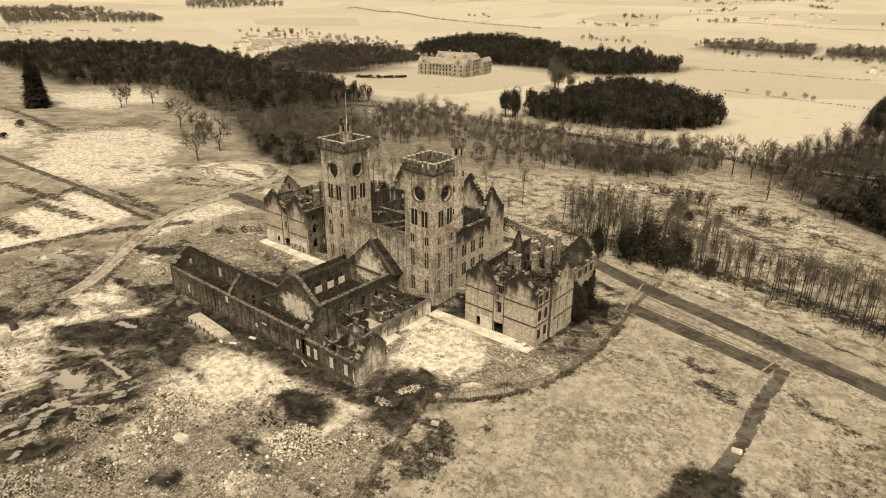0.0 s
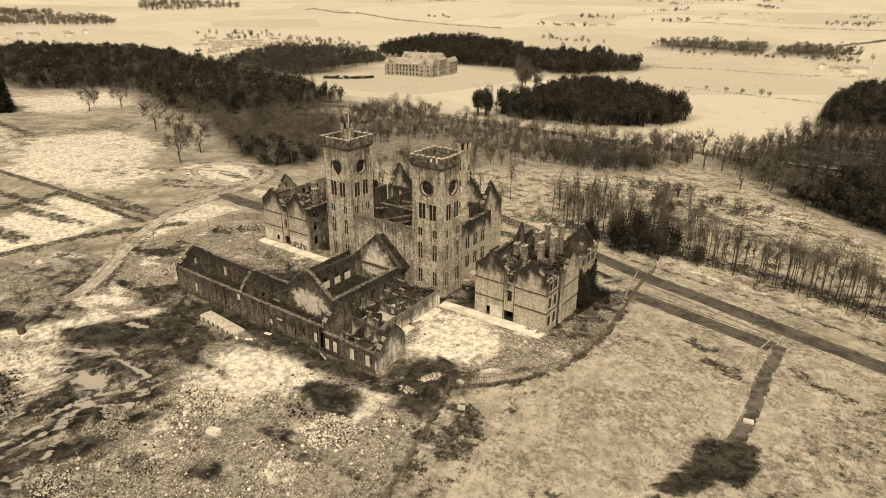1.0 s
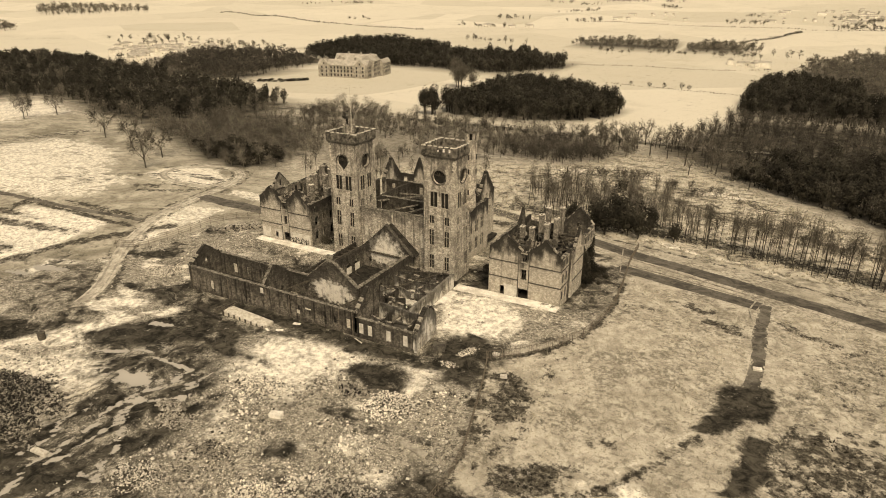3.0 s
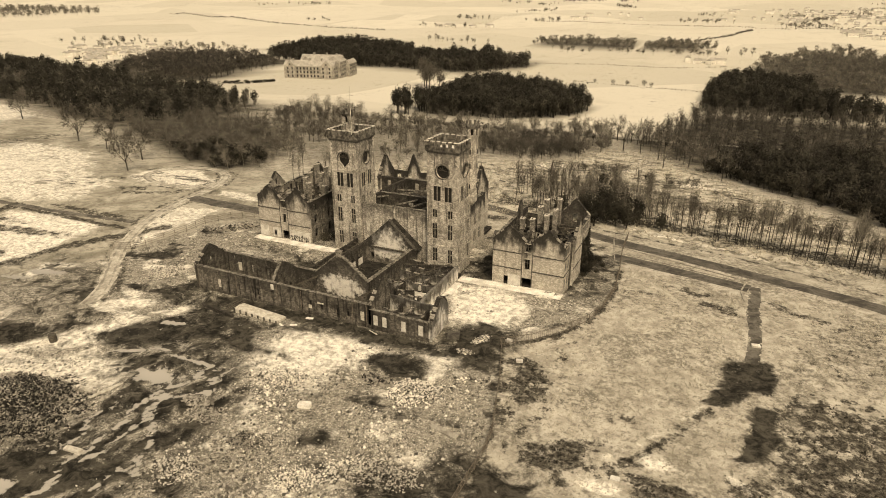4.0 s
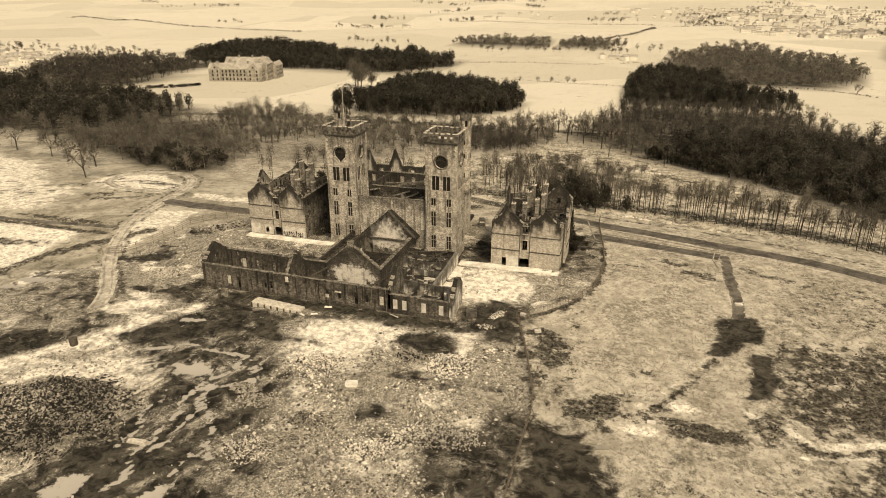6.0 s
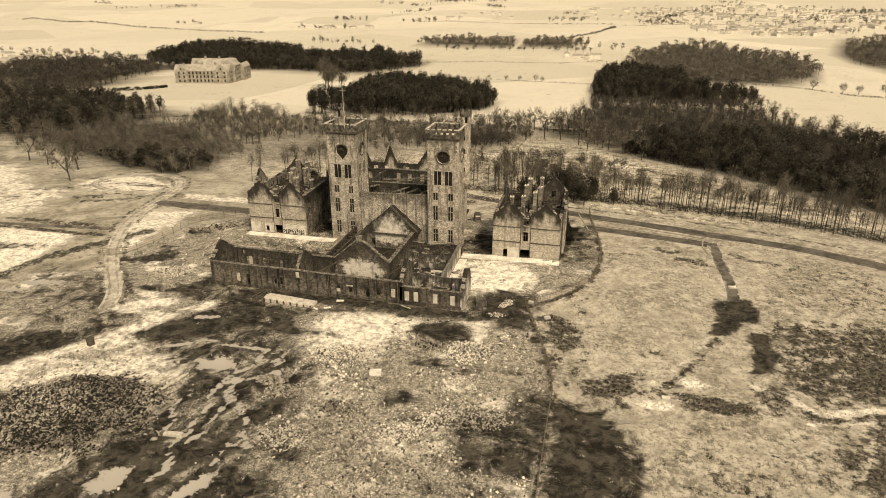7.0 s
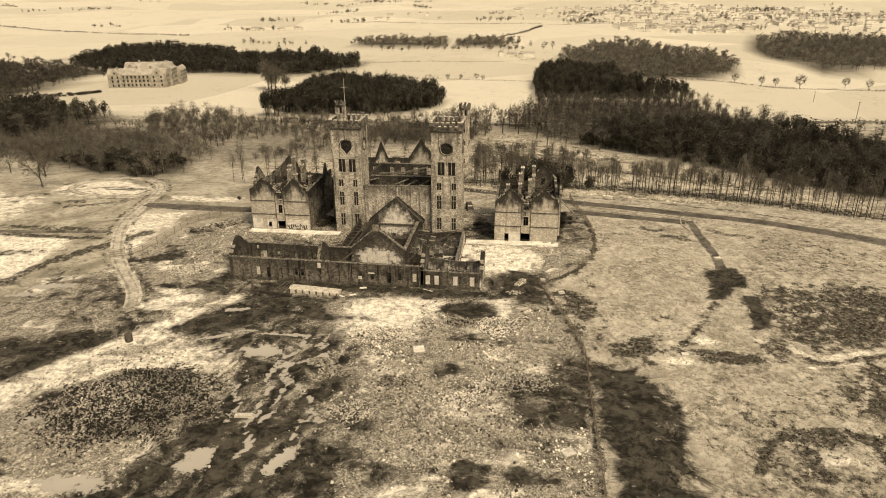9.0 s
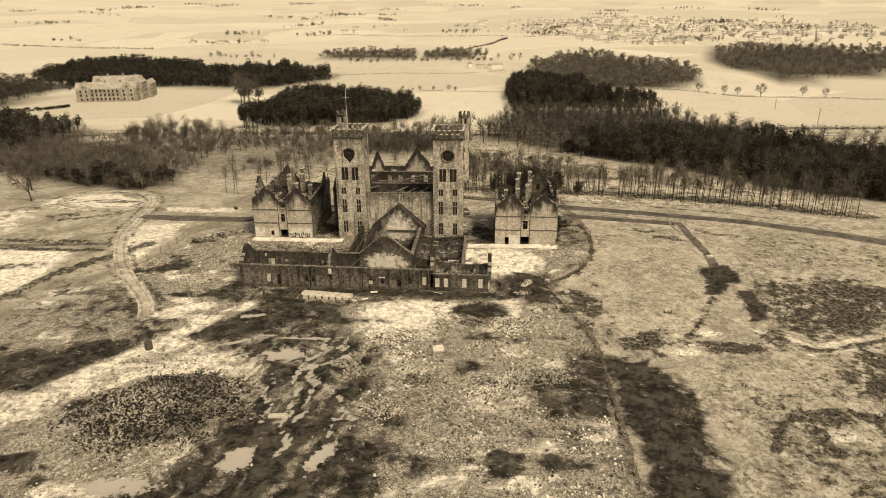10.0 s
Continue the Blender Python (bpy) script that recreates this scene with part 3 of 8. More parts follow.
for cx, cy, rx, ry, turn, k in (
        (-43.5, 45, 5.5, 3.6, 40, 0.95), (-56.4, 67.6, 3.0, 1.6, 20, 0.9), (-57.0, 58.2, 2.4, 2.2, 20, 0.8), (-51.0, 62.0, 1.6, 3.0, 10, 0.6), (-54, 51, 3.5, 2.6, 30, 0.7), (-36, 58, 3, 1.6, 20, 0.5), (-38, 50, 3, 2, 20, 0.5), (-53, 60, 4, 6, 20, 0.7), (-26, 43.5, 7, 2.4, 0, 0.95), (4, 61, 11, 8, 12, 0.9), (14, 70, 13, 7, 0, 0.85), (-6, 55, 5, 5, 0, 0.8), (-16, 48, 4.5, 6, 10, 0.6), (-32, 49, 8, 1.8, 57, 0.5), (-25, 62, 7, 1.5, 60, 0.45),
        (-31, 112, 7, 3, -10, 0.5), (-24, 106, 5, 2.4, -15, 0.6), (-40, 107, 4, 2, 0, 0.4), (-8, 110, 10, 1.5, -25, 0.6), (6, 40, 12, 6, 0, 0.8), (-14, 20, 11, 1.5, 10, 0.8), (-22, 15, 3, 6, 0, 0.6),
        (-205, 93, 20, 2.5, 0, 0.6), (-212, 74, 20, 2.5, 8, 0.7), (-240, 76, 26, 2, 6, 0.7), (-206, 137, 11, 2.5, 5, 0.5), (-214, 118, 6, 3, 10, 0.5), (-178, 88, 3, 8, 40, 0.5), (-240, 112, 14, 4, 0, 0.35), (-72, 215, 10, 6, 0, 0.8), (-79, 237, 9, 4, 0, 0.9), (-50, 228, 9, 4, -15, 0.9), (-25, 222, 10, 4, -30, 0.8), (-100, 200, 12, 4, 0, 0.6), (-30, 195, 14, 4, -20, 0.6), (10, 175, 14, 4, -30, 0.6),
        (-55, 61, 3, 5, 0, 0.5), (-50, 75, 3, 10, 20, 0.3), (-53, 63, 3.6, 7, 18, 0.8), (-19, 20.5, 9, 1.4, 8, 0.8), (-29, 14.5, 1.4, 3.4, 0, 0.7), (-20, 11, 9, 1.3, 4, 0.7), (-10, 16, 1.4, 4, -20, 0.7), (-5, 32, 5, 6, 0, 0.8)):
    heath = np.maximum(heath, k * blob(PX, PY, cx, cy, rx, ry, turn))
# wheel ruts and drainage of the muddy quarter, drawn out along the way the machines went
MUD = [(-132, 36), (-124, 45), (-104, 48), (-97, 40), (-95, 20), (-89, 5), (-88, -18), (-138, -18), (-126, 0), (-119, 8), (-118, 14), (-118, 27)]
mud = area(PX, PY, MUD, 5)
drag = fractal((PX * 0.97 - PY * 0.2) / 1.7, (PX * 0.2 + PY * 0.97) / 15, 1.0, 3, 71)
dark = np.maximum(dark, mud * (0.64 - 0.12 * ramp01(PY, 8, 18) + 0.40 * ramp01(drag, 0.36, 0.60)))
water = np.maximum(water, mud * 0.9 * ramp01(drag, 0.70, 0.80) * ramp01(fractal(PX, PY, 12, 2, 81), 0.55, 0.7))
pale = np.maximum(pale, mud * 0.25 * (1 - ramp01(drag, 0.26, 0.38)))
for poly, soft, k in (
        ([(-145, 41), (-138, 45), (-134, 52), (-128, 60), (-119, 61), (-113, 55), (-117, 48), (-124, 42.5), (-133, 39)], 2.5, 1.0),
        ([(-172, 33), (-162, 36), (-154, 37), (-148, 40), (-150, 34), (-154, 27), (-158, 20), (-178, 16)], 2.0, 1.0),
        ([(-52.6, 38.5), (-45.5, 38.5), (-41.2, 32.7), (-38.9, 23.6), (-40.5, 19), (-43.3, 17), (-42.5, 11), (-40.7, 8), (-40, -5), (-44, -25), (-53, -25)], 3.0, 1.1),
        ([(-21, 85), (-13, 86), (-12.4, 77), (-17, 74), (-20, 68.7), (-23.8, 68.3), (-21.5, 78)], 1.3, 1.15),
        ([(-16.4, 71), (-12.5, 71), (-12.2, 63), (-13.6, 56), (-18.4, 54), (-16.6, 62)], 1.3, 1.1),
        ([(-70, 27), (-64, 33), (-54.7, 36), (-53.8, 21), (-56, 17), (-65, 17)], 2.0, 0.85),
        ([(-74, 13), (-66, 15.5), (-56, 15.5), (-56, 12), (-70, 10)], 1.5, 0.6)):
    dark = np.maximum(dark, k * area(PX, PY, poly, soft))
HAUL = [(-160, 6), (-155, 17.6), (-151, 27), (-145.5, 36.2), (-141, 43), (-136, 50.5), (-131, 57)]
haul = np.clip(1.5 - near_line(PX, PY, HAUL) / 2.1, 0, 1)
dark *= 1 - np.clip(haul, 0, 1)
pale = np.maximum(pale, 0.66 * haul)
pale = np.maximum(pale, 0.85 * area(PX, PY, [(-148, 19), (-144, 27), (-139, 31), (-132, 34.5), (-124, 31), (-121, 26.5), (-129, 27), (-140, 25)], 1.5))
pale = np.maximum(pale, 0.8 * blob(PX, PY, -18.5, 15.2, 5, 1.8, 8))
pale = np.maximum(pale, 0.9 * np.clip(1.4 - near_line(PX, PY, [(-18.5, 50.6), (-13.2, 47.9), (-9.4, 44.6), (4, 49.5), (22, 56)]) / 1.0, 0, 1))
pale = np.maximum(pale, 0.8 * np.clip(1.4 - near_line(PX, PY, [(-12, 41.5), (-5, 43.5), (4, 46.5)]) / 0.6, 0, 1))
for poly, soft, k in (
        ([(-218, 57), (-229, 84), (-211, 87), (-191, 87), (-188, 63), (-191, 49)], 2.5, 0.95),
        ([(-273, 84), (-322, 117), (-322, 159), (-278, 155), (-241, 124), (-227, 125), (-219, 101), (-232, 91)], 5, 0.72),
        ([(-231, 128), (-231, 146), (-214, 151), (-196, 138), (-196, 126), (-216, 125)], 2.5, 0.9),
        ([(-181, 93), (-184, 110), (-169, 113), (-168, 100), (-169, 80), (-171, 75)], 2.0, 0.7),
        ([(-480, 176), (-484, 250), (-406, 218), (-385, 172), (-411, 149)], 8, 0.8),
        ([(-186, 131), (-160, 131), (-160, 124), (-184, 124)], 2.0, 0.7),
        ([(-420, 70), (-340, 70), (-300, 100), (-340, 120), (-420, 120)], 8, 0.7),
        ([(-182, 54), (-180, 62), (-177, 60), (-177, 54)], 1.2, 0.9)):
    pale = np.maximum(pale, k * area(PX, PY, poly, soft))
for poly, soft, k in (
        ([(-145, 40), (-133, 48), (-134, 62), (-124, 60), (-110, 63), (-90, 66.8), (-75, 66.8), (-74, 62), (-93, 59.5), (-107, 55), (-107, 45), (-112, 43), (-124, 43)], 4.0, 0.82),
        ([(-192, 58), (-178, 74), (-160, 62), (-147, 50), (-157, 36), (-170, 38)], 5.0, 0.42),
        ([(-136, 78.5), (-112, 78.5), (-112, 95), (-142, 95)], 3.0, 0.45),
        ([(-126, 80), (-113, 80), (-113, 90), (-126, 90)], 1.2, 0.7),
        ([(-75, 67), (-66, 61), (-60, 63), (-60.5, 75), (-66, 80), (-72, 77)], 2.0, 0.92),
        # the right pavilion's shade, painted on the ground east of it
        ([(-57, 97), (-48, 94), (-47, 128), (-57, 130)], 3.0, 0.62)):
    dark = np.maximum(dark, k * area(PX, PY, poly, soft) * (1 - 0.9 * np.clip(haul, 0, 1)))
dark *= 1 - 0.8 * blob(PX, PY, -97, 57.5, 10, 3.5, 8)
dark = np.maximum(dark, 0.82 * site * np.clip(1 - 1.3 * pale, 0, 1) * ramp01(fractal(PX / 1.5, PY / 0.8, 7, 4, 91), 0.54, 0.70))
pale = np.maximum(pale, 0.62 * site * ramp01(fractal(PX / 1.4, PY, 5, 4, 95), 0.55, 0.70) * (1 - ramp01(dark, 0.3, 0.8)))
for line, wd, k in (([(-235.4, 87.2), (-207, 87.3), (-183.8, 87.0)], 1.3, 0.8), ([(-228.9, 62.2), (-232.5, 73.4), (-231.4, 89.2)], 1.6, 0.8), ([(-192.4, 49.9), (-189.7, 63), (-185.7, 73.6), (-179.3, 82), (-172.3, 92.2)], 2.4, 0.8),
                    ([(-409, 128.7), (-373.7, 126.8), (-330.6, 122.7)], 3, 0.7), ([(-338.8, 99.7), (-329.2, 127.2), (-332.8, 177.2)], 3, 0.55), ([(-237.9, 102.1), (-228.5, 125.5)], 2, 0.45), ([(-214, 112), (-204, 116), (-196, 123)], 1.8, 0.6),
                    ([(-260, 57), (-213, 58), (-200, 60)], 3.5, 0.7), ([(-240, 120), (-216, 139), (-208, 140)], 1.6, 0.5), ([(-61.5, 71.0), (-58.5, 62), (-56.5, 55), (-54, 46), (-53.3, 40), (-53.4, 28), (-53.3, 12), (-53.4, -2), (-54, -20), (-55, -38)], 0.6, 0.7), ([(-62, 71.5), (-57, 75.5), (-52.2, 81.2), (-48.3, 88), (-46.8, 95.3), (-46.2, 105), (-47.5, 118)], 0.9, 0.8), ([(-46, 94), (-40, 116), (-30, 121)], 1.2, 0.3), ([(-52.0, 41), (-49, 52), (-45, 62)], 0.9, 0.45), ([(-21.5, 70), (-26, 60), (-30.6, 52.2), (-35, 46.4), (-40, 43)], 0.9, 0.58), ([(-18, 48.6), (-13.4, 46.2), (-9.4, 42.6), (4, 47.4), (22, 54)], 0.9, 0.75), ([(-47, 45), (-42, 40)], 2.0, 0.6), ([(-30, 11), (-28.6, 15.2), (-25.5, 18.6), (-21.9, 20.8), (-17.3, 22.6), (-11.9, 21.4), (-9.8, 17), (-10, 11)], 1.2, 0.85),
                    ([(-150, 128), (-120, 140), (-90, 148)], 3.0, 0.7), ([(-95, 170), (-60, 167), (-30, 164), (0, 156), (25, 145), (45, 134)], 5.5, 0.72), ([(-64, 152), (-30, 146), (0, 137), (20, 126)], 1.0, 0.6), ([(-100, 250), (-70, 226), (-40, 205), (0, 180)], 3.0, 0.7)):
    heath = np.maximum(heath, k * np.clip(1.4 - near_line(PX, PY, line) / wd, 0, 1))
# rough heath; part of its darkness is lens dimming put into the ground
for poly, soft, k in (
        ([(-11, 77), (17, 82), (28, 66), (6, 50), (-9, 46.6), (-14, 49), (-12, 64)], 4.0, 0.70),
        ([(-34, 34), (-10, 40), (22, 44), (24, -6), (-38, -12), (-36, 16)], 6.0, 0.34),
        ([(-8, 108), (14, 112), (40, 96), (32, 74), (18, 84), (-8, 82)], 6.0, 0.34)):
    heath = np.maximum(heath, k * area(PX, PY, poly, soft))
for line in (TRACK, LOOP):
    d = near_line(PX, PY, line)
    heath = np.maximum(heath, 0.55 * np.clip(1.3 - np.abs(d - 2.9) / 0.8, 0, 1))
# a worn strip beside the path, and puddles whose sky glint is painted pale
pale = np.maximum(pale, 0.40 * np.clip(1.4 - near_line(PX, PY, [(-23, 69.5), (-27.8, 60), (-32.4, 52.6), (-36.6, 47.6)]) / 0.9, 0, 1))
for cx, cy, rx, ry in ((-29.8, 49.4, 1.7, 1.1), (-35.5, 41.2, 2.6, 1.3)):
    hollow = blob(PX, PY, cx, cy, rx, ry, 4)
    heath, dark, pale = heath * (1 - hollow), dark * (1 - hollow), np.maximum(pale, 1.5 * hollow)
west = area(PX, PY, [(-166, 40), (-170, 74), (-166, 100), (-150, 116), (-140, 150), (-200, 165), (-330, 210), (-520, 205), (-900, 200), (-1500, 0), (-400, -60)], 6)
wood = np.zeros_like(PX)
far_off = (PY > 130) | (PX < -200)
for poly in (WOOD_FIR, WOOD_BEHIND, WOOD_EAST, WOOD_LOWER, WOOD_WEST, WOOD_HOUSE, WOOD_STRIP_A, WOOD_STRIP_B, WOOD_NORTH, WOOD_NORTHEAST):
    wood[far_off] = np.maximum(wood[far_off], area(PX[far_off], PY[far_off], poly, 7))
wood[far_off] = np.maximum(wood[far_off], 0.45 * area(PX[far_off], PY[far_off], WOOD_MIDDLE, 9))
PINE_WEST = [(-505, 215), (-495, 268), (-392, 226), (-352, 220), (-328, 224), (-322, 248), (-330, 290), (-345, 340), (-475, 388), (-640, 440), (-860, 486), (-865, 275), (-700, 218)]
ROUGH_FIELD = [(-130, 150), (-60, 152), (20, 140), (60, 130), (30, 172), (-20, 238), (-60, 300), (-95, 300), (-98, 255), (-130, 235), (-180, 186), (-150, 165)]
rough = area(PX, PY, ROUGH_FIELD, 6)
# relief of the worn ground
PZ += site * ((grain - 0.5) * 0.55 + (fractal(PX, PY, 3, 2, 44) - 0.5) * 0.28) * (1 - np.clip(water, 0, 1)) - 0.12 * np.clip(water, 0, 1)
BIG_HEAP = (-132, 15.5, 11.5, 9, 12)
heap = np.clip(blob(PX, PY, *BIG_HEAP) + 0.9 * (fractal(PX, PY, 7, 3, 33) - 0.5), 0, 1)
PZ += 1.5 * ramp01(heap, 0.1, 1.0) * (0.6 + 0.8 * fractal(PX, PY, 4, 3, 3))
dark = np.maximum(dark, 0.8 * heap)
for line in (DRIVE, LANE, FOOTPATH, TRACK, LOOP, BRANCH_NORTH, BRANCH_WEST):
    d = near_line(PX, PY, line)
    PZ = np.where(d < 6, PZ + (land(PX, PY) - PZ) * np.clip(2 - d / 3, 0, 1), PZ)


FOOTPRINTS = ((-136, -75.2, 67.7, 76.2), (-88.6, -75.3, 67.7, 75.6), (-111.6, -82.2, 76.0, 98.0), (-110.6, -90.8, 100.5, 133), (-119.2, -86.4, 107.2, 132.8), (-118.2, -110.6, 99.8, 107.2), (-90.8, -83.4, 99.1, 106.4), (-73.4, -57.1, 98.4, 121.9), (-143.2, -127.0, 100.0, 123.5))
for ax, bx, ay, by in FOOTPRINTS:
    PZ = np.where((PX > ax) & (PX < bx) & (PY > ay) & (PY < by), np.minimum(PZ, -1.6), PZ)


def height_at(x, y):
    """The finished ground's height, by its own grid."""
    i = int(np.clip(np.searchsorted(gx, x) - 1, 0, len(gx) - 2))
    j = int(np.clip(np.searchsorted(gy, y) - 1, 0, len(gy) - 2))
    fx, fy = (x - gx[i]) / (gx[i + 1] - gx[i]), (y - gy[j]) / (gy[j + 1] - gy[j])
    w = len(gx)
    a, b, c, d = PZ[j * w + i], PZ[j * w + i + 1], PZ[(j + 1) * w + i], PZ[(j + 1) * w + i + 1]
    return float((a * (1 - fx) + b * fx) * (1 - fy) + (c * (1 - fx) + d * fx) * fy)


def cover_at(X, Y, mask):
    """A painted cover's amount at places."""
    i = np.clip(np.searchsorted(gx, X) - 1, 0, len(gx) - 2)
    j = np.clip(np.searchsorted(gy, Y) - 1, 0, len(gy) - 2)
    return mask[j * len(gx) + i]


def quick_mesh(name, verts, faces, material, smooth=False):
    """verts n x 3 and faces n x 3 or n x 4, as arrays."""
    data = bpy.data.meshes.new(name)
    verts, faces = np.asarray(verts, np.float32), np.asarray(faces, np.int32)
    k = faces.shape[1]
    data.vertices.add(len(verts))
    data.vertices.foreach_set("co", verts.ravel())
    data.loops.add(faces.size)
    data.loops.foreach_set("vertex_index", faces.ravel())
    data.polygons.add(len(faces))
    data.polygons.foreach_set("loop_start", np.arange(0, faces.size, k, dtype=np.int32))
    data.polygons.foreach_set("loop_total", np.full(len(faces), k, np.int32))
    if smooth:
        data.polygons.foreach_set("use_smooth", np.ones(len(faces), bool))
    data.update()
    data.materials.append(material)
    return data


def ground_material():
    m = Nodes("ground", 0.95, 0.25)
    a, b = m.attribute("cover_a"), m.attribute("cover_b")
    sa, sb = m.add("ShaderNodeSeparateColor"), m.add("ShaderNodeSeparateColor")
    m.link(a.outputs["Color"], sa.inputs[0])
    m.link(b.outputs["Color"], sb.inputs[0])
    site_, dark_, pale_, water_ = sa.outputs[0], sa.outputs[1], sa.outputs[2], a.outputs["Alpha"]
    heath_, wood_, rough_, west_ = sb.outputs[0], sb.outputs[1], sb.outputs[2], b.outputs["Alpha"]
    broad, middle, fine, crumb = m.noise(0.035, 4, 0.6), m.noise(0.22, 6, 0.7, distort=0.6), m.noise(1.3, 6, 0.75), m.noise(5.0, 3, 0.7)
    # dry winter grass
    patchy = m.noise(0.075, 7, 0.72, distort=0.9)
    grass = m.mix(m.ramp(m.noise(0.35, 6, 0.7), 0.34, 0.64), (0.27, 0.245, 0.194), (0.49, 0.451, 0.367))
    fleck = m.maths("ADD", m.noise(1.15, 5, 0.66, distort=0.3), m.ramp(patchy, 0.34, 0.66, -0.08, 0.12))
    grass = m.mix(m.ramp(fleck, 0.49, 0.66, 0.0, 0.72), grass, (0.10, 0.09, 0.069))
    grass = m.mix(m.ramp(m.noise(4.5, 4, 0.75), 0.50, 0.70, 0.0, 0.5), grass, (0.16, 0.144, 0.11))
    grass = m.mix(m.ramp(m.noise(0.05, 4, 0.6), 0.5, 0.68, 0.0, 0.45), grass, (0.27, 0.245, 0.19))
    lea = m.mix(m.ramp(m.noise(0.07, 6, 0.7, distort=0.8), 0.36, 0.66), (0.42, 0.388, 0.31), (0.20, 0.182, 0.14))
    lea = m.mix(m.ramp(m.noise(0.5, 8, 0.78), 0.46, 0.66, 0.0, 0.65), lea, (0.11, 0.099, 0.076))
    grass = m.mix(west_, grass, lea)
    # far pasture, field by field
    plots = m.cells(0.0042, m.stretch(m.place, (1, 1, 0)), random=0.9)
    plot = m.add("ShaderNodeSeparateColor")
    m.link(plots.outputs["Color"], plot.inputs[0])
    pasture = m.mix(plot.outputs[0], (0.46, 0.425, 0.336), (0.58, 0.538, 0.434))
    pasture = m.mix(m.ramp(m.noise(0.02, 5, 0.65), 0.50, 0.7, 0.0, 0.35), pasture, (0.40, 0.366, 0.28))
    at = m.add("ShaderNodeSeparateXYZ")
    m.link(m.place, at.inputs[0])
    away = m.ramp(m.maths("SUBTRACT", at.outputs["Y"], m.maths("MULTIPLY", at.outputs["X"], 0.12)), 330, 420)
    colour = m.mix(away, grass, pasture)
    # rough moor
    moor = m.mix(m.ramp(m.noise(0.22, 8, 0.76, distort=0.5), 0.37, 0.57), (0.06, 0.054, 0.041), (0.50, 0.46, 0.37))
    colour = m.mix(rough_, colour, moor)
    # broken ground of the site
    soil = m.mix(m.ramp(m.noise(1.5, 8, 0.8, distort=0.8), 0.36, 0.62), (0.03, 0.027, 0.0207), (0.40, 0.366, 0.295))
    soil = m.mix(m.ramp(middle, 0.46, 0.62, 0.0, 0.4), soil, (0.27, 0.245, 0.195))
    soil = m.mix(m.ramp(crumb, 0.54, 0.66, 0.0, 0.85), soil, (0.035, 0.031, 0.024))
    soil = m.mix(m.ramp(m.noise(3.2, 4, 0.65), 0.57, 0.66, 0.0, 0.9), soil, (0.76, 0.71, 0.60))
    soil = m.mix(m.ramp(m.noise(0.16, 6, 0.75, distort=1.2), 0.48, 0.66, 0.0, 0.65), soil, (0.05, 0.045, 0.035))
    colour = m.mix(m.ramp(m.maths("ADD", site_, m.ramp(middle, 0.3, 0.7, -0.25, 0.25)), 0.35, 0.65), colour, soil)

    def worn(mask, amount=0.5, lo=0.28, hi=0.78, by=None):
        return m.ramp(m.maths("ADD", mask, m.ramp(by or middle, 0.25, 0.75, -amount, amount)), lo, hi)

    bare = m.mix(m.ramp(m.noise(0.8, 7, 0.75), 0.35, 0.60), (0.34, 0.31, 0.25), (0.80, 0.75, 0.63))
    bare = m.mix(m.ramp(crumb, 0.56, 0.70, 0.0, 0.7), bare, (0.10, 0.09, 0.07))
    colour = m.mix(worn(pale_, 0.45), colour, bare)
    mud = m.mix(m.ramp(m.noise(0.45, 7, 0.72, distort=0.5), 0.38, 0.66), (0.010, 0.009, 0.007), (0.072, 0.065, 0.05))
    # the dark mask holds wet mud and the shade painted beside walls
    wet_or_shaded = worn(dark_, 0.5, 0.25, 0.85)
    colour = m.mix(m.maths("MULTIPLY", wet_or_shaded, 0.985), colour, mud)
    shrub = m.mix(m.ramp(m.noise(1.2, 6, 0.8), 0.38, 0.66), (0.014, 0.0126, 0.0098), (0.085, 0.075, 0.057))
    thick = m.maths("MULTIPLY", worn(heath_, 0.6, 0.34, 0.66, m.noise(0.4, 7, 0.78)), m.ramp(m.noise(1.0, 7, 0.8), 0.34, 0.54, 0.45, 1.0))
    colour = m.mix(thick, colour, shrub)
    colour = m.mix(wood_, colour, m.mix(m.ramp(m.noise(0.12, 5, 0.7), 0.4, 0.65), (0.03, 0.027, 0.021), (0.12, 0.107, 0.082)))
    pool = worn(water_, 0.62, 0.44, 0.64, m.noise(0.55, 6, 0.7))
    # the sky's bright reflection is put into the water's own pale colour
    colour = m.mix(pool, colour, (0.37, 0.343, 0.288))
    gloss = m.mix(pool, m.mix(wet_or_shaded, (0.95, 0.95, 0.95), (0.85, 0.85, 0.85)), (0.06, 0.06, 0.06))
    m.link(gloss, m.bsdf.inputs["Roughness"])
    m.link(m.ramp(pool, 0.2, 1.0, 0.04, 0.5), m.bsdf.inputs["Specular IOR Level"])
    height = m.maths("ADD", fine, m.maths("MULTIPLY", crumb, 0.5))
    m.bump(m.maths("MULTIPLY", height, m.ramp(pool, 0, 1, 1, 0)), 0.6, 0.2)
    return m.done(colour)


w, hgt = len(gx), len(gy)
idx = np.arange(w * hgt).reshape(hgt, w)
quads = np.stack([idx[:-1, :-1], idx[:-1, 1:], idx[1:, 1:], idx[1:, :-1]], -1).reshape(-1, 4)
ground_data = quick_mesh("ground", np.stack([PX, PY, PZ], -1), quads, ground_material(), True)
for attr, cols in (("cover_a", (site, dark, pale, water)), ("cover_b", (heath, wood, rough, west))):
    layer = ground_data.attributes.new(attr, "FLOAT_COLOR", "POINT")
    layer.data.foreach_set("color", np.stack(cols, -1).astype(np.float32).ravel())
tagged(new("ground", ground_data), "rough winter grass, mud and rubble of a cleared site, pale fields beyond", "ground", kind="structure")


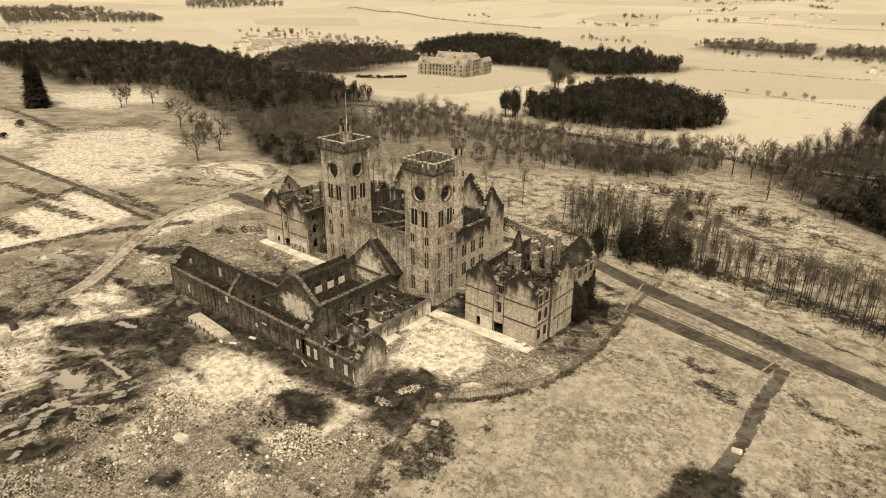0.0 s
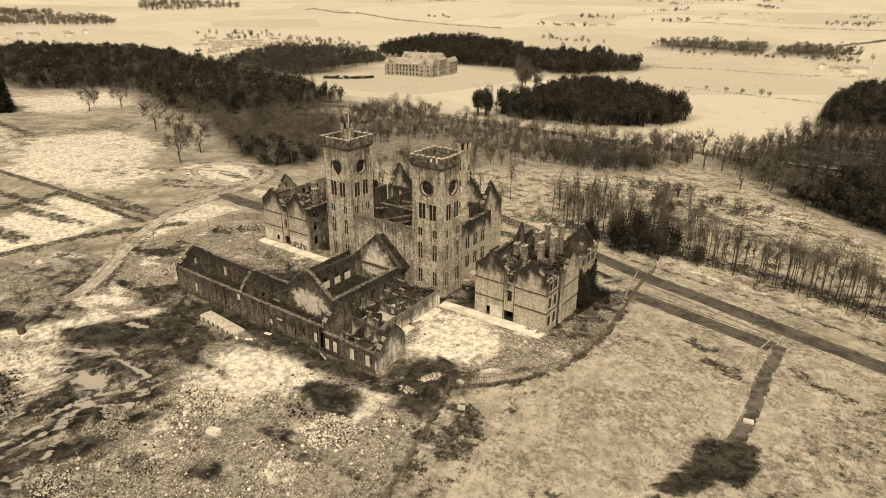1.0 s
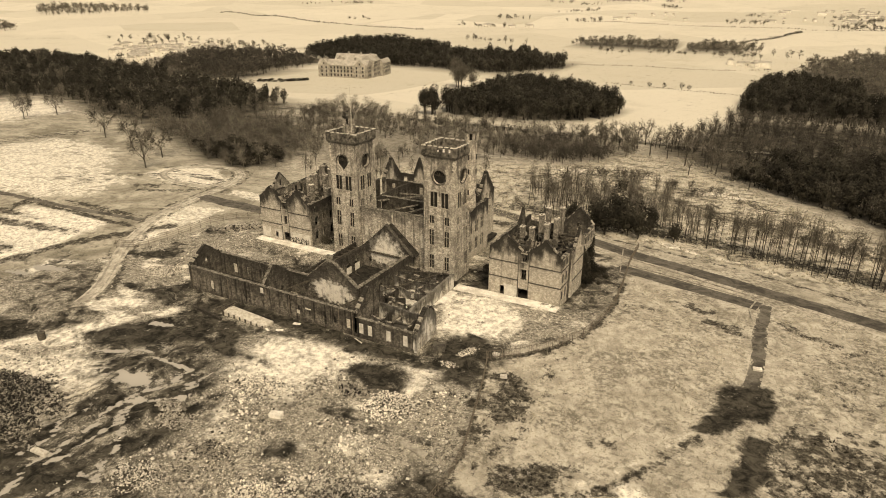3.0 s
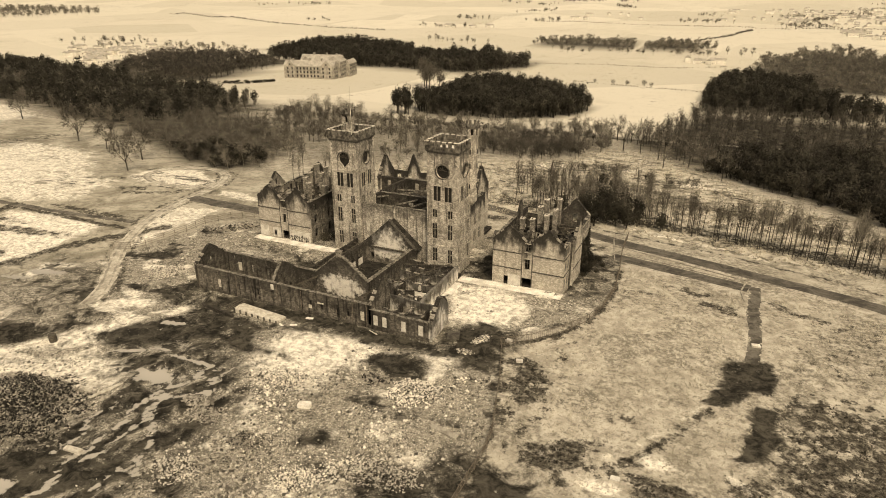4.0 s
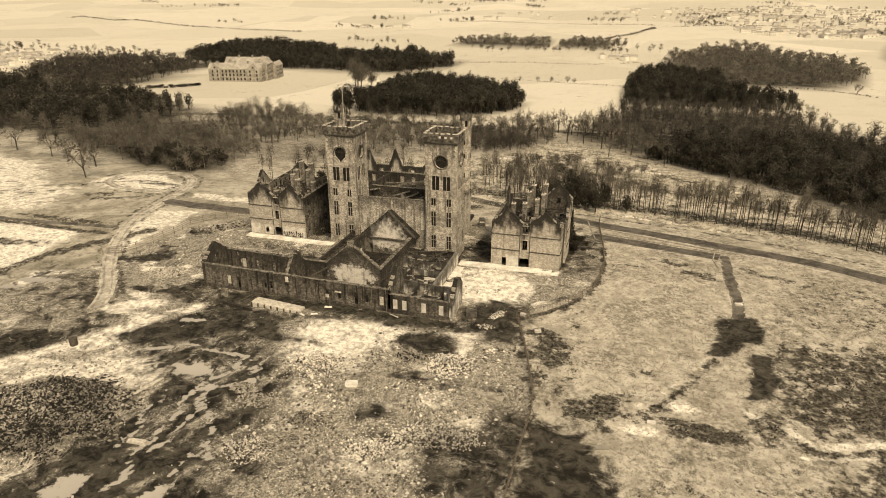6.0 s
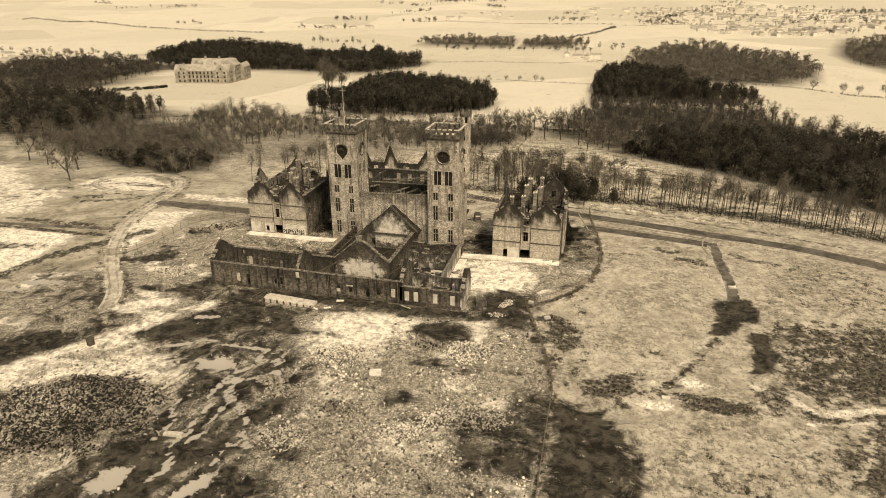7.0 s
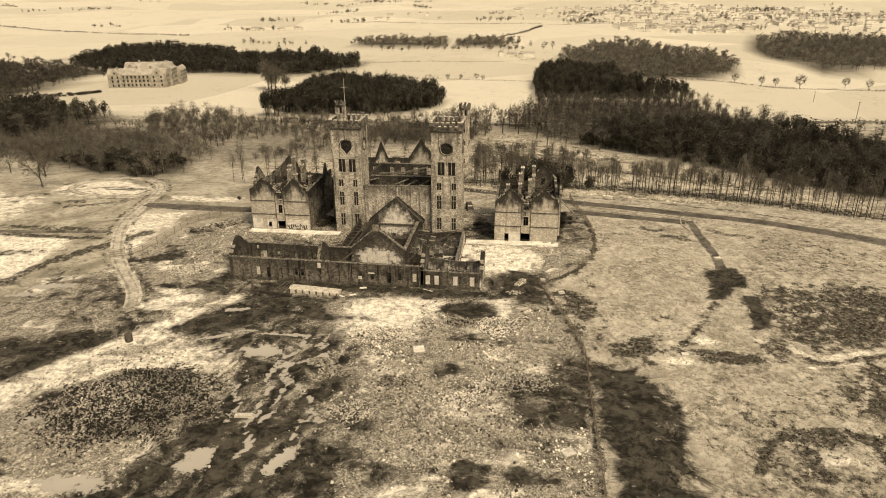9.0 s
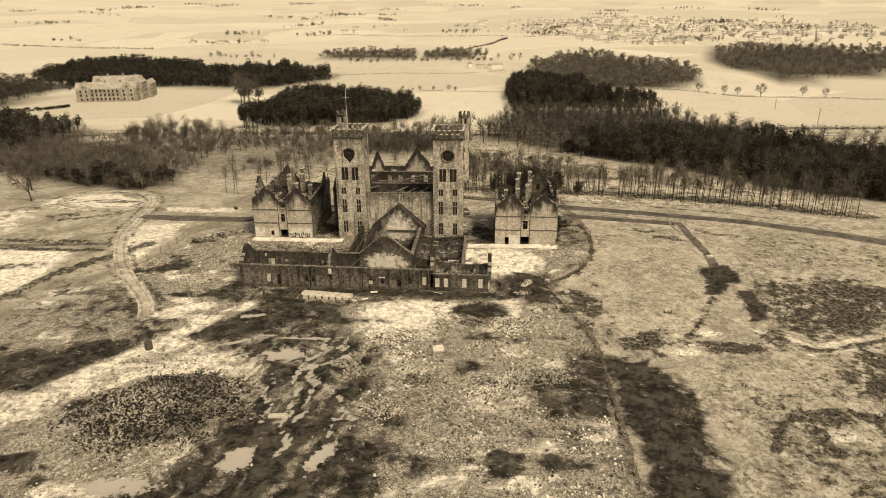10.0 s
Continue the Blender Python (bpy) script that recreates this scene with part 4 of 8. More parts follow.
def rounded(pts, times=2):
    for _ in range(times):
        new_pts = [pts[0]]
        for (ax, ay), (bx, by) in zip(pts[:-1], pts[1:]):
            new_pts += [(ax * 0.75 + bx * 0.25, ay * 0.75 + by * 0.25), (ax * 0.25 + bx * 0.75, ay * 0.25 + by * 0.75)]
        pts = new_pts + [pts[-1]]
    return pts


def ribbon(name, pts, width, material, label, category, lift=0.06, rows=4, wobble=0.0, seed=0):
    """A way that lies on the ground, its edges a little uneven."""
    rnd = random.Random(seed)
    pts = resample(rounded(pts), 0.9)
    verts, faces, across = [], [], []
    for k, (x, y) in enumerate(pts):
        ax, ay = pts[max(0, k - 1)]
        bx, by = pts[min(len(pts) - 1, k + 1)]
        d = math.hypot(bx - ax, by - ay) or 1
        nx, ny = -(by - ay) / d, (bx - ax) / d
        l, r = (width / 2 + wobble * 2 * (float(smooth_noise(k / 3.3, seed_ + 7.5, 3)) - 0.5) for seed_ in (seed, seed + 40))
        for i in range(rows + 1):
            off = -l + (l + r) * i / rows
            px, py = x + nx * off, y + ny * off
            edge = -0.10 if i in (0, rows) else 0.0
            across.append((off, k * 0.9))
            verts.append((px, py, height_at(px, py) + lift + edge))
    for k in range(len(pts) - 1):
        for i in range(rows):
            a = k * (rows + 1) + i
            faces.append((a, a + 1, a + rows + 2, a + rows + 1))
    flip = [f[::-1] for f in faces]
    data = quick_mesh(name, verts, flip, material, True)
    layer = data.uv_layers.new(name="way")
    layer.data.foreach_set("uv", np.array(across, np.float32)[np.array(flip).ravel()].ravel())
    return tagged(new(name, data), label, category, kind="structure")


ribbon("road", DRIVE, 7.2, ASPHALT, "worn dark asphalt drive between grass verges", "road", wobble=0.25)
ribbon("lane", LANE, 6.0, ASPHALT, "dark asphalt lane beside the drive", "road", 0.07, wobble=0.2)
ribbon("footpath", FOOTPATH, 3.4, ASPHALT_NARROW, "overgrown dark asphalt path across the grass", "path", 0.06, wobble=0.4)
ribbon("track", TRACK, 4.6, DIRT_ROAD, "pale dirt track with wheel ruts", "track", 0.06, wobble=0.5)
ribbon("track_loop", LOOP, 4.0, DIRT_ROAD, "pale dirt turning loop round a grass island", "track", 0.05, wobble=0.5)
ribbon("road_north", BRANCH_NORTH, 6.5, ASPHALT, "dark worn asphalt branch road", "road", 0.08, wobble=0.6)
ribbon("railway", [(-330, 318), (-243, 328), (-198, 336), (-97, 337), (-62, 340), (-21, 348), (20, 352), (106, 383), (156, 392), (300, 420)], 5.0, ASPHALT_NARROW, "dark ballast of a railway in the valley", "railway", 0.9, wobble=0.3)
ribbon("road_west", BRANCH_WEST, 3.4, ASPHALT_NARROW, "narrow dark road between fields", "road", 0.05, wobble=0.6)


def kerb_line(name, pts, label):
    m = Mesh()
    pts = resample(pts, 1.2)
    for (ax, ay), (bx, by) in zip(pts[:-1], pts[1:]):
        m.beam((ax, ay, height_at(ax, ay) + 0.06), (ax + (bx - ax) * 0.95, ay + (by - ay) * 0.95, height_at(bx, by) + 0.06), 0.3, 0.28)
    data = m.make(name, KERB)
    return tagged(new(name, data), label, "kerb", kind="structure")


kerb_line("kerb", [(-52.3, 137.3), (-18.5, 125.6)], "pale kerb stones along the asphalt drive")
kerb_line("kerb_lane", [(-51, 131.8), (-18.6, 123.9)], "pale kerb stones between lane and drive")
kerb_line("kerb_end", [(-53.8, 143.5), (-49.9, 124)], "low pale kerb across the end of the drive")
kerb_line("kerb_path", [(-18.9, 123.5), (-19.8, 117.6), (-18.8, 112)], "low pale kerb at the corner of the path")


# ---- the ruin: two clock towers ----
def bars(parent, axis, pos, u0, u1, z0, z1, uprights=1, rails=1, name="window_frame", thick=0.12, material=None):
    """The stone or timber bars that stand in an opening."""
    m = Mesh()
    for k in range(1, uprights + 1):
        u = u0 + (u1 - u0) * k / (uprights + 1)
        if axis == "x":
            m.box(u - 0.055, u + 0.055, pos, pos + thick, z0, z1)
        else:
            m.box(pos, pos + thick, u - 0.055, u + 0.055, z0, z1)
    for k in range(1, rails + 1):
        z = z0 + (z1 - z0) * (0.62 if rails == 1 else k / (rails + 1))
        if axis == "x":
            m.box(u0, u1, pos + 0.02, pos + thick - 0.02, z - 0.05, z + 0.05)
        else:
            m.box(pos + 0.02, pos + thick - 0.02, u0, u1, z - 0.05, z + 0.05)
    return part(name, m, material or STRING, parent)


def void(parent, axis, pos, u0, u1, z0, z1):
    """A black sheet that stands for the shade inside an opening."""
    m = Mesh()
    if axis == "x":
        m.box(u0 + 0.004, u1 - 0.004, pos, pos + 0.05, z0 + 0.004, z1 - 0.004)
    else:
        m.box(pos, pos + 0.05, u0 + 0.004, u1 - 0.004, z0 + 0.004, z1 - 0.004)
    return part("shade_sheet", m, GLASS_AND_SHADE, parent)


def surround(parent, axis, face, out, u0, u1, z0, z1):
    """A dressed sill and lintel that stand a little proud of the wall."""
    a, b = (face - out, face + 0.05) if out > 0 else (face - 0.05, face - out)
    for name, lo, hi in (("sill", z0 - 0.20, z0 - 0.003), ("lintel", z1 + 0.003, z1 + 0.26)):
        m = Mesh()
        if axis == "x":
            m.box(u0 - 0.15, u1 + 0.15, a, b, lo, hi)
        else:
            m.box(a, b, u0 - 0.15, u1 + 0.15, lo, hi)
        part(name, m, DRESSED, parent)


def clock_tower(x0, y0, base, turret, broken, label):
    w = 8.05
    x1, y1 = x0 + w, y0 + w
    t = 0.6
    tower = thing("clock_tower", label, "tower", (x0 + w / 2, y0 + w / 2, base), "twin clock towers")
    tower.location = (0, 0, 0)
    top = 29.5

    def face_holes(u0, south):
        f = lambda a: u0 + a * w
        hs = [disc(f(0.5), 25.0, 1.6, 0.9 if broken and south else 0.0, 0.7)]
        wins = []
        for a, b in ((0.205, 0.44), (0.56, 0.795)):
            wins.append((f(a), f(b), 17.7, 21.4, 1, 0))
        for a, b in ((0.175, 0.325), (0.675, 0.825)):
            wins += [(f(a), f(b), 13.6, 15.6, 1, 0), (f(a), f(b), 8.2, 12.1, 1, 1), (f(a), f(b), 2.2, 5.7, 1, 1)]
        return hs + [rect(a, b, lo, hi) for a, b, lo, hi, _, _ in wins], wins

    for axis, pos, u0, out in (("x", y0, x0, 1), ("x", y1 - t, x0, -1), ("y", x0, y0, 1), ("y", x1 - t, y0, -1)):
        hs, wins = face_holes(u0, pos == y0)
        lo, hi = (u0, u0 + w) if axis == "x" else (u0 + t, u0 + w - t)
        wall("wall", tower, STONE_TOWER, axis, pos, t, lo, hi, base - 1.5, [(lo, top), (hi, top)], hs, 0.0, 8.0)
        face = pos if out > 0 else pos + t
        for a, b, z0, z1, up, rail in wins:
            bars(tower, axis, pos + (0.06 if out > 0 else t - 0.18), a, b, z0, z1, up, rail, material=DRESSED)
            if pos == y0 or out < 0:
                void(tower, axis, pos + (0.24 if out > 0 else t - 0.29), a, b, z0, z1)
            surround(tower, axis, face, 0.07 * out, a, b, z0, z1)
        # the clock's moulded ring
        ring = Mesh()
        uc, zc = u0 + w / 2, 25.0
        for k in range(18 if not (broken and pos == y0) else 10):
            a0, a1 = 2 * math.pi * k / 18, 2 * math.pi * (k + 1) / 18
            near, back = face - 0.16 * out, face - 0.002 * out
            corner = lambda ang, rad, at: (uc + rad * math.cos(ang), at, zc + rad * math.sin(ang)) if axis == "x" else (at, uc + rad * math.cos(ang), zc + rad * math.sin(ang))
            ring.solid([corner(a0, 1.62, back), corner(a1, 1.62, back), corner(a1, 1.62, near), corner(a0, 1.62, near), corner(a0, 1.92, back), corner(a1, 1.92, back), corner(a1, 1.92, near), corner(a0, 1.92, near)])
        part("clock_ring", ring, PARAPET, tower, "moulded stone ring of the lost clock face")
        # inside the dial opening: bent spokes before a black sheet that stands for shade
        dial = Mesh()
        inner = pos + (0.35 if out > 0 else t - 0.45)
        for k in range(6):
            a0 = math.pi * k / 6 + 0.2
            for r0, r1 in ((0.25, 1.46),):
                p0, p1 = (uc + r0 * math.cos(a0), zc + r0 * math.sin(a0)), (uc + r1 * math.cos(a0), zc + r1 * math.sin(a0))
                if axis == "x":
                    dial.beam((p0[0], inner, p0[1]), (p1[0], inner, p1[1]), 0.09, 0.09)
                else:
                    dial.beam((inner, p0[0], p0[1]), (inner, p1[0], p1[1]), 0.09, 0.09)
        plate = Mesh()
        pl0, pl1 = (inner + 0.12, inner + 0.2) if out > 0 else (inner - 0.2, inner - 0.12)
        lo_, hi_ = 25.0 - 3.2, 26.7
        if axis == "x":
            plate.box(uc - 1.7, uc + 1.7, pl0, pl1, lo_, hi_)
        else:
            plate.box(pl0, pl1, uc - 1.7, uc + 1.7, lo_, hi_)
        part("dial_shade", plate, GLASS_AND_SHADE, tower, "black sheet for the shade inside the dial opening")
        part("dial_frame", dial, TIMBER, tower, "rusted iron spokes of the clock dial")
        # string courses
        for z, h, d in ((6.3, 0.28, 0.10), (16.6, 0.22, 0.07), (24.55, 0.20, 0.06)):
            spans = [(u0, u0 + w)] if z < 20 else [(u0, uc - 1.9), (uc + 1.9, u0 + w)]
            for a, b in spans:
                course = Mesh()
                lo2, hi2 = (face - d, face + 0.04) if out > 0 else (face - 0.04, face + d)
                if axis == "x":
                    course.box(a, b, lo2, hi2, z, z + h)
                else:
                    course.box(lo2, hi2, a + 0.003, b - 0.003, z, z + h)
                part("string_course", course, STONE_TOWER, tower)
    # corner stones
    for cx, cy, sx, sy in ((x0, y0, 1, 1), (x1, y0, -1, 1), (x0, y1, 1, -1), (x1, y1, -1, -1)):
        quoins = Mesh()
        z, k = base - 0.5, 0
        while z < top - 0.7:
            a, b = (0.75, 0.42) if k % 2 else (0.42, 0.75)
            quoins.box(min(cx - 0.03 * sx, cx + a * sx), max(cx - 0.03 * sx, cx + a * sx), min(cy - 0.03 * sy, cy + b * sy), max(cy - 0.03 * sy, cy + b * sy), z, z + 0.56)
            z, k = z + 0.56, k + 1
        part("quoin", quoins, STONE_TOWER, tower, "dressed corner stones")
    # cornice on corbels
    corn = Mesh()
    for o, z, h in ((0.16, 29.5, 0.25), (0.32, 29.75, 0.28)):
        corn.box(x0 - o, x1 + o, y0 - o, y0 + 0.5, z, z + h)
        corn.box(x0 - o, x1 + o, y1 - 0.5, y1 + o, z, z + h)
        corn.box(x0 - o, x0 + 0.5, y0 + 0.5, y1 - 0.5, z, z + h)
        corn.box(x1 - 0.5, x1 + o, y0 + 0.5, y1 - 0.5, z, z + h)
    part("cornice", corn, STRING, tower, "dark moulded stone cornice")
    # battlements
    o, pt = 0.34, 0.45
    X0, X1, Y0, Y1 = x0 - o, x1 + o, y0 - o, y1 + o
    para = Mesh()
    para.box(X0, X1, Y0, Y0 + pt, 30.03, 30.85)
    para.box(X0, X1, Y1 - pt, Y1, 30.03, 30.85)
    para.box(X0, X0 + pt, Y0 + pt, Y1 - pt, 30.03, 30.85)
    para.box(X1 - pt, X1, Y0 + pt, Y1 - pt, 30.03, 30.85)
    part("parapet", para, PARAPET, tower, "sooty parapet wall")
    n = 6
    size = X1 - X0
    rnd = random.Random(int(x0))
    for side in range(4):
        for k in range(n):
            a = k * size / n + 0.10 + (0.0 if k else -0.10)
            b = (k + 1) * size / n - (0.60 if k < n - 1 else 0.0)
            if side in (2, 3):
                a, b = max(a, pt + 0.01), min(b, size - pt - 0.01)
            z1 = 32.0 + rnd.uniform(-0.08, 0.05)
            mer, cap = Mesh(), Mesh()
            if side == 0:
                r = (X0 + a, X0 + b, Y0, Y0 + pt)
            elif side == 1:
                r = (X0 + a, X0 + b, Y1 - pt, Y1)
            elif side == 2:
                r = (X0, X0 + pt, Y0 + a, Y0 + b)
            else:
                r = (X1 - pt, X1, Y0 + a, Y0 + b)
            mer.box(*r, 30.852, z1)
            mo = part("merlon", mer, PARAPET, tower)
            cap.box(r[0] - 0.06, r[1] + 0.06, r[2] - 0.06, r[3] + 0.06, z1 + 0.002, z1 + 0.16)
            part("cap_stone", cap, CAP, mo, "pale weathered cap stone")
    deck = Mesh()
    deck.box(x0 + t, x1 - t, y0 + t, y1 - t, 29.2, 29.65)
    part("roof", deck, LEAD if not broken else CHAR, tower, "flat tower roof")
    for z in (1.0, 7.2, 13.0, 16.2, 22.4):
        inside_floor = Mesh()
        inside_floor.box(x0 + t + 0.003, x1 - t - 0.003, y0 + t + 0.003, y1 - t - 0.003, z - 0.15, z)
        part("floor", inside_floor, CHAR, tower)
    # stair turret
    cx, cy, z0, z1 = turret
    tur = Mesh()
    r = 1.38
    tur.ring(cx, cy, z0 - 1.6, z0, 0.25, r + 0.05, 12)
    tur.ring(cx, cy, z0 + 0.003, z1 - 3.6, r, r, 12)
    tur.ring(cx, cy, z1 - 3.6, z1 - 3.3, r + 0.22, r + 0.22, 12)
    posts = []
    for k in range(6):
        a = math.pi * k / 3 + 0.3
        px, py = cx + (r - 0.14) * math.cos(a), cy + (r - 0.14) * math.sin(a)
        posts.append((px, py, a))
    t_ob = part("turret", tur, STONE_TOWER, tower, "round stair turret with an open lantern stage")
    for px, py, a in posts:
        post = Mesh()
        post.ring(px, py, z1 - 3.299, z1 - 1.751, 0.36, 0.36, 6, a)
        part("lantern_post", post, STONE_TOWER, t_ob)
    crown_ = Mesh()
    crown_.ring(cx, cy, z1 - 1.75, z1 - 1.1, r + 0.05, r + 0.25, 12)
    part("lantern_head", crown_, PARAPET, t_ob)
    # a black core stands for the shade between the lantern posts
    core = Mesh()
    core.ring(cx, cy, z1 - 3.29, z1 - 1.76, r - 0.5, r - 0.5, 10)
    part("lantern_core", core, GLASS_AND_SHADE, t_ob, "dark inside of the lantern stage")
    for zz in (z0 + 3.2, z0 + 8.2, z0 + 11.6):
        if zz + 1.2 < z1 - 3.8:
            for east in (True, False):
                slit = Mesh()
                if east:
                    slit.box(cx + r - 0.25, cx + r + 0.01, cy - 0.22, cy + 0.22, zz, zz + 1.2)
                else:
                    slit.box(cx - 0.22, cx + 0.22, cy - r - 0.01, cy - r + 0.25, zz, zz + 1.2)
                part("slit_window", slit, GLASS_AND_SHADE, t_ob)
    for k in range(8):
        a = 2 * math.pi * k / 8
        mer = Mesh()
        ca, sa = math.cos(a), math.sin(a)
        mer.beam((cx + (r + 0.08) * ca - 0.27 * sa * -1, cy + (r + 0.08) * sa - 0.27 * ca, z1 - 0.6), (cx + (r + 0.08) * ca + 0.27 * sa * -1, cy + (r + 0.08) * sa + 0.27 * ca, z1 - 0.6), 0.24, 0.98)
        part("merlon", mer, PARAPET, t_ob)
    return tower


clock_tower(-91.15, 98.7, 0.0, (-83.0, 106.6, 16.5, 35.9), False, "tall sandstone clock tower with battlements and a stair turret")
left_tower = clock_tower(-118.6, 99.4, 0.0, (-117.5, 106.6, 30.5, 36.0), True, "tall sandstone clock tower with a burnt dial and a flagpole")
pole = Mesh()
pole.ring(-115.9, 105.6, 29.6, 42.0, 0.10, 0.05, 8)
pole.beam((-116.9, 105.6, 39.6), (-114.9, 105.6, 39.6), 0.07, 0.07)
part("flagpole", pole, BOARD, left_tower, "slender pale flagpole with a crossbar")


# ---- the ruin: the roofless block between and behind the towers ----
block = thing("central_block", "roofless sandstone main block between the towers, gutted by fire", "building")
zb = -1.5
wall("wall", block, STONE_TOWER, "x", 100.1, 0.7, -110.5, -91.2, zb, [(-110.5, 13.7), (-91.2, 14.1)], [rect(-109.2, -108.2, 6.4, 9.2), rect(-93.0, -91.9, 6.2, 9.4), rect(-104.5, -103.2, 2, 5), rect(-98.6, -97.3, 2, 5)], 0.08, 1.2, "sandstone front wall with soot stains")
for u0, u1, z0, z1 in ((-109.2, -108.2, 6.4, 9.2), (-93.0, -91.9, 6.2, 9.4)):
    bd = Mesh()
    bd.box(u0 + 0.004, u1 - 0.004, 100.12, 100.3, z0 + 0.004, z1 - 0.004)
    part("board", bd, BOARD, block, "pale blocked window panel")
coping(block, "x", 100.1, 0.7, [(-110.5, 13.7), (-91.2, 14.1)], HEAD, 0.9, 0.12, 0.16, seed=5, label="pale wall-head stones")
rp = Mesh()
rp.ring(-100.9, 100.0, 0, 13.6, 0.09, 0.09, 6)
rp.box(-101.1, -100.7, 99.85, 100.09, 12.6, 13.1)
part("rain_pipe", rp, BOARD, block, "pale rainwater pipe")
side_wins = [rect(u, u + 1.3, z, z + 2.2) for u in (109.5, 113.5, 117.5, 121) for z in (2, 6.2, 10.2)]
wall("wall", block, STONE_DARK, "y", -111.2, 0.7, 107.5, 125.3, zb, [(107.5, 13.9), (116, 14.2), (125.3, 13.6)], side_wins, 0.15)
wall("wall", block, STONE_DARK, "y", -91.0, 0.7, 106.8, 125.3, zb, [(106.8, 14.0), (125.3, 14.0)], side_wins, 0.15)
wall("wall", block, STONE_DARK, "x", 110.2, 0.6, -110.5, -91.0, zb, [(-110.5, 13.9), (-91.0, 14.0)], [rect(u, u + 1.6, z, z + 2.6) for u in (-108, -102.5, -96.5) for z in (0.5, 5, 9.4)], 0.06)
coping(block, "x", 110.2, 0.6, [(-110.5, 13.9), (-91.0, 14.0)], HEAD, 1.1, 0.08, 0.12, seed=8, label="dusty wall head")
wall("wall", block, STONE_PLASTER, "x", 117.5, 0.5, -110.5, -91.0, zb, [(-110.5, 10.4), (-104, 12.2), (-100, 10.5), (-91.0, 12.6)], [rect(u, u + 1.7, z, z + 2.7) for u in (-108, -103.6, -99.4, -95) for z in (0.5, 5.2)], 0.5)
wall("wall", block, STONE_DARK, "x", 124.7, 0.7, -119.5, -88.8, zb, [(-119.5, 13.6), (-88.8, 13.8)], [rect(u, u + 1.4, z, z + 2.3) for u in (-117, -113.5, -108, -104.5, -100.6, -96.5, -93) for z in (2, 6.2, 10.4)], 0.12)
coping(block, "x", 124.7, 0.7, [(-111, 13.8), (-91, 13.8)], HEAD, 1.1, 0.08, 0.12, seed=9, label="dusty wall head")
# north front with its gables
wall("wall", block, STONE_PAVILION, "x", 132.6, 0.7, -119.4, -88.6, zb, [(-119.4, 13.5), (-114.4, 13.5), (-112.4, 19.0), (-110.2, 13.6), (-103.4, 13.6), (-99.3, 19.6), (-95.2, 14.5), (-95.1, 13.5), (-88.6, 13.5)], [rect(u, u + 1.4, z, z + 2.3) for u in (-118, -114.4, -107.6, -101, -94) for z in (2, 6.2, 10.2)], 0.15)
coping(block, "x", 132.6, 0.7, [(-103.4, 13.6), (-99.3, 19.6), (-95.2, 14.5)], seed=12)
# east and west cross wings
for sx, xw in ((1, -89.3), (-1, -119.4)):
    gx0 = xw if sx > 0 else xw
    wall("wall", block, STONE_PAVILION, "y", xw, 0.7, 123.6, 132.6, zb, [(123.6, 13.4), (128.1, 19.0), (132.6, 13.4)], [rect(u, u + 1.2, z, z + 2.6) for u in (125.2, 127.6, 130.0) for z in (2, 6.4, 10.4)], 0.05, label="gabled end wall of a cross wing")
    coping(block, "y", xw, 0.7, [(123.6, 13.4), (128.1, 19.0), (132.6, 13.4)], seed=14)
    fin = Mesh()
    fin.ring(xw + 0.35, 128.1, 19.0, 19.9, 0.25, 0.10, 6)
    part("finial", fin, HEAD, block)
east_wins = [(u, u + 1.9, z, z + 3.2) for u in (109.0, 112.4, 115.8, 119.2) for z in (1.5, 6.2)]
wall("wall", block, STONE_PAVILION, "y", -86.6, 0.7, 106.8, 123.6, zb, [(106.8, 17.5), (111.5, 13.4), (123.6, 13.2)], [rect(*o) for o in east_wins], 0.08, label="tall-windowed wall beside the tower")
coping(block, "y", -86.6, 0.7, [(106.8, 17.5), (111.5, 13.4), (123.6, 13.2)], seed=15)
for o in east_wins:
    bars(block, "y", -86.08, *o, 1, 1, material=DRESSED)
    void(block, "y", -86.2, *o)
wall("wall", block, STONE_DARK, "x", 106.9, 0.7, -121.0, -117.0, zb, [(-121, 13.4), (-117, 13.4)], [rect(-119.6, -118.6, 2, 5)], 0.1)
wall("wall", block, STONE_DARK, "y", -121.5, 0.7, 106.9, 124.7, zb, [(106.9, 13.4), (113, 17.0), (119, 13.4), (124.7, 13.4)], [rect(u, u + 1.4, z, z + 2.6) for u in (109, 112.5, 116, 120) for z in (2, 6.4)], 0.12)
# the bare steel and timber left of the floors
joists = Mesh()
for a, b in (((-110.3, 108, 13.2), (-96, 124.6, 13.0)), ((-105, 100.8, 12.9), (-99.6, 110.2, 13.1)), ((-101, 100.8, 12.6), (-97, 110.2, 12.8)), ((-97, 100.8, 12.6), (-93.5, 110.2, 12.9)), ((-103, 110.8, 13.2), (-97.5, 117.5, 12.3)), ((-110, 118, 12.5), (-92, 121, 12.8))):
    joists.beam(a, b, 0.28, 0.34)
part("roof_beam", joists, HEAD, block, "pale bare roof beams")
fl = Mesh()
fl.box(-120.8, -87.0, 107.6, 132.5, -0.4, 0.35)
fl.box(-110.4, -91.2, 100.9, 107.6, -0.4, 0.348)
for x0, x1, y0, y1, z in ((-110.4, -100, 100.9, 110.1, 8.9), (-98, -91.2, 110.9, 117.4, 8.7), (-110.4, -104, 110.9, 117.4, 8.4)):
    fl.box(x0, x1, y0, y1, z, z + 0.2)
part("floor", fl, CHAR, block, "charred floor with fallen roof timbers")


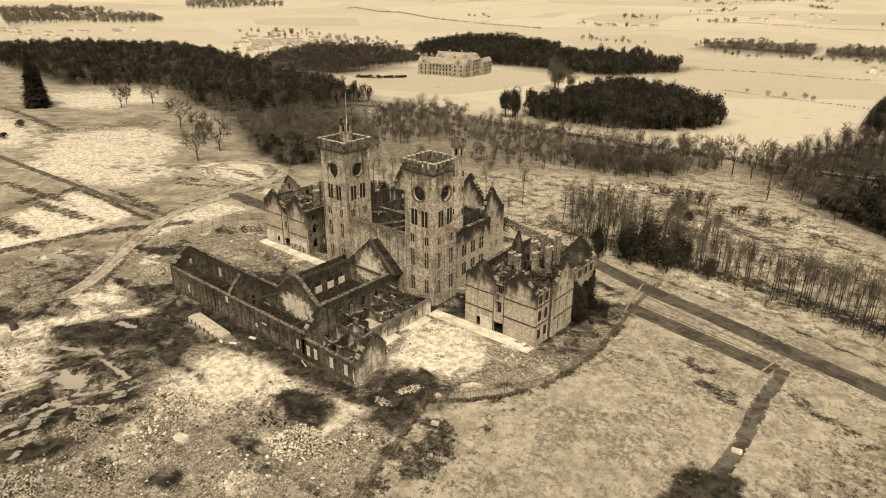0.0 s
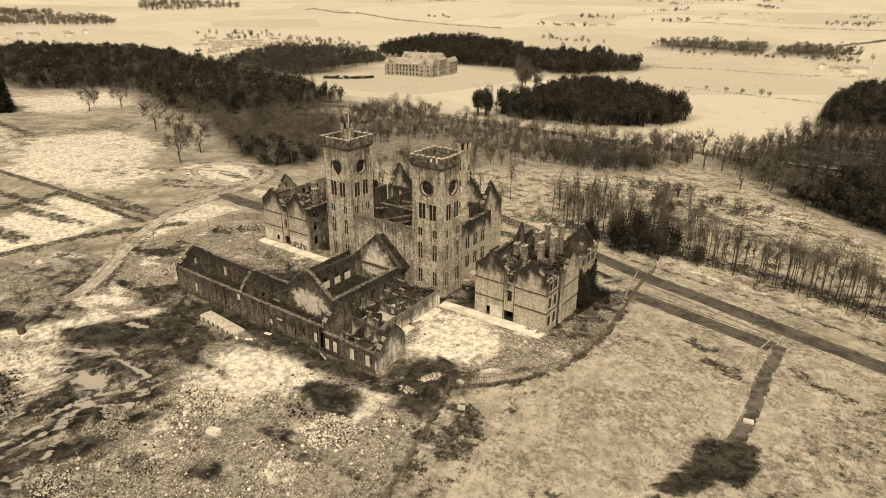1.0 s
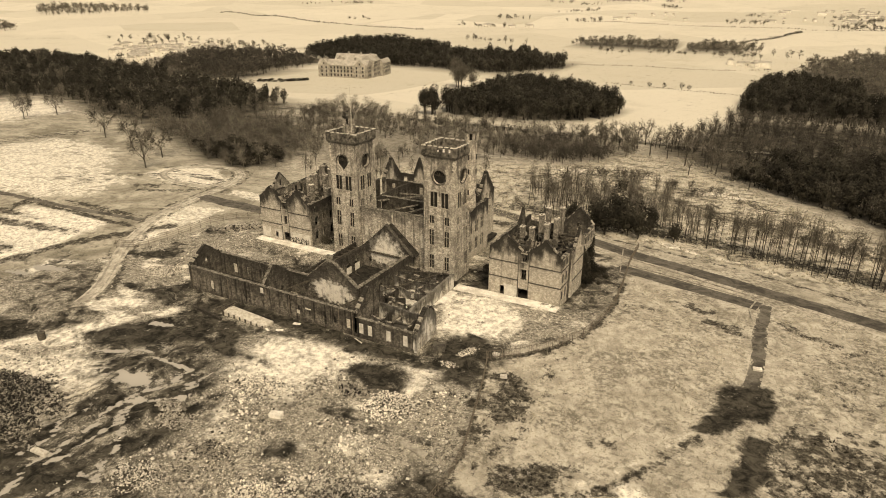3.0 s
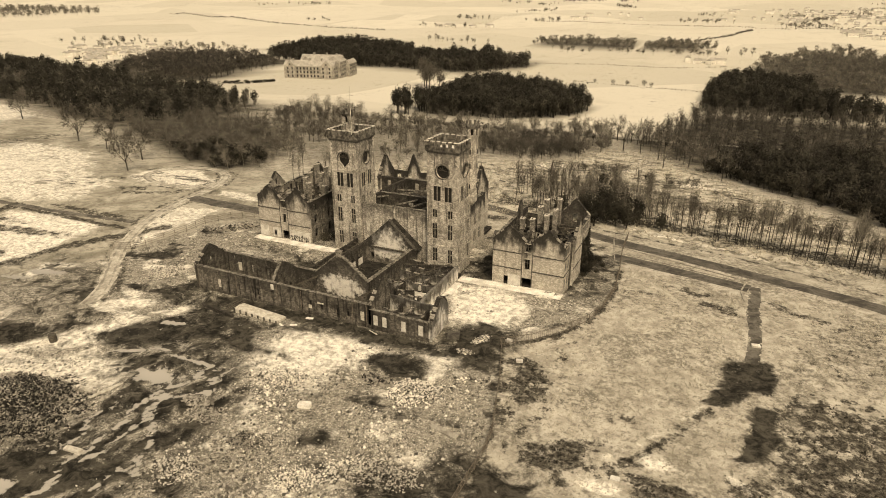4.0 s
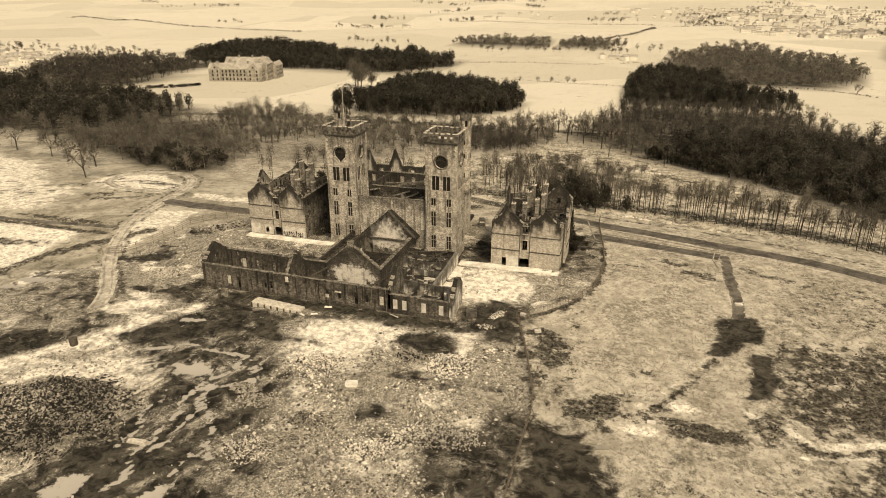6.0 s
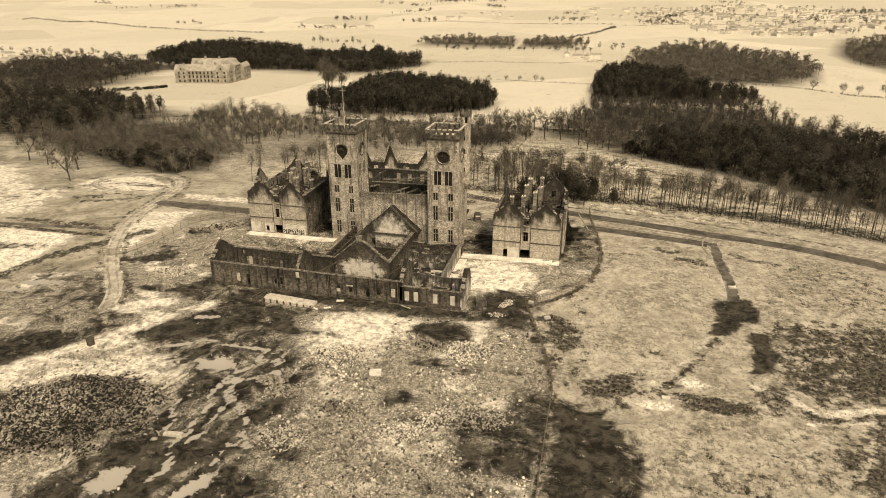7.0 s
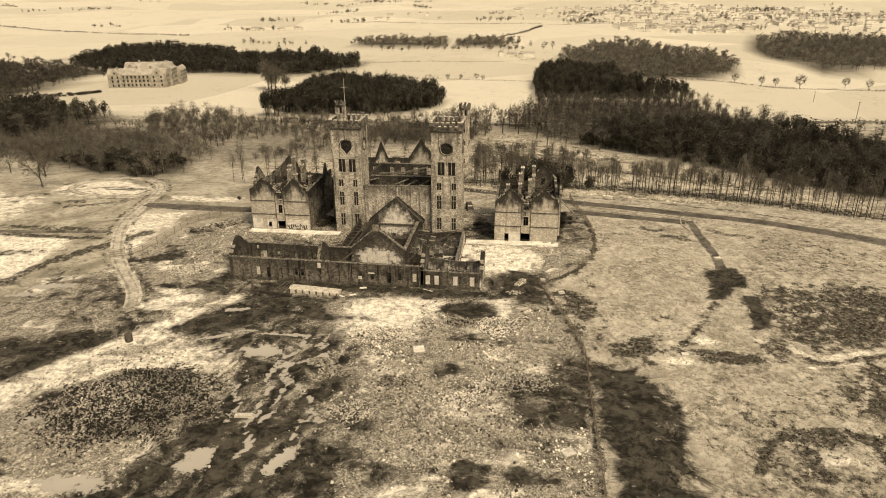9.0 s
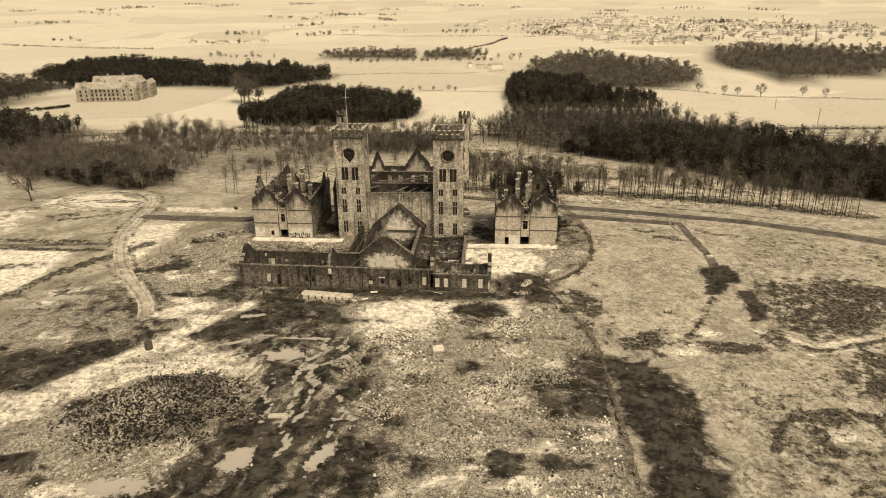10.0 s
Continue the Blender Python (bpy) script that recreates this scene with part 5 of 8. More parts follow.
# ---- the ruin: two gabled ward pavilions ----
def chimney(parent, cx, cy, zb_, zt, w=0.9, d=1.4):
    m = Mesh()
    m.box(cx - w / 2, cx + w / 2, cy - d / 2, cy + d / 2, zb_, zt - 0.55)
    m.box(cx - w / 2 - 0.14, cx + w / 2 + 0.14, cy - d / 2 - 0.14, cy + d / 2 + 0.14, zt - 0.55, zt - 0.28)
    ob = part("chimney", m, STONE_STACK, parent, "sooty chimney stack left standing")
    slab = Mesh()
    slab.box(cx - w / 2 - 0.06, cx + w / 2 + 0.06, cy - d / 2 - 0.05, cy + d / 2 + 0.05, zt - 0.278, zt - 0.12)
    part("chimney_cap", slab, CAP, ob, "pale chimney cap stone")
    for k in (-0.42, 0.0, 0.42):
        p = Mesh()
        p.ring(cx, cy + k, zt - 0.118, zt + 0.16, 0.15, 0.12, 8)
        part("chimney_pot", p, STONE_STACK, ob)


def pavilion(x0, y0, mirror, base, label):
    """Seen from the south: two gables with a recessed stair bay between. mirror puts the open side to the west."""
    W, D, t, e = 17.0, 24.2, 0.55, 11.3
    pav = thing("ward_pavilion", label, "building", group="gutted ward pavilions")
    X = (lambda u: x0 + u) if not mirror else (lambda u: x0 + W - u)

    def span(a, b):
        return (min(X(a), X(b)), max(X(a), X(b)))

    def hole(a, b, z0, z1):
        return rect(*span(a, b), z0 + base, z1 + base)

    zb_ = base - 1.6
    prof = [(0, e), (4.0, 14.7), (8.0, e - 0.1), (9.0, e - 0.1), (13.0, 14.7), (17.0, e)]
    line = sorted((X(u), z + base) for u, z in prof)
    holes = [hole(2.75, 3.85, -0.2, 2.1), hole(7.1, 9.5, -0.2, 2.3), hole(7.8, 9.0, 4.5, 7.1), hole(7.8, 9.0, 8.9, 10.8)]
    if mirror:
        holes = holes[1:]
    wall("wall", pav, STONE_PAVILION, "x", y0, t, x0, x0 + W, zb_, line, holes, 0.03, 4.0, "twin-gabled sandstone front, blackened under the gables")
    coping(pav, "x", y0, t, line, seed=int(x0))
    b = Mesh()
    lo, hi = span(11.3, 12.2)
    b.box(lo, hi, y0 - 0.03, y0 + 0.1, base + 0.5, base + 1.9)
    part("blocked_window", b, BOARD, pav, "blocked window with pale infill")
    for z, h in ((4.15, 0.22), (8.15, 0.22)):
        for a, c in ((-0.1, 7.2), (9.6, 17.1)):
            m = Mesh()
            lo, hi = span(a, c)
            m.box(lo, hi, y0 - 0.13, y0 - 0.003, base + z, base + z + h)
            part("string_course", m, STRING, pav, "dark stone string course")
    for a in (7.15, 9.65):
        m = Mesh()
        m.ring(X(a), y0 - 0.12, base, base + e, 0.09, 0.09, 6)
        part("rain_pipe", m, STRING, pav, "dark rainwater pipe")
    for z0_, z1_ in ((4.5, 7.1), (8.9, 10.8)):
        lo, hi = span(7.8, 9.0)
        bars(pav, "x", y0 + 0.3, lo, hi, base + z0_, base + z1_, 1, 1)
        surround(pav, "x", y0, 0.06, lo, hi, base + z0_, base + z1_)
    # outer long wall: a gabled bay, then windows
    po = x0 + W - t if not mirror else x0
    ow = []
    for u in (1.2, 3.5, 14.2, 16.6, 19.4, 21.8):
        for z in (0.9, 4.9, 8.7):
            ow.append((y0 + u - 0.25, y0 + u + 1.1, base + z, base + z + (2.4 if z < 8 else 2.0)))
    oprof = [(y0 + t, e + base), (y0 + 13.0, e + base), (y0 + D, e + 0.3 + base)]
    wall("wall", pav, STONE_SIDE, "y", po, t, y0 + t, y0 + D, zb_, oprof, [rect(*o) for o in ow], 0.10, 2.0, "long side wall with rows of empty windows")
    coping(pav, "y", po, t, oprof, seed=3 + int(x0))
    for o in ow:
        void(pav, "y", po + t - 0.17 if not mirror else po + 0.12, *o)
        surround(pav, "y", po + t if not mirror else po, -0.06 if not mirror else 0.06, *o)
    # a gabled bay stands out of the long wall, with narrow paired windows
    out, bt = 0.85, 0.45
    face = po + t + out - bt if not mirror else po - out
    bay = [(y0 + 5.3, e + 0.1 + base), (y0 + 9.15, 15.6 + base), (y0 + 13.0, e + 0.1 + base)]
    slots = [(y0 + u, y0 + u + 0.75, base + z, base + z + h) for u in (7.4, 10.1) for z, h in ((0.9, 2.6), (4.9, 2.6), (8.6, 2.2))] + [(y0 + 8.75, y0 + 9.55, base + 11.9, base + 13.6)]
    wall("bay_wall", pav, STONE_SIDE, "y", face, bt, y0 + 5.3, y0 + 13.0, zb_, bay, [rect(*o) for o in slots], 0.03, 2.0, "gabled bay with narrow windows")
    coping(pav, "y", face, bt, bay, seed=31 + int(x0))
    for o in slots:
        void(pav, "y", face + 0.12 if not mirror else face + bt - 0.17, *o)
        surround(pav, "y", face + bt if not mirror else face, -0.06 if not mirror else 0.06, *o)
    qa, qb = (po + t + 0.003, face - 0.003) if not mirror else (face + bt + 0.003, po - 0.003)
    for a in (5.3, 12.55):
        m = Mesh()
        m.box(qa, qb, y0 + a, y0 + a + 0.45, zb_, base + e)
        part("bay_return", m, STONE_DARK, pav)
    px0, px1 = (po + t + 0.003, po + t + 0.13) if not mirror else (po - 0.13, po - 0.003)
    for z in (4.15, 8.15):
        m = Mesh()
        m.box(px0, px1, y0, y0 + 5.2, base + z, base + z + 0.2)
        part("string_course", m, STRING, pav)
        m = Mesh()
        bx0, bx1 = (face + bt + 0.003, face + bt + 0.13) if not mirror else (face - 0.13, face - 0.003)
        m.box(bx0, bx1, y0 + 5.3, y0 + 13.0, base + z, base + z + 0.2)
        part("string_course", m, STRING, pav)
    for a in (5.05, 13.2):
        m = Mesh()
        m.ring((px0 + px1) / 2, y0 + a, base, base + e, 0.10, 0.10, 6)
        part("rain_pipe", m, STRING, pav, "dark rainwater pipe")
    # inner long wall
    pi = x0 if not mirror else x0 + W - t
    iw = [rect(y0 + u, y0 + u + 1.4, base + z, base + z + 2.4) for u in (2.2, 5.2, 8.6, 12, 15.4, 18.6) for z in (0.9, 4.9)] + [rect(y0 + u, y0 + u + 1.1, base + 8.5, base + 10.3) for u in (2.2, 8.6, 15.4)]
    iprof = [(y0 + t, e + base), (y0 + 8, e + 0.2 + base), (y0 + 16.5, e + 0.4 + base), (y0 + 19, 14.8 + base), (y0 + 20.4, e + base), (y0 + D, e + 0.2 + base)]
    wall("wall", pav, STONE_INNER, "y", pi, t, y0 + t, y0 + D, zb_, iprof, iw, 0.2, 0.9, "dark inner side wall")
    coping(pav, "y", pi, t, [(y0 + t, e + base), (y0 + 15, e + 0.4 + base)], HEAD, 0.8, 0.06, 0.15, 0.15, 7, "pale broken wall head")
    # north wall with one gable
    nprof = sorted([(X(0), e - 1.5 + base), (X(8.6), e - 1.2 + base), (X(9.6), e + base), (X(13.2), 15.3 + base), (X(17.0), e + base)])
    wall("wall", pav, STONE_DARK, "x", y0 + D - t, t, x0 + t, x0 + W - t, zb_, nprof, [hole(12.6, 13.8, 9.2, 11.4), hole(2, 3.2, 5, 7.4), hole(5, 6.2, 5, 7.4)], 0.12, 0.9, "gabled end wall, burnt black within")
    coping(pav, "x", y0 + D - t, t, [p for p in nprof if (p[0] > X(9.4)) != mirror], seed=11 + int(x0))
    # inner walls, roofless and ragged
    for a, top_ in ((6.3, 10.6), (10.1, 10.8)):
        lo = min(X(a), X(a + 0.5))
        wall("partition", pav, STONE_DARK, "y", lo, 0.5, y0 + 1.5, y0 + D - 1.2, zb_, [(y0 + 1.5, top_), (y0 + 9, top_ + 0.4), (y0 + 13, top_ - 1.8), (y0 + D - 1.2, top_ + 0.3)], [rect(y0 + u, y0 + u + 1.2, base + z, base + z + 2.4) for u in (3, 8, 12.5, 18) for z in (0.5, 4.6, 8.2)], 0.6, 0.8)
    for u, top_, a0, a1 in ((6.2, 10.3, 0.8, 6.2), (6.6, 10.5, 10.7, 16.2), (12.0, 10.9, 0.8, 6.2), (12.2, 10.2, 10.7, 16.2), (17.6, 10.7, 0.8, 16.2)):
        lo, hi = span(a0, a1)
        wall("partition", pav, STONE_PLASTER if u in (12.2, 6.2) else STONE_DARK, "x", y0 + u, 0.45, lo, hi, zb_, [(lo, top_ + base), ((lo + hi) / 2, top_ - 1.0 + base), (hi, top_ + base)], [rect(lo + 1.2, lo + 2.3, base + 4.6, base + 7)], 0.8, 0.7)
    for a, u, zt in ((6.4, 9.3, 14.4), (6.4, 15.6, 15.6), (7.0, 18.8, 16.6), (9.2, 11.8, 15.0), (10.2, 19.0, 17.0), (10.2, 15.4, 15.4), (3.0, 12.2, 13.2)):
        chimney(pav, X(a), y0 + u, base + 4.0, zt + base - 0.5)
    m = Mesh()
    m.box(x0 + t + 0.01, x0 + W - t - 0.01, y0 + t + 0.01, y0 + D - t - 0.01, base - 0.6, base + 0.3)
    part("floor", m, CHAR, pav, "charred ground floor")
    rnd = random.Random(int(x0 * 3))
    m = Mesh()
    for _ in range(90):
        px, py = x0 + rnd.uniform(1, W - 1), y0 + rnd.uniform(1.2, D - 2)
        a, l = rnd.uniform(0, math.pi), rnd.uniform(1.5, 4.2)
        z = rnd.choice((9.2, 10.0, 10.4, 10.8)) + base
        m.beam((px, py, z), (min(max(px + l * math.cos(a), x0 + 1), x0 + W - 1), min(max(py + l * math.sin(a), y0 + 1), y0 + D - 1), z + rnd.uniform(-1.6, 0.9)), 0.15, 0.2)
    tagged(part("charred_timber", m, TIMBER, pav, "tangle of charred joists and rafters"), kind="stuff")
    # upper floors added to darken the rooms behind the windows, and the caved-in roof
    for a, b, ya, yb in ((10.75, 16.4, 0.6, 17.2), (0.6, 6.2, 0.6, 17.2), (6.9, 10.0, 2.2, 12.0)):
        for z in (4.3, 8.2):
            m = Mesh()
            lo, hi = span(a, b)
            m.box(lo, hi, y0 + ya, y0 + yb, base + z - 0.2, base + z)
            part("floor", m, CHAR, pav, "charred upper floor added to darken the rooms")
    m = Mesh()
    for _ in range(210):
        zone = rnd.choice(((10.9, 15.2), (10.9, 15.2), (0.8, 5.0), (0.8, 5.0), (7.0, 8.6)))
        pu, py, pz = rnd.uniform(*zone), y0 + rnd.uniform(0.9, 15.4), base + rnd.uniform(8.7, 9.9)
        lo, hi = span(pu, pu + rnd.uniform(0.4, 1.3))
        l, up = rnd.uniform(0.4, 1.6), [rnd.uniform(-0.5, 0.5) for _ in range(4)]
        m.solid([(lo, py, pz - 1.5), (hi, py, pz - 1.5), (hi, py + l, pz - 1.5), (lo, py + l, pz - 1.5), (lo, py, pz + up[0]), (hi, py, pz + up[1]), (hi, py + l, pz + up[2]), (lo, py + l, pz + up[3])])
    tagged(part("roof_debris", m, RUBBLE_DARK, pav, "caved-in roof of slates and charred boards"), kind="stuff")
    m = Mesh()
    for z in (4.2, 8.0):
        for _ in range(5):
            lo, hi = span(*sorted((rnd.uniform(0.8, 8), rnd.uniform(8, 16))))
            ya = y0 + rnd.uniform(1.5, 17)
            m.box(lo, hi, ya, ya + rnd.uniform(2, 5), base + z, base + z + 0.16 + rnd.uniform(0, 0.02))
    tagged(part("broken_floor", m, CHAR, pav, "torn remains of the upper floors"), kind="stuff")
    return pav


right_pavilion = pavilion(-73.75, 98.0, False, 0.0, "roofless twin-gabled sandstone pavilion with bare chimney stacks")
left_pavilion = pavilion(-143.6, 99.6, True, 0.3, "roofless twin-gabled sandstone pavilion with graffiti beside its door")
g = Mesh()
rnd = random.Random(77)
for k in range(12):
    u, z, kind = -134.0 + k * 0.56, 1.05 + rnd.uniform(-0.15, 0.2), k % 4
    hgt_ = rnd.uniform(0.65, 0.95)
    strokes = (((0.0, -1), (0.1, 1)), ((0.1, 1), (0.42, 0.2)), ((0.42, 0.2), (0.05, -0.1))) if kind == 0 else (((0.0, -0.2), (0.40, 0.0)), ((0.40, 0.0), (0.30, 0.7)), ((0.30, 0.7), (0.02, 0.2))) if kind == 1 else (((0.0, -0.9), (0.32, 0.8)), ((0.36, -0.9), (0.04, 0.3)))
    for (ua, za), (ub, zb2) in strokes:
        g.beam((u + ua, 99.56, z + za * hgt_), (u + ub, 99.56, z + zb2 * hgt_), 0.05, 0.17)
part("graffiti", g, CHAR, left_pavilion, "scrawled dark graffiti strokes on the pale wall")
for name_, mother, yy, zz, spans in (("whitewash", left_pavilion, 99.6, 0.3, ((-143.5, -140.6), (-139.2, -136.2), (-133.6, -126.8))), ("whitewash", right_pavilion, 98.0, 0.0, ((-69.8, -66.75),))):
    for a, b in spans:
        wp = Mesh()
        wp.box(a, b, yy - 0.03, yy - 0.003, zz + 0.05, zz + 2.75)
        part(name_, wp, LEAD, mother, "flaking whitewash on the ground storey")


# ---- the ruin: the long low range in front, with its hall and kitchens ----
low = thing("service_range", "long roofless single-storey stone range with internal gables", "building")
S, N = 67.3, 76.6
zl = -2.0
front_holes = []
for u in (-132.6, -129.6, -127.4, -125.2, -122.6, -120.2, -118.7, -116.9, -114.4, -111.4, -108.1, -104.5, -101.6, -98.4, -95.0, -91.4):
    front_holes.append(rect(u, u + 0.95, 0.5, 2.6 if u not in (-127.4, -98.4) else 2.9))
tall = [rect(-127.2, -126.2, -1.6, 2.6), rect(-97.6, -96.5, -1.6, 2.9)]
front_holes = [h for h in front_holes if h[0] not in (-127.4, -98.4)] + tall
wall("wall", low, STONE_RENDER, "x", S, 0.65, -135.6, -89.2, zl, [(-135.6, 4.9), (-118, 4.7), (-89.2, 4.45)], front_holes, 0.08, 1.0, "dark damp-stained front wall with blind windows")
coping(low, "x", S, 0.65, [(-135.6, 4.9), (-118, 4.7), (-89.2, 4.45)], HEAD, 0.7, 0.05, 0.12, 0.2, 3, "mossy broken wall head")
for k, (u, z0, z1, pale_) in enumerate(((-132.6, 0.5, 2.6, 0), (-129.6, 0.5, 2.6, 1), (-125.2, 0.5, 2.6, 0), (-122.6, 0.5, 2.6, 0), (-116.9, 0.5, 2.6, 0), (-114.4, 0.5, 1.4, 0), (-111.4, 0.5, 2.6, 0), (-108.1, 0.5, 2.6, 0), (-104.5, 0.5, 1.3, 1), (-91.4, 0.5, 2.6, 1))):
    m = Mesh()
    m.box(u + 0.004, u + 0.946, S + 0.10, S + 0.25, z0 + 0.004, z1 - 0.004)
    part("board", m, BOARD if pale_ else STONE_DARK, low, "pale boarded window" if pale_ else "stone-blocked window")
m = Mesh()
m.box(-114.3, -113.5, S - 0.06, S - 0.004, 3.0, 4.3)
part("white_window", m, LEAD, low, "white painted window remnant high in the wall")
for u in (-102.0, -101.0):
    m = Mesh()
    m.box(u, u + (0.9 if u < -101.5 else 0.5), S - 0.05, S - 0.004, 2.15, 2.45)
    part("white_lintel", m, CONCRETE, low, "white lintel")
for u in (-135.2, -124.0, -112.6, -106.2, -93.2, -89.8):
    m = Mesh()
    m.ring(u, S - 0.1, -0.7, 4.3, 0.07, 0.07, 6)
    part("rain_pipe", m, STEEL, low, "rusted rainwater pipe")
m = Mesh()
m.box(-135.7, -75.4, S - 0.12, S - 0.003, zl, -0.1)
part("plinth", m, STONE_DARK, low, "damp stone plinth")
# east part, lower
wall("wall", low, STONE_RENDER, "x", S, 0.6, -89.2, -75.6, zl, [(-89.2, 3.5), (-75.6, 3.3)], [rect(u, u + 1.05, 0.1, 2.4) for u in (-88.3, -86.2, -81.8, -77.9)], 0.06, 1.0, "stained front wall with pale boarded windows")
coping(low, "x", S, 0.6, [(-89.2, 3.5), (-75.6, 3.3)], HEAD, 0.7, 0.05, 0.12, 0.1, 4, "broken wall head")
for u in (-88.3, -86.2, -81.8, -77.9):
    m = Mesh()
    m.box(u + 0.004, u + 1.046, S + 0.06, S + 0.2, 0.104, 2.396)
    part("board", m, LEAD, low, "pale board over a window")
# end gables and cross gables
wg = [(S, 4.9), (72.3, 8.3), (N + 0.4, 5.0)]
wall("wall", low, STONE_DARK, "y", -136.2, 0.65, S, N + 0.65, zl, wg, [rect(71.8, 72.8, 4.0, 5.4), rect(69.4, 70.4, 0.6, 2.6)], 0.05, 0.9, "west gable end")
coping(low, "y", -136.2, 0.65, wg, seed=21)
wall("wall", low, STONE_DARK, "y", -114.6, 0.55, S + 0.65, N, zl, [(S + 0.65, 4.4), (71.4, 8.0), (73.2, 7.4), (N, 4.6)], [rect(70.9, 71.9, 3.4, 5.2), rect(73.5, 74.5, -0.5, 2)], 0.25, 0.7, "ragged cross gable with a fireplace")
coping(low, "y", -114.6, 0.55, [(S + 0.65, 4.4), (71.4, 8.0)], HEAD, 0.6, 0.08, 0.2, 0.2, 22)
wall("wall", low, STONE_RENDER, "y", -89.4, 0.6, S, 77.0, zl, [(S, 4.4), (71.9, 8.3), (77.0, 5.2)], [rect(72.6, 73.6, -0.5, 1.8)], 0.05, 0.9, "cross gable with patches of plaster")
coping(low, "y", -89.4, 0.6, [(S, 4.4), (71.9, 8.3)], COPING, 0.5, 0.14, 0.22, 0, 23, "toothed skew stones on the cross gable")
eg = [(S, 3.3), (71.4, 7.1), (73.2, 6.6), (75.4, 4.2)]
wall("wall", low, STONE_PLASTER, "y", -75.6, 0.65, S, 75.4, zl, eg, [], 0.04, 0.9, "pale east gable end, sooty at its head")
coping(low, "y", -75.6, 0.65, eg, COPING, 0.5, 0.14, 0.22, 0, 24, "toothed skew stones on the end gable")
# rear walls
wall("wall", low, STONE_DARK, "x", N, 0.65, -135.6, -108.4, zl, [(-135.6, 5.0), (-120, 4.9), (-108.4, 4.6)], [rect(u, u + 1.0, 0.6, 2.8) for u in (-132.4, -128, -123.4, -118.6)] + [rect(-133.2, -132.5, 3.2, 4.3)], 0.15, 0.9, "dark rear wall")
coping(low, "x", N, 0.65, [(-135.6, 5.0), (-108.4, 4.6)], HEAD, 0.8, 0.06, 0.14, 0.12, 25, "pale broken wall head")
m = Mesh()
m.box(-131.4, -130.5, N - 0.05, N - 0.004, 0.7, 2.9)
part("board", m, BOARD, low, "pale boarded opening")
wall("wall", low, STONE_PLASTER, "x", 75.4, 0.5, -88.8, -75.6, zl, [(-88.8, 3.4), (-82, 2.8), (-75.6, 3.2)], [rect(-84, -83, -0.6, 1.5), rect(-79.6, -78.6, -0.6, 1.5)], 0.2, 0.8, "broken rear wall")
# the hall
hall_gable = [(-108.6, 4.6), (-102.6, 9.7), (-101.0, 9.8), (-94.6, 4.8)]
wall("wall", low, STONE_HALL, "x", 75.9, 0.65, -108.4, -94.8, zl, hall_gable, [], 0.06, 0.9, "dark hall gable with a patch of white plaster")
coping(low, "x", 75.9, 0.65, hall_gable[2:], HEAD, 0.6, 0.10, 0.22, 0.1, 26)
coping(low, "x", 75.9, 0.65, hall_gable[:2], HEAD, 0.6, 0.06, 0.16, 0.3, 28)
m = Mesh()
m.box(-102.5, -101.2, 75.85, 76.6, 9.3, 10.9)
m.box(-102.6, -101.1, 75.75, 76.7, 10.9, 11.1)
part("chimney", m, HEAD, low, "stub of a stone chimney")
north_gable = [(-108.4, 4.6), (-101.0, 11.5), (-93.6, 4.6)]
wall("wall", low, STONE_GABLE, "x", 97.0, 0.65, -108.4, -93.6, zl, north_gable, [rect(-106.4, -105.4, -0.6, 2.2)], 0.05, 0.9, "tall hall gable with bright bare plaster")
coping(low, "x", 97.0, 0.65, north_gable[1:], STRING, 0.6, 0.12, 0.22, 0.15, 27)
m = Mesh()
m.box(-105.8, -96.0, 96.6, 96.995, 3.7, 4.1)
part("ledge", m, TIMBER, low, "charred timber ledge")
# steep sooty back slope of the neighbouring roof, seen beyond the gable
m = Mesh()
m.solid([(-101.0, 97.7, 10.9), (-93.4, 97.7, 4.2), (-93.4, 100.0, 4.2), (-101.0, 100.0, 10.9), (-101.0, 97.7, 11.2), (-93.2, 97.7, 4.5), (-93.2, 100.0, 4.5), (-101.0, 100.0, 11.2)])
m.solid([(-108.6, 97.7, 4.2), (-101.0, 97.7, 10.9), (-101.0, 100.0, 10.9), (-108.6, 100.0, 4.2), (-108.8, 97.7, 4.5), (-101.0, 97.7, 11.2), (-101.0, 100.0, 11.2), (-108.8, 100.0, 4.5)])
part("roof", m, CHAR, low, "blackened remains of a pitched roof")
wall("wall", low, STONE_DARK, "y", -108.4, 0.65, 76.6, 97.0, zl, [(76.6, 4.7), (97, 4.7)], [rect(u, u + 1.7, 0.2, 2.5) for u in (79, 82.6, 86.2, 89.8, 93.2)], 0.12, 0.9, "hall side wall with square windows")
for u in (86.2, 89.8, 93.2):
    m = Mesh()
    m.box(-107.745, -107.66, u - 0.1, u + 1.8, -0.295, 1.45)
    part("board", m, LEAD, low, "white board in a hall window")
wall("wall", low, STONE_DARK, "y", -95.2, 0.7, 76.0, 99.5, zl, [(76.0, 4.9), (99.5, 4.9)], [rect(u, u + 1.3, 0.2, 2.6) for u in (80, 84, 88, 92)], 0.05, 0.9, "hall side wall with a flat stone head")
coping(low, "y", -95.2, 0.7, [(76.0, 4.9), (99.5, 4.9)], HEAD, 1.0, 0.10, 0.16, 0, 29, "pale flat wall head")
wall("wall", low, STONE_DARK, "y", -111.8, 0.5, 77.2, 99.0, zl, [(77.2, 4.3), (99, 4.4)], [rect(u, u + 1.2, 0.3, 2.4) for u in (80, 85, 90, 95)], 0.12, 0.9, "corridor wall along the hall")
m = Mesh()
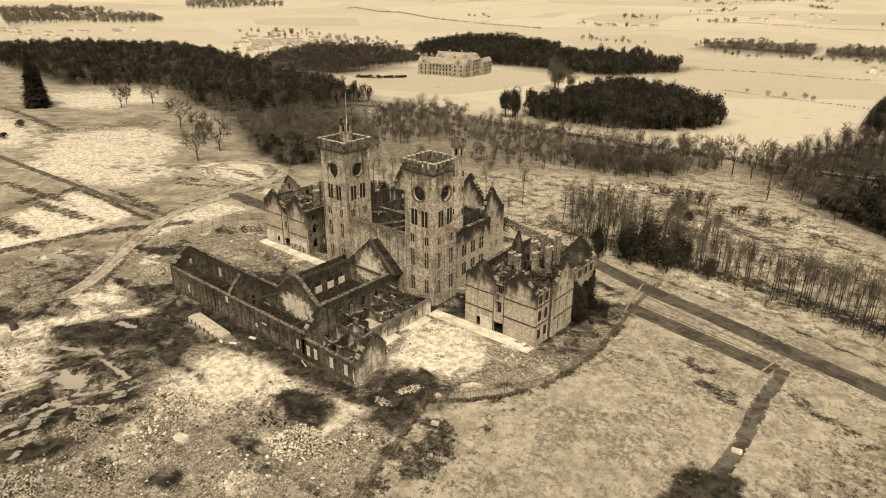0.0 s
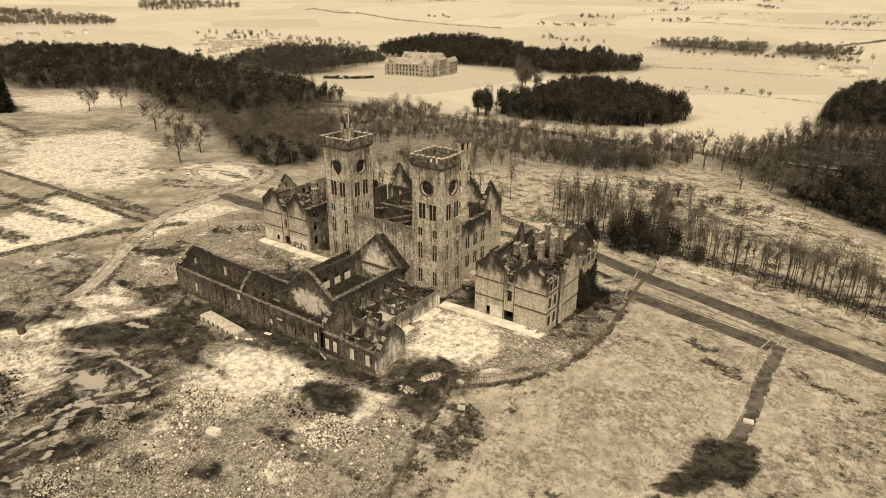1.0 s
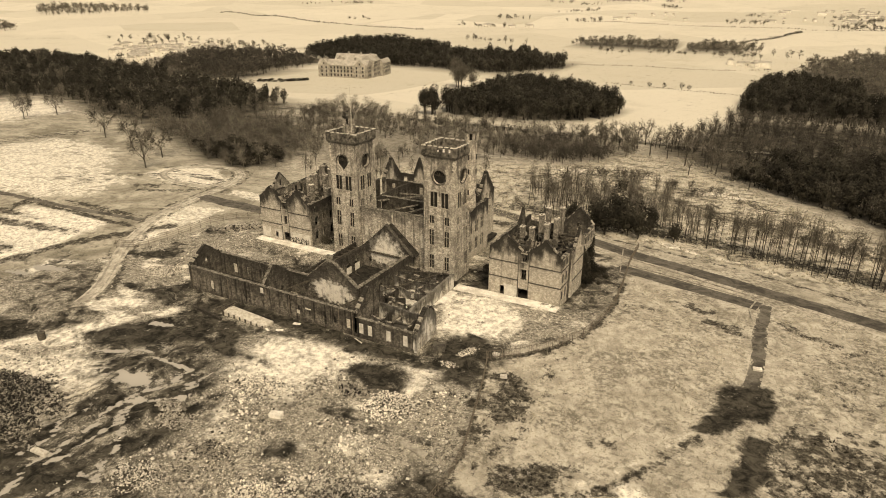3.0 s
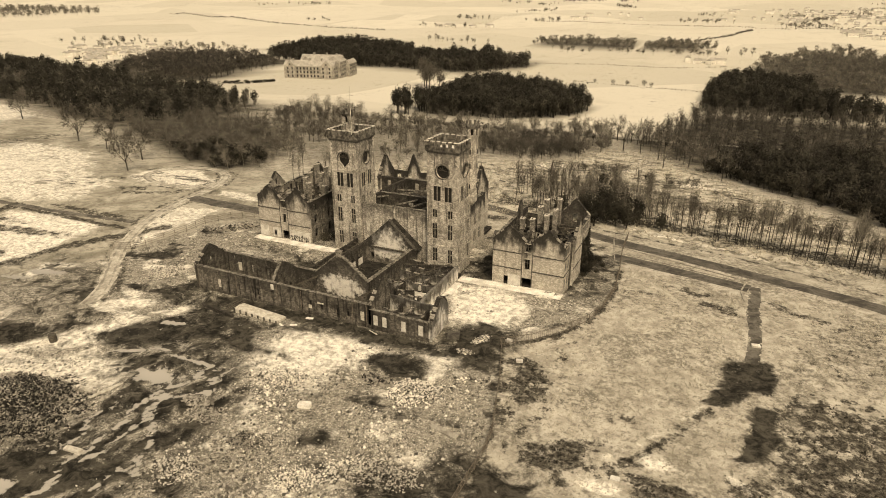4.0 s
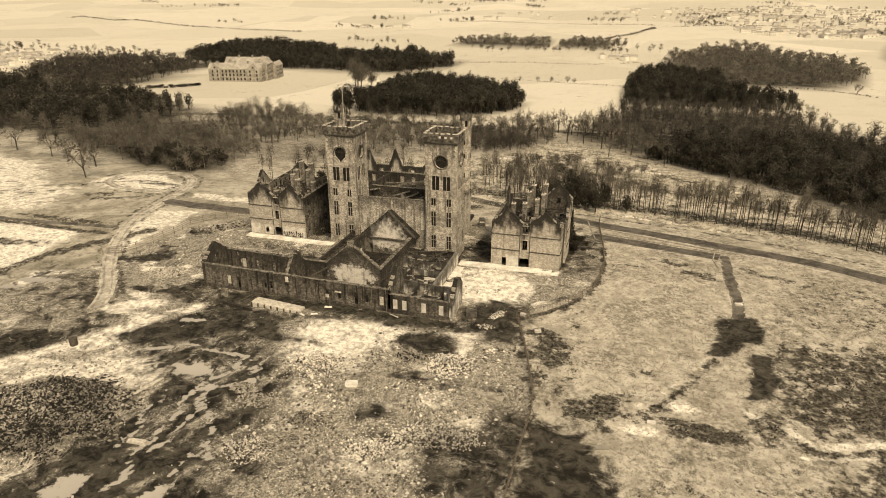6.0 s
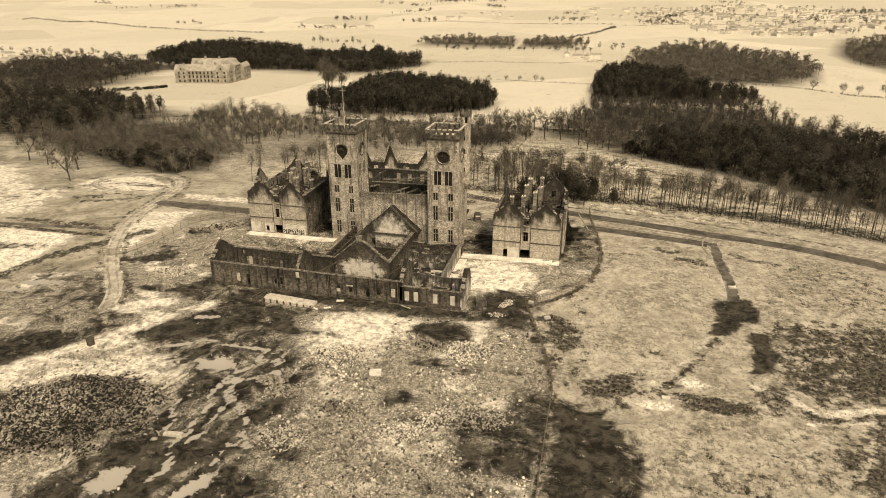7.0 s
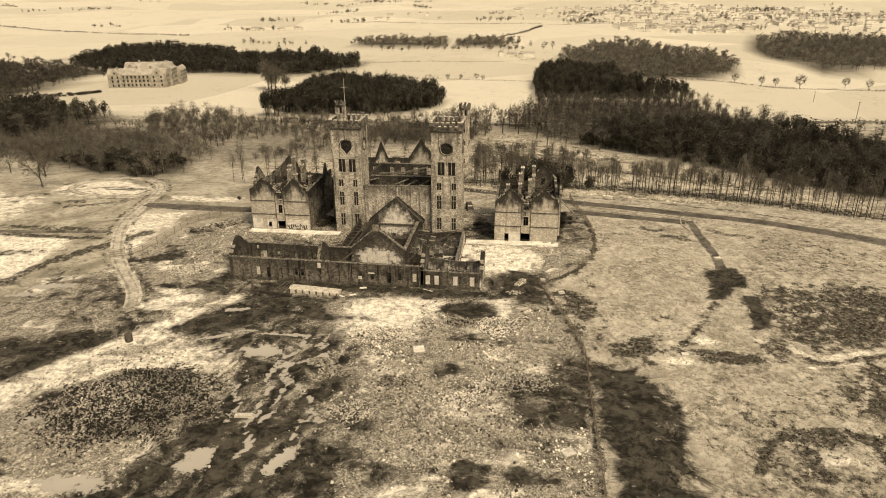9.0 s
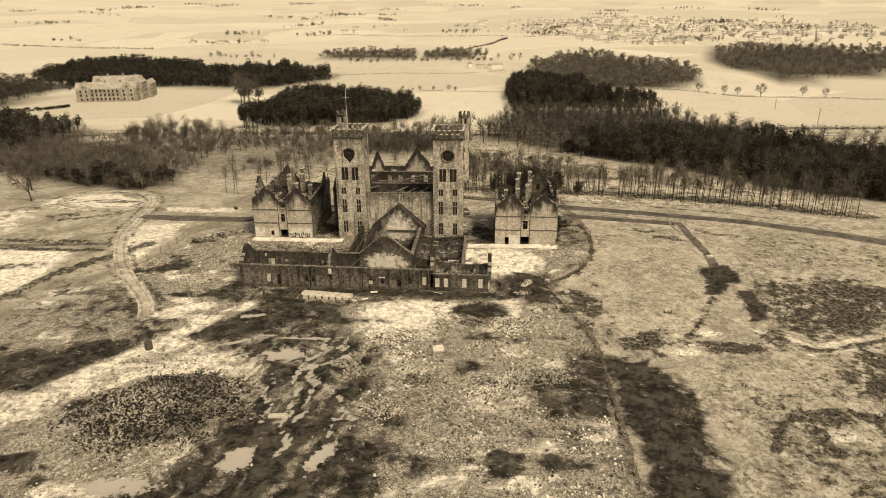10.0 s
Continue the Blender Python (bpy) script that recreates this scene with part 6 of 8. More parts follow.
for k in range(9):
    y = 78.5 + k * 2.3
    m.beam((-111.5, y, 3.9), (-108.3, y + 0.4, 3.9), 0.14, 0.18)
m.beam((-109.9, 78, 4.1), (-109.4, 97, 4.2), 0.3, 0.12)
part("joist", m, TIMBER, low, "charred corridor joists")
for x0, x1, y, top_, mat_ in ((-94.6, -82.0, 95.6, 2.9, STONE_DARK), (-94.5, -82.5, 90.4, 2.4, STONE_PLASTER), (-90.6, -82.5, 86.0, 2.0, STONE_PLASTER), (-94.5, -86, 81.2, 2.2, STONE_DARK), (-88.5, -82.4, 79.8, 2.0, STONE_PLASTER), (-88.6, -79.6, 71.6, 2.1, STONE_PLASTER), (-94.5, -90.9, 84.4, 2.3, STONE_PLASTER), (-94.5, -82.5, 93.0, 2.6, STONE_PLASTER), (-86.4, -82.5, 88.2, 1.6, STONE_PLASTER), (-82.9, -79.7, 72.9, 1.7, STONE_PLASTER)):
    coping(low, "x", y, 0.4, [(x0, top_ - 0.1), ((x0 + x1) / 2, top_ - 0.6), (x1, top_ - 0.1)], COPING, 0.8, 0.03, 0.14, 0.35, int(y * 3), "pale broken wall head")
    wall("partition", low, mat_, "x", y, 0.4, x0, x1, zl, [(x0, top_), ((x0 + x1) / 2, top_ - 0.5), (x1, top_)], [rect(x0 + 3, x0 + 4, -0.6, 1.4)], 0.3, 0.7)
for x, y0, y1, top_, mat_ in ((-90.8, 81.6, 95.6, 2.2, STONE_DARK), (-86.5, 86.4, 95.6, 2.1, STONE_PLASTER), (-86.0, 68.0, 75.4, 2.0, STONE_DARK), (-79.6, 68.0, 75.4, 1.9, STONE_DARK), (-83.4, 71.9, 75.3, 1.6, STONE_PLASTER), (-88.6, 76.2, 81.0, 2.1, STONE_PLASTER), (-84.4, 90.8, 95.4, 2.2, STONE_DARK)):
    coping(low, "y", x, 0.4, [(y0, top_ - 0.1), ((y0 + y1) / 2, top_ - 0.4), (y1, top_ - 0.1)], COPING, 0.8, 0.03, 0.14, 0.35, int(y0 * 5), "pale broken wall head")
    wall("partition", low, mat_, "y", x, 0.4, y0, y1, zl, [(y0, top_), ((y0 + y1) / 2, top_ - 0.3), (y1, top_)], [rect(y0 + 1.2, y0 + 2.2, -0.6, 1.4)], 0.3, 0.7)
wall("wall", low, PLASTER, "y", -82.4, 0.6, 75.9, 96.2, zl, [(75.9, 2.2), (79, 2.9), (88, 2.9), (96.2, 3.2)], [rect(u, u + 1.1, 0.4, 2.0) for u in (78.4, 81.6, 91)], 0.15, 0.8, "pale rendered yard wall")
m = Mesh()
for a, b in (((-94.6, 92.0, 3.0), (-83.0, 95.2, 3.4)), ((-92, 81.5, 2.6), (-83.4, 96, 3.6)), ((-88, 96, 3.2), (-85.6, 91, 2.6)), ((-90, 90.6, 2.6), (-84, 91.5, 3.0))):
    m = Mesh()
    m.beam(a, b, 0.13, 0.15)
    part("beam", m, TIMBER, low, "bare charred roof beam")
for fx0, fx1, fy0, fy1, fz in ((-135.5, -114.7, S + 0.66, N - 0.01, -0.35), (-114.0, -89.5, S + 0.66, 75.88, -0.352), (-107.7, -95.3, 76.6, 96.98, -0.30), (-94.4, -82.5, 75.95, 96.0, -0.351), (-88.7, -75.7, S + 0.66, 75.35, -0.353), (-111.2, -108.5, 77.3, 98.8, -0.349)):
    m = Mesh()
    m.box(fx0, fx1, fy0, fy1, -1.2, fz)
    part("floor", m, CHAR, low, "charred floor under fallen roof debris")
for fx0, fx1, fy0, fy1 in ((-90.3, -83.0, 82.0, 85.8), (-90.2, -86.7, 86.6, 90.2), (-82.9, -80.2, 73.5, 75.2), (-85.8, -83.1, 76.4, 79.6), (-93.9, -91.2, 90.9, 92.8)):
    m = Mesh()
    m.box(fx0, fx1, fy0, fy1, -0.349, -0.22)
    part("tiled_floor", m, LEAD, low, "pale tiled kitchen floor under dust")
rnd = random.Random(5)
m = Mesh()
for _ in range(150):
    bx = rnd.choice(((-135, -115, 68.5, 76), (-113.5, -90, 68.5, 75.5), (-94, -83, 76.5, 95), (-88, -76.5, 68.5, 75), (-107, -96, 78, 96)))
    px, py, a, l = rnd.uniform(bx[0], bx[1]), rnd.uniform(bx[2], bx[3]), rnd.uniform(0, 3.14), rnd.uniform(0.8, 2.6)
    qx, qy = min(max(px + l * math.cos(a), bx[0]), bx[1]), min(max(py + l * math.sin(a), bx[2]), bx[3])
    m.beam((px, py, rnd.uniform(-0.3, 0.3)), (qx, qy, rnd.uniform(-0.3, 0.5)), 0.14, 0.16)
tagged(part("charred_timber", m, TIMBER, low, "charred fallen rafters"), kind="stuff")
m = Mesh()
for y in (70.2, 73.0):
    for x in (-110, -94.5):
        m.beam((x, S + 0.5, 3.9), (x + 2.4, 75.9, 3.8 if y < 72 else 4.1), 0.12, 0.16)
part("joist", m, TIMBER, low, "remaining ceiling joists")


# ---- paving at the foot of the walls ----
def slab_strip(name, x0, x1, y0, y1, label, n=12, seed=1):
    rnd = random.Random(seed)
    strip = thing(name, label, "pavement", kind="structure")
    for k in range(n):
        a, b = x0 + (x1 - x0) * k / n, x0 + (x1 - x0) * (k + 0.985) / n
        m = Mesh()
        z = max(height_at(a, y0), height_at(b, y1), height_at(a, y1), height_at(b, y0)) + 0.08 + rnd.uniform(0, 0.03)
        m.box(a, b, y0 + rnd.uniform(-0.15, 0.15), y1, z - 0.9, z)
        part("paving_slab", m, CONCRETE, strip)
    return strip


slab_strip("pavement_east", -81.4, -56.4, 95.0, 97.85, "bright concrete apron along the pavilion front", 14, 2)
slab_strip("pavement_west", -143.8, -117.4, 96.8, 99.3, "bright concrete apron along the pavilion front", 15, 3)
slab_strip("pavement_yard", -81.6, -79.6, 78.0, 94.0, "pale concrete slab beside the yard wall", 1, 4)


# ---- things on the site ----
def stones(name, cx, cy, rx, ry, turn, count, size, material, label, seed, rise=0.5, sliver=1.5):
    """A heap of broken stone: many small angular blocks, joined, thinning out to a ragged edge."""
    rnd = np.random.RandomState(seed)
    c, s = math.cos(radians(turn)), math.sin(radians(turn))
    cube = np.array([(-1, -1, -1), (1, -1, -1), (1, 1, -1), (-1, 1, -1), (-0.8, -0.8, 1), (0.8, -0.8, 1), (0.8, 0.8, 1), (-0.8, 0.8, 1)], float) * 0.5
    quad = np.array([(3, 2, 1, 0), (4, 5, 6, 7), (0, 1, 5, 4), (1, 2, 6, 5), (2, 3, 7, 6), (3, 0, 4, 7)])
    R, A = 1.25 * rnd.rand(3 * count) ** 0.5, rnd.rand(3 * count) * 6.283
    X, Y = R * np.cos(A), R * np.sin(A)
    edge = R + 0.75 * (fractal(X * 3 + seed * 7.7, Y * 3, 1.0, 3, seed) - 0.5) + 0.12 * rnd.randn(R.size)
    keep = np.flatnonzero((edge < 0.92) & (fractal(X * 5 + seed, Y * 5, 1.0, 3, seed + 9) + 0.35 * rnd.rand(R.size) > 0.50))[:count]
    verts, faces = [], []
    for k, i in enumerate(keep):
        u, v = X[i] * rx, Y[i] * ry
        x, y = cx + u * c - v * s, cy + u * s + v * c
        z = height_at(x, y) + rise * max(0.0, 1 - R[i]) * (0.4 + rnd.rand())
        dims = size * (0.4 + 1.3 * rnd.rand(3) ** 2) * (sliver, 0.9, 0.55)
        turn_ = np.array(Euler(rnd.rand(3) * (0.9, 0.9, 6.3)).to_matrix())
        verts.append((cube * dims * (0.8 + 0.4 * rnd.rand(8, 1))) @ turn_.T + (x, y, z + 0.15 * size))
        faces.append(quad + 8 * k)
    ob = new(name, quick_mesh(name, np.concatenate(verts), np.concatenate(faces), material))
    return tagged(ob, label, "rubble", kind="stuff")


stones("rubble_heap", *BIG_HEAP[:2], 14, 11.0, 12, 11000, 0.27, SLATE_CHIP, "broad dark heap of slate and broken masonry on the mud", 1, 0.7, 2.6)
stones("rubble_heap", -137, 18, 9, 7, 12, 500, 0.26, RUBBLE, "pale broken stones strewn over the dark heap", 2, 0.7)
stones("stone_pile", -70.5, 50.5, 4.8, 3.9, 20, 2200, 0.24, RUBBLE_PALE, "pile of tumbled pale building stones on the ground", 3, 0.8)
stones("stone_pile", -93.5, 43.5, 6, 4.2, 20, 1100, 0.20, RUBBLE_PALE, "scatter of pale broken stones on bare soil", 4, 0.3)
stones("stone_pile", -67, 30, 7.5, 3.4, 12, 1700, 0.22, RUBBLE_PALE, "low spread of pale rubble in rough grass", 5, 0.35)
stones("stone_pile", -94, 18.5, 4.0, 3.0, 30, 900, 0.24, RUBBLE_PALE, "pile of pale rubble beside a rutted track", 6, 0.5)
stones("stone_pile", -149.5, 70, 5.4, 3.6, 30, 900, 0.28, RUBBLE, "heap of rubble near the dirt track", 7, 0.5)
stones("stone_pile", -78.5, 51.5, 2.8, 1.8, 0, 260, 0.38, RUBBLE_DARK, "dark heap of debris on the ground", 8, 0.5)
stones("stone_pile", -103, 33, 2.6, 1.6, 10, 160, 0.46, RUBBLE, "small pile of pale rubble", 9, 0.4)
stones("stone_pile", -81, 19, 4, 2.5, 0, 240, 0.42, RUBBLE, "loose pale rubble in rough grass", 10, 0.3)
stones("stone_pile", -154, 100, 6, 2.2, 40, 320, 0.5, RUBBLE_DARK, "dark debris bank beside the fence", 11, 0.7)
def strewn(name, poly, count, size, label, seed, clump=0.5, material=None):
    """Loose stones that lie in drifts."""
    rnd = np.random.RandomState(seed)
    xs, ys = [p[0] for p in poly], [p[1] for p in poly]
    X, Y = rnd.uniform(min(xs), max(xs), count * 6), rnd.uniform(min(ys), max(ys), count * 6)
    ok = inside(X, Y, poly) & (fractal(X, Y, 7, 3, seed) + 0.25 * rnd.rand(X.size) > clump + 0.12) & (cover_at(X, Y, np.maximum(dark, water)) < 0.25 + 0.5 * rnd.rand(X.size))
    X, Y = X[ok][:count], Y[ok][:count]
    cube = np.array([(-1, -1, -1), (1, -1, -1), (1, 1, -1), (-1, 1, -1), (-0.7, -0.8, 1), (0.8, -0.7, 1), (0.7, 0.8, 1), (-0.8, 0.7, 1)], float) * 0.5
    quad = np.array([(3, 2, 1, 0), (4, 5, 6, 7), (0, 1, 5, 4), (1, 2, 6, 5), (2, 3, 7, 6), (3, 0, 4, 7)])
    verts, faces = [], []
    for k, (x, y) in enumerate(zip(X, Y)):
        dims = size * (0.45 + 2.2 * rnd.rand() ** 5) * (0.6 + 0.8 * rnd.rand(3))
        turn_ = np.array(Euler(rnd.rand(3) * (0.8, 0.8, 6.3)).to_matrix())
        verts.append((cube * dims) @ turn_.T + (x, y, height_at(x, y) + 0.1 * size))
        faces.append(quad + 8 * k)
    return tagged(new(name, quick_mesh(name, np.concatenate(verts), np.concatenate(faces), material or RUBBLE)), label, "rubble", kind="stuff")


strewn("loose_stones", [(-104, -20), (-55, -20), (-54.5, 40), (-60, 62), (-90, 62), (-104, 48)], 9000, 0.17, "loose pale stones in drifts over the cleared site", 13, 0.5, RUBBLE_PALE)
strewn("loose_stones", [(-170, 0), (-104, -18), (-104, 48), (-150, 62), (-165, 50)], 1200, 0.14, "loose pale stones scattered over the mud", 14, 0.52)
strewn("loose_stones", [(-158, -10), (-124, -10), (-118, 10), (-119, 28), (-140, 36), (-152, 28)], 3000, 0.15, "dark and pale chips round the rubble heap", 19, 0.38)
strewn("loose_stones", [(-80, 74), (-58, 74), (-48, 90), (-50, 96), (-78, 96)], 300, 0.2, "loose rubble on the yard floor", 16)
strewn("loose_stones", [(-160, 72), (-138, 68), (-138, 80), (-112, 80), (-113, 95), (-150, 97), (-160, 90)], 450, 0.22, "loose rubble behind the long range", 17)


def laid_slab(name, x, y, sx, sy, sz, turn, material, label, category, tilt=0.0):
    m = Mesh()
    m.solid([(-sx / 2, -sy / 2, 0), (sx / 2, -sy / 2, 0), (sx / 2 * 0.94, sy / 2, 0), (-sx / 2, sy / 2 * 0.9, 0), (-sx / 2 * 0.97, -sy / 2 * 0.97, sz), (sx / 2 * 0.97, -sy / 2, sz), (sx / 2 * 0.92, sy / 2 * 0.97, sz), (-sx / 2, sy / 2 * 0.88, sz)])
    ob = new(name, m.make(name, material))
    ob.matrix_world = pose(x, y, height_at(x, y) - 0.04, tilt, 0, turn)
    return tagged(ob, label, category)


laid_slab("concrete_block", -85.5, 39.4, 2.2, 1.3, 0.7, 15, CONCRETE, "pale lump of concrete lying on bare soil", "concrete block")
laid_slab("concrete_slab", -61, 43, 5.2, 1.2, 0.25, -12, KERB, "long pale concrete slab lying in the grass", "concrete slab")
stones("stone_pile", -76, 24.5, 4.2, 2.6, 25, 800, 0.22, RUBBLE_PALE, "drift of pale rubble at the edge of a dark hollow", 41, 0.3)
stones("stone_pile", -99.5, 30.5, 3.4, 2.2, 10, 420, 0.24, RUBBLE, "small heap of grey rubble in the mud", 42, 0.4)
stones("stone_pile", -88, 28, 3.0, 2.4, 0, 500, 0.2, RUBBLE_DARK, "low dark drift of slate chips", 43, 0.2)
stones("stone_pile", -80, 9, 4.5, 3.0, 15, 700, 0.22, RUBBLE, "low spread of grey rubble in rough grass", 44, 0.2)
laid_slab("concrete_slab", -120.3, 27.5, 0.6, 8.0, 0.25, -16, BOARD, "long pale concrete edge beside the rubble heap", "concrete slab")
laid_slab("concrete_slab", -124.6, 28.0, 4.2, 2.6, 0.12, 8, BOARD, "broken pale concrete slab beside the rubble heap", "concrete slab")
laid_slab("concrete_slab", -111, 15, 3.2, 1.0, 0.4, 5, BOARD, "broken pale slab at a puddle", "concrete slab")
laid_slab("rubbish_sheet", -58, 12, 2.0, 1.6, 0.25, 30, LEAD, "crumpled pale sheet on the grass", "rubbish")
laid_slab("kerb_block", -16.2, 91.6, 1.6, 1.0, 0.45, 10, CONCRETE, "pale stone block at the path's end", "stone block")
laid_slab("manhole", -71.5, 70.5, 2.4, 1.9, 1.1, 15, STRING, "dark open brick pit in the ground", "pit")
laid_slab("skip_lid", -104.5, 61.8, 1.5, 0.7, 0.12, 30, CONCRETE, "white plank on the ground beside the wall", "plank")
laid_slab("plank", -106.8, 60.6, 1.4, 0.5, 0.10, -25, CONCRETE, "white plank on the ground", "plank")
laid_slab("plank", -102.9, 65.4, 1.7, 0.7, 0.14, 12, CONCRETE, "white plank on the ground at the wall", "plank")
laid_slab("plank", -87.6, 65.9, 2.6, 0.25, 0.12, -20, BOARD, "pale timber on the ground at the wall", "plank")
laid_slab("rubbish_sheet", -34, 43.8, 1.4, 1.0, 0.2, 0, LEAD, "small pale sheet at a puddle", "rubbish")
laid_slab("rubbish_sheet", -41.3, 35, 2.0, 1.0, 0.2, 20, RUBBLE, "scrap lying in dark heather", "rubbish")
drum = Mesh()
drum.ring(0, 0, 0, 1.5, 0.75, 0.75, 14)
drum.ring(0, 0, 1.5, 1.62, 0.8, 0.8, 14)
ob = tagged(new("tank", drum.make("tank", TIMBER)), "dark round tank standing on the mud", "tank")
ob.location = (-144.3, 36.2, height_at(-144.3, 36.2) - 0.1)

laid_slab("rubbish_sheet", -56.7, 67.8, 1.3, 0.8, 0.5, 20, LEAD, "white plastic tub in dark weeds", "rubbish")
laid_slab("rubbish_sheet", -60.9, 73.7, 1.2, 0.9, 0.5, -15, LEAD, "white sack at the fence corner", "rubbish")
stones("stone_pile", -66.0, 72.0, 2.4, 1.0, 65, 260, 0.22, RUBBLE_PALE, "pale rubble between two dark pits", 31, 0.6)
stones("stone_pile", -67.5, 66.6, 1.8, 0.9, 0, 120, 0.24, RUBBLE_PALE, "pale lumps at the edge of a pit", 32, 0.4)


def site_van(x, y, turn):
    """An old boxy van, parked on the hard standing."""
    van = thing("van", "old dark boxy van parked behind the tower", "van")
    body = Mesh()
    for lo, hi in ((((-2.1, -0.95, 0.45), (2.1, 0.95, 1.15))), ((-2.05, -0.92, 1.15), (1.35, 0.92, 2.15))):
        k = 0.12 if hi[2] > 2 else 0.0
        body.solid([(lo[0], lo[1], lo[2]), (hi[0], lo[1], lo[2]), (hi[0], hi[1], lo[2]), (lo[0], hi[1], lo[2]), (lo[0] + k, lo[1] + k, hi[2]), (hi[0] - 3 * k, lo[1] + k, hi[2]), (hi[0] - 3 * k, hi[1] - k, hi[2]), (lo[0] + k, hi[1] - k, hi[2])])
    part("body", body, STRING, van)
    for side in (-1, 1):
        for a, b in ((-1.7, -0.3), (-0.15, 0.85)):
            m = Mesh()
            m.beam((a, side * 0.90, 1.58), (b, side * 0.90, 1.58), 0.06, 0.5)
            part("window", m, GLASS_AND_SHADE, van)
        for wx in (-1.35, 1.35):
            m = Mesh()
            m.ring(0, 0, -0.11, 0.11, 0.36, 0.36, 12)
            m.v = [(wx + px, side * 0.88 + pz, 0.36 + py) for px, py, pz in m.v]
            part("wheel", m, CHAR, van)
    m = Mesh()
    m.beam((1.18, -0.72, 1.65), (1.18, 0.72, 1.65), 0.06, 0.62)
    part("windscreen", m, LEAD, van, "pale windscreen")
    m = Mesh()
    m.beam((2.12, -0.9, 0.6), (2.12, 0.9, 0.6), 0.1, 0.18)
    part("bumper", m, LEAD, van)
    van.matrix_world = pose(x, y, height_at(x, y) - 0.02, 0, 0, turn)


site_van(-83.0, 126.2, -75)

# loading ramp before the range
ramp = thing("loading_ramp", "low concrete loading ramp with retaining walls", "ramp")
rz = -1.25
m = Mesh()
m.solid([(-119.6, 60.9, rz - 0.9), (-107.8, 60.6, rz - 0.9), (-107.6, 63.4, rz - 0.9), (-119.8, 63.9, rz - 0.9), (-119.6, 60.9, rz + 1.35), (-107.8, 60.6, rz + 0.85), (-107.6, 63.4, rz + 0.85), (-119.8, 63.9, rz + 1.35)])
part("deck", m, BOARD, ramp, "pale concrete ramp deck")
for k in range(8):
    f = k / 7
    m = Mesh()
    x, y = -119.3 + 11.3 * f, 60.88 - 0.28 * f
    m.box(x - 0.15, x + 0.15, y - 0.22, y - 0.004, rz - 0.6, rz + 1.5 - 0.5 * f)
    part("post", m, STONE_DARK, ramp)
m = Mesh()
m.beam((-127.6, 60.2, rz + 0.5), (-118.2, 58.9, rz + 0.45), 0.45, 1.3)
m.beam((-127.8, 60.2, rz + 0.4), (-129.5, 63.8, rz + 0.5), 0.45, 1.2)
part("retaining_wall", m, STONE_DARK, ramp, "broken stone retaining wall")
m = Mesh()
for a, b in (((-122.6, 61.2, rz + 0.3), (-119.8, 64.4, rz + 1.9)), ((-121.8, 60.9, rz + 0.3), (-119.0, 64.0, rz + 1.8)), ((-124.0, 61.5, rz + 0.2), (-121.5, 64.8, rz + 1.2))):
    m.beam(a, b, 0.35, 0.2)
part("fallen_beam", m, TIMBER, ramp, "dark beams propped against the ramp")


# ---- fences ----
def fence(name, pts, label, height=1.9, gap=2.6, seed=1, lean=0.0, bar_step=0.42, rails=(0.22, 0.92), material=None):
    rnd = random.Random(seed)
    ob = thing(name, label, "fence")
    pts = resample(pts, gap)
    for k, (x, y) in enumerate(pts):
        z = height_at(x, y)
        m = Mesh()
        m.beam((x, y, z - 0.3), (x + rnd.uniform(-lean, lean), y + rnd.uniform(-lean, lean), z + height), 0.11, 0.11)
        part("post", m, material or STEEL, ob)
        if k + 1 < len(pts):
            bx, by = pts[k + 1]
            bz = height_at(bx, by)
            n = max(1, int(math.hypot(bx - x, by - y) / bar_step))
            for f in rails:
                m = Mesh()
                m.beam((x, y, z + height * f), (bx, by, bz + height * f), 0.06, 0.07)
                part("rail", m, material or STEEL, ob)
            for i in range(1, n):
                f = i / n
                px, py, pz = x + (bx - x) * f, y + (by - y) * f, z + (bz - z) * f
                m = Mesh()
                m.beam((px, py, pz + 0.1), (px, py, pz + height * rnd.uniform(0.94, 1.0)), 0.045, 0.045)
                part("bar", m, material or STEEL, ob)
    return ob


fence("wire_fence", [(-172.5, 74.5), (-168.1, 76.5), (-166.5, 80), (-165.2, 85), (-163.8, 92), (-163.5, 99), (-160, 106), (-152, 112)], "rusty steel posts and wires of a fence along the dirt track", 2.3, 3.0, 1, 0.12, 9.0, (0.25, 0.5, 0.75, 0.97))
fence("security_fence", [(-62, 71.5), (-57, 75.5), (-52.2, 81.2), (-48.3, 88), (-46.8, 95.3), (-46.2, 105), (-47.5, 118), (-49.7, 134), (-50.5, 147)], "leaning steel security fence on the field's edge", 1.9, 2.6, 2, 0.15)
fence("security_fence", [(-61.5, 71.0), (-58.5, 62), (-56.5, 55), (-54, 46), (-53.3, 40), (-53.4, 28), (-53.3, 12), (-53.4, -2), (-54, -20), (-55, -38)], "steel security fence dividing rubble ground from grass", 1.7, 2.6, 3, 0.1)


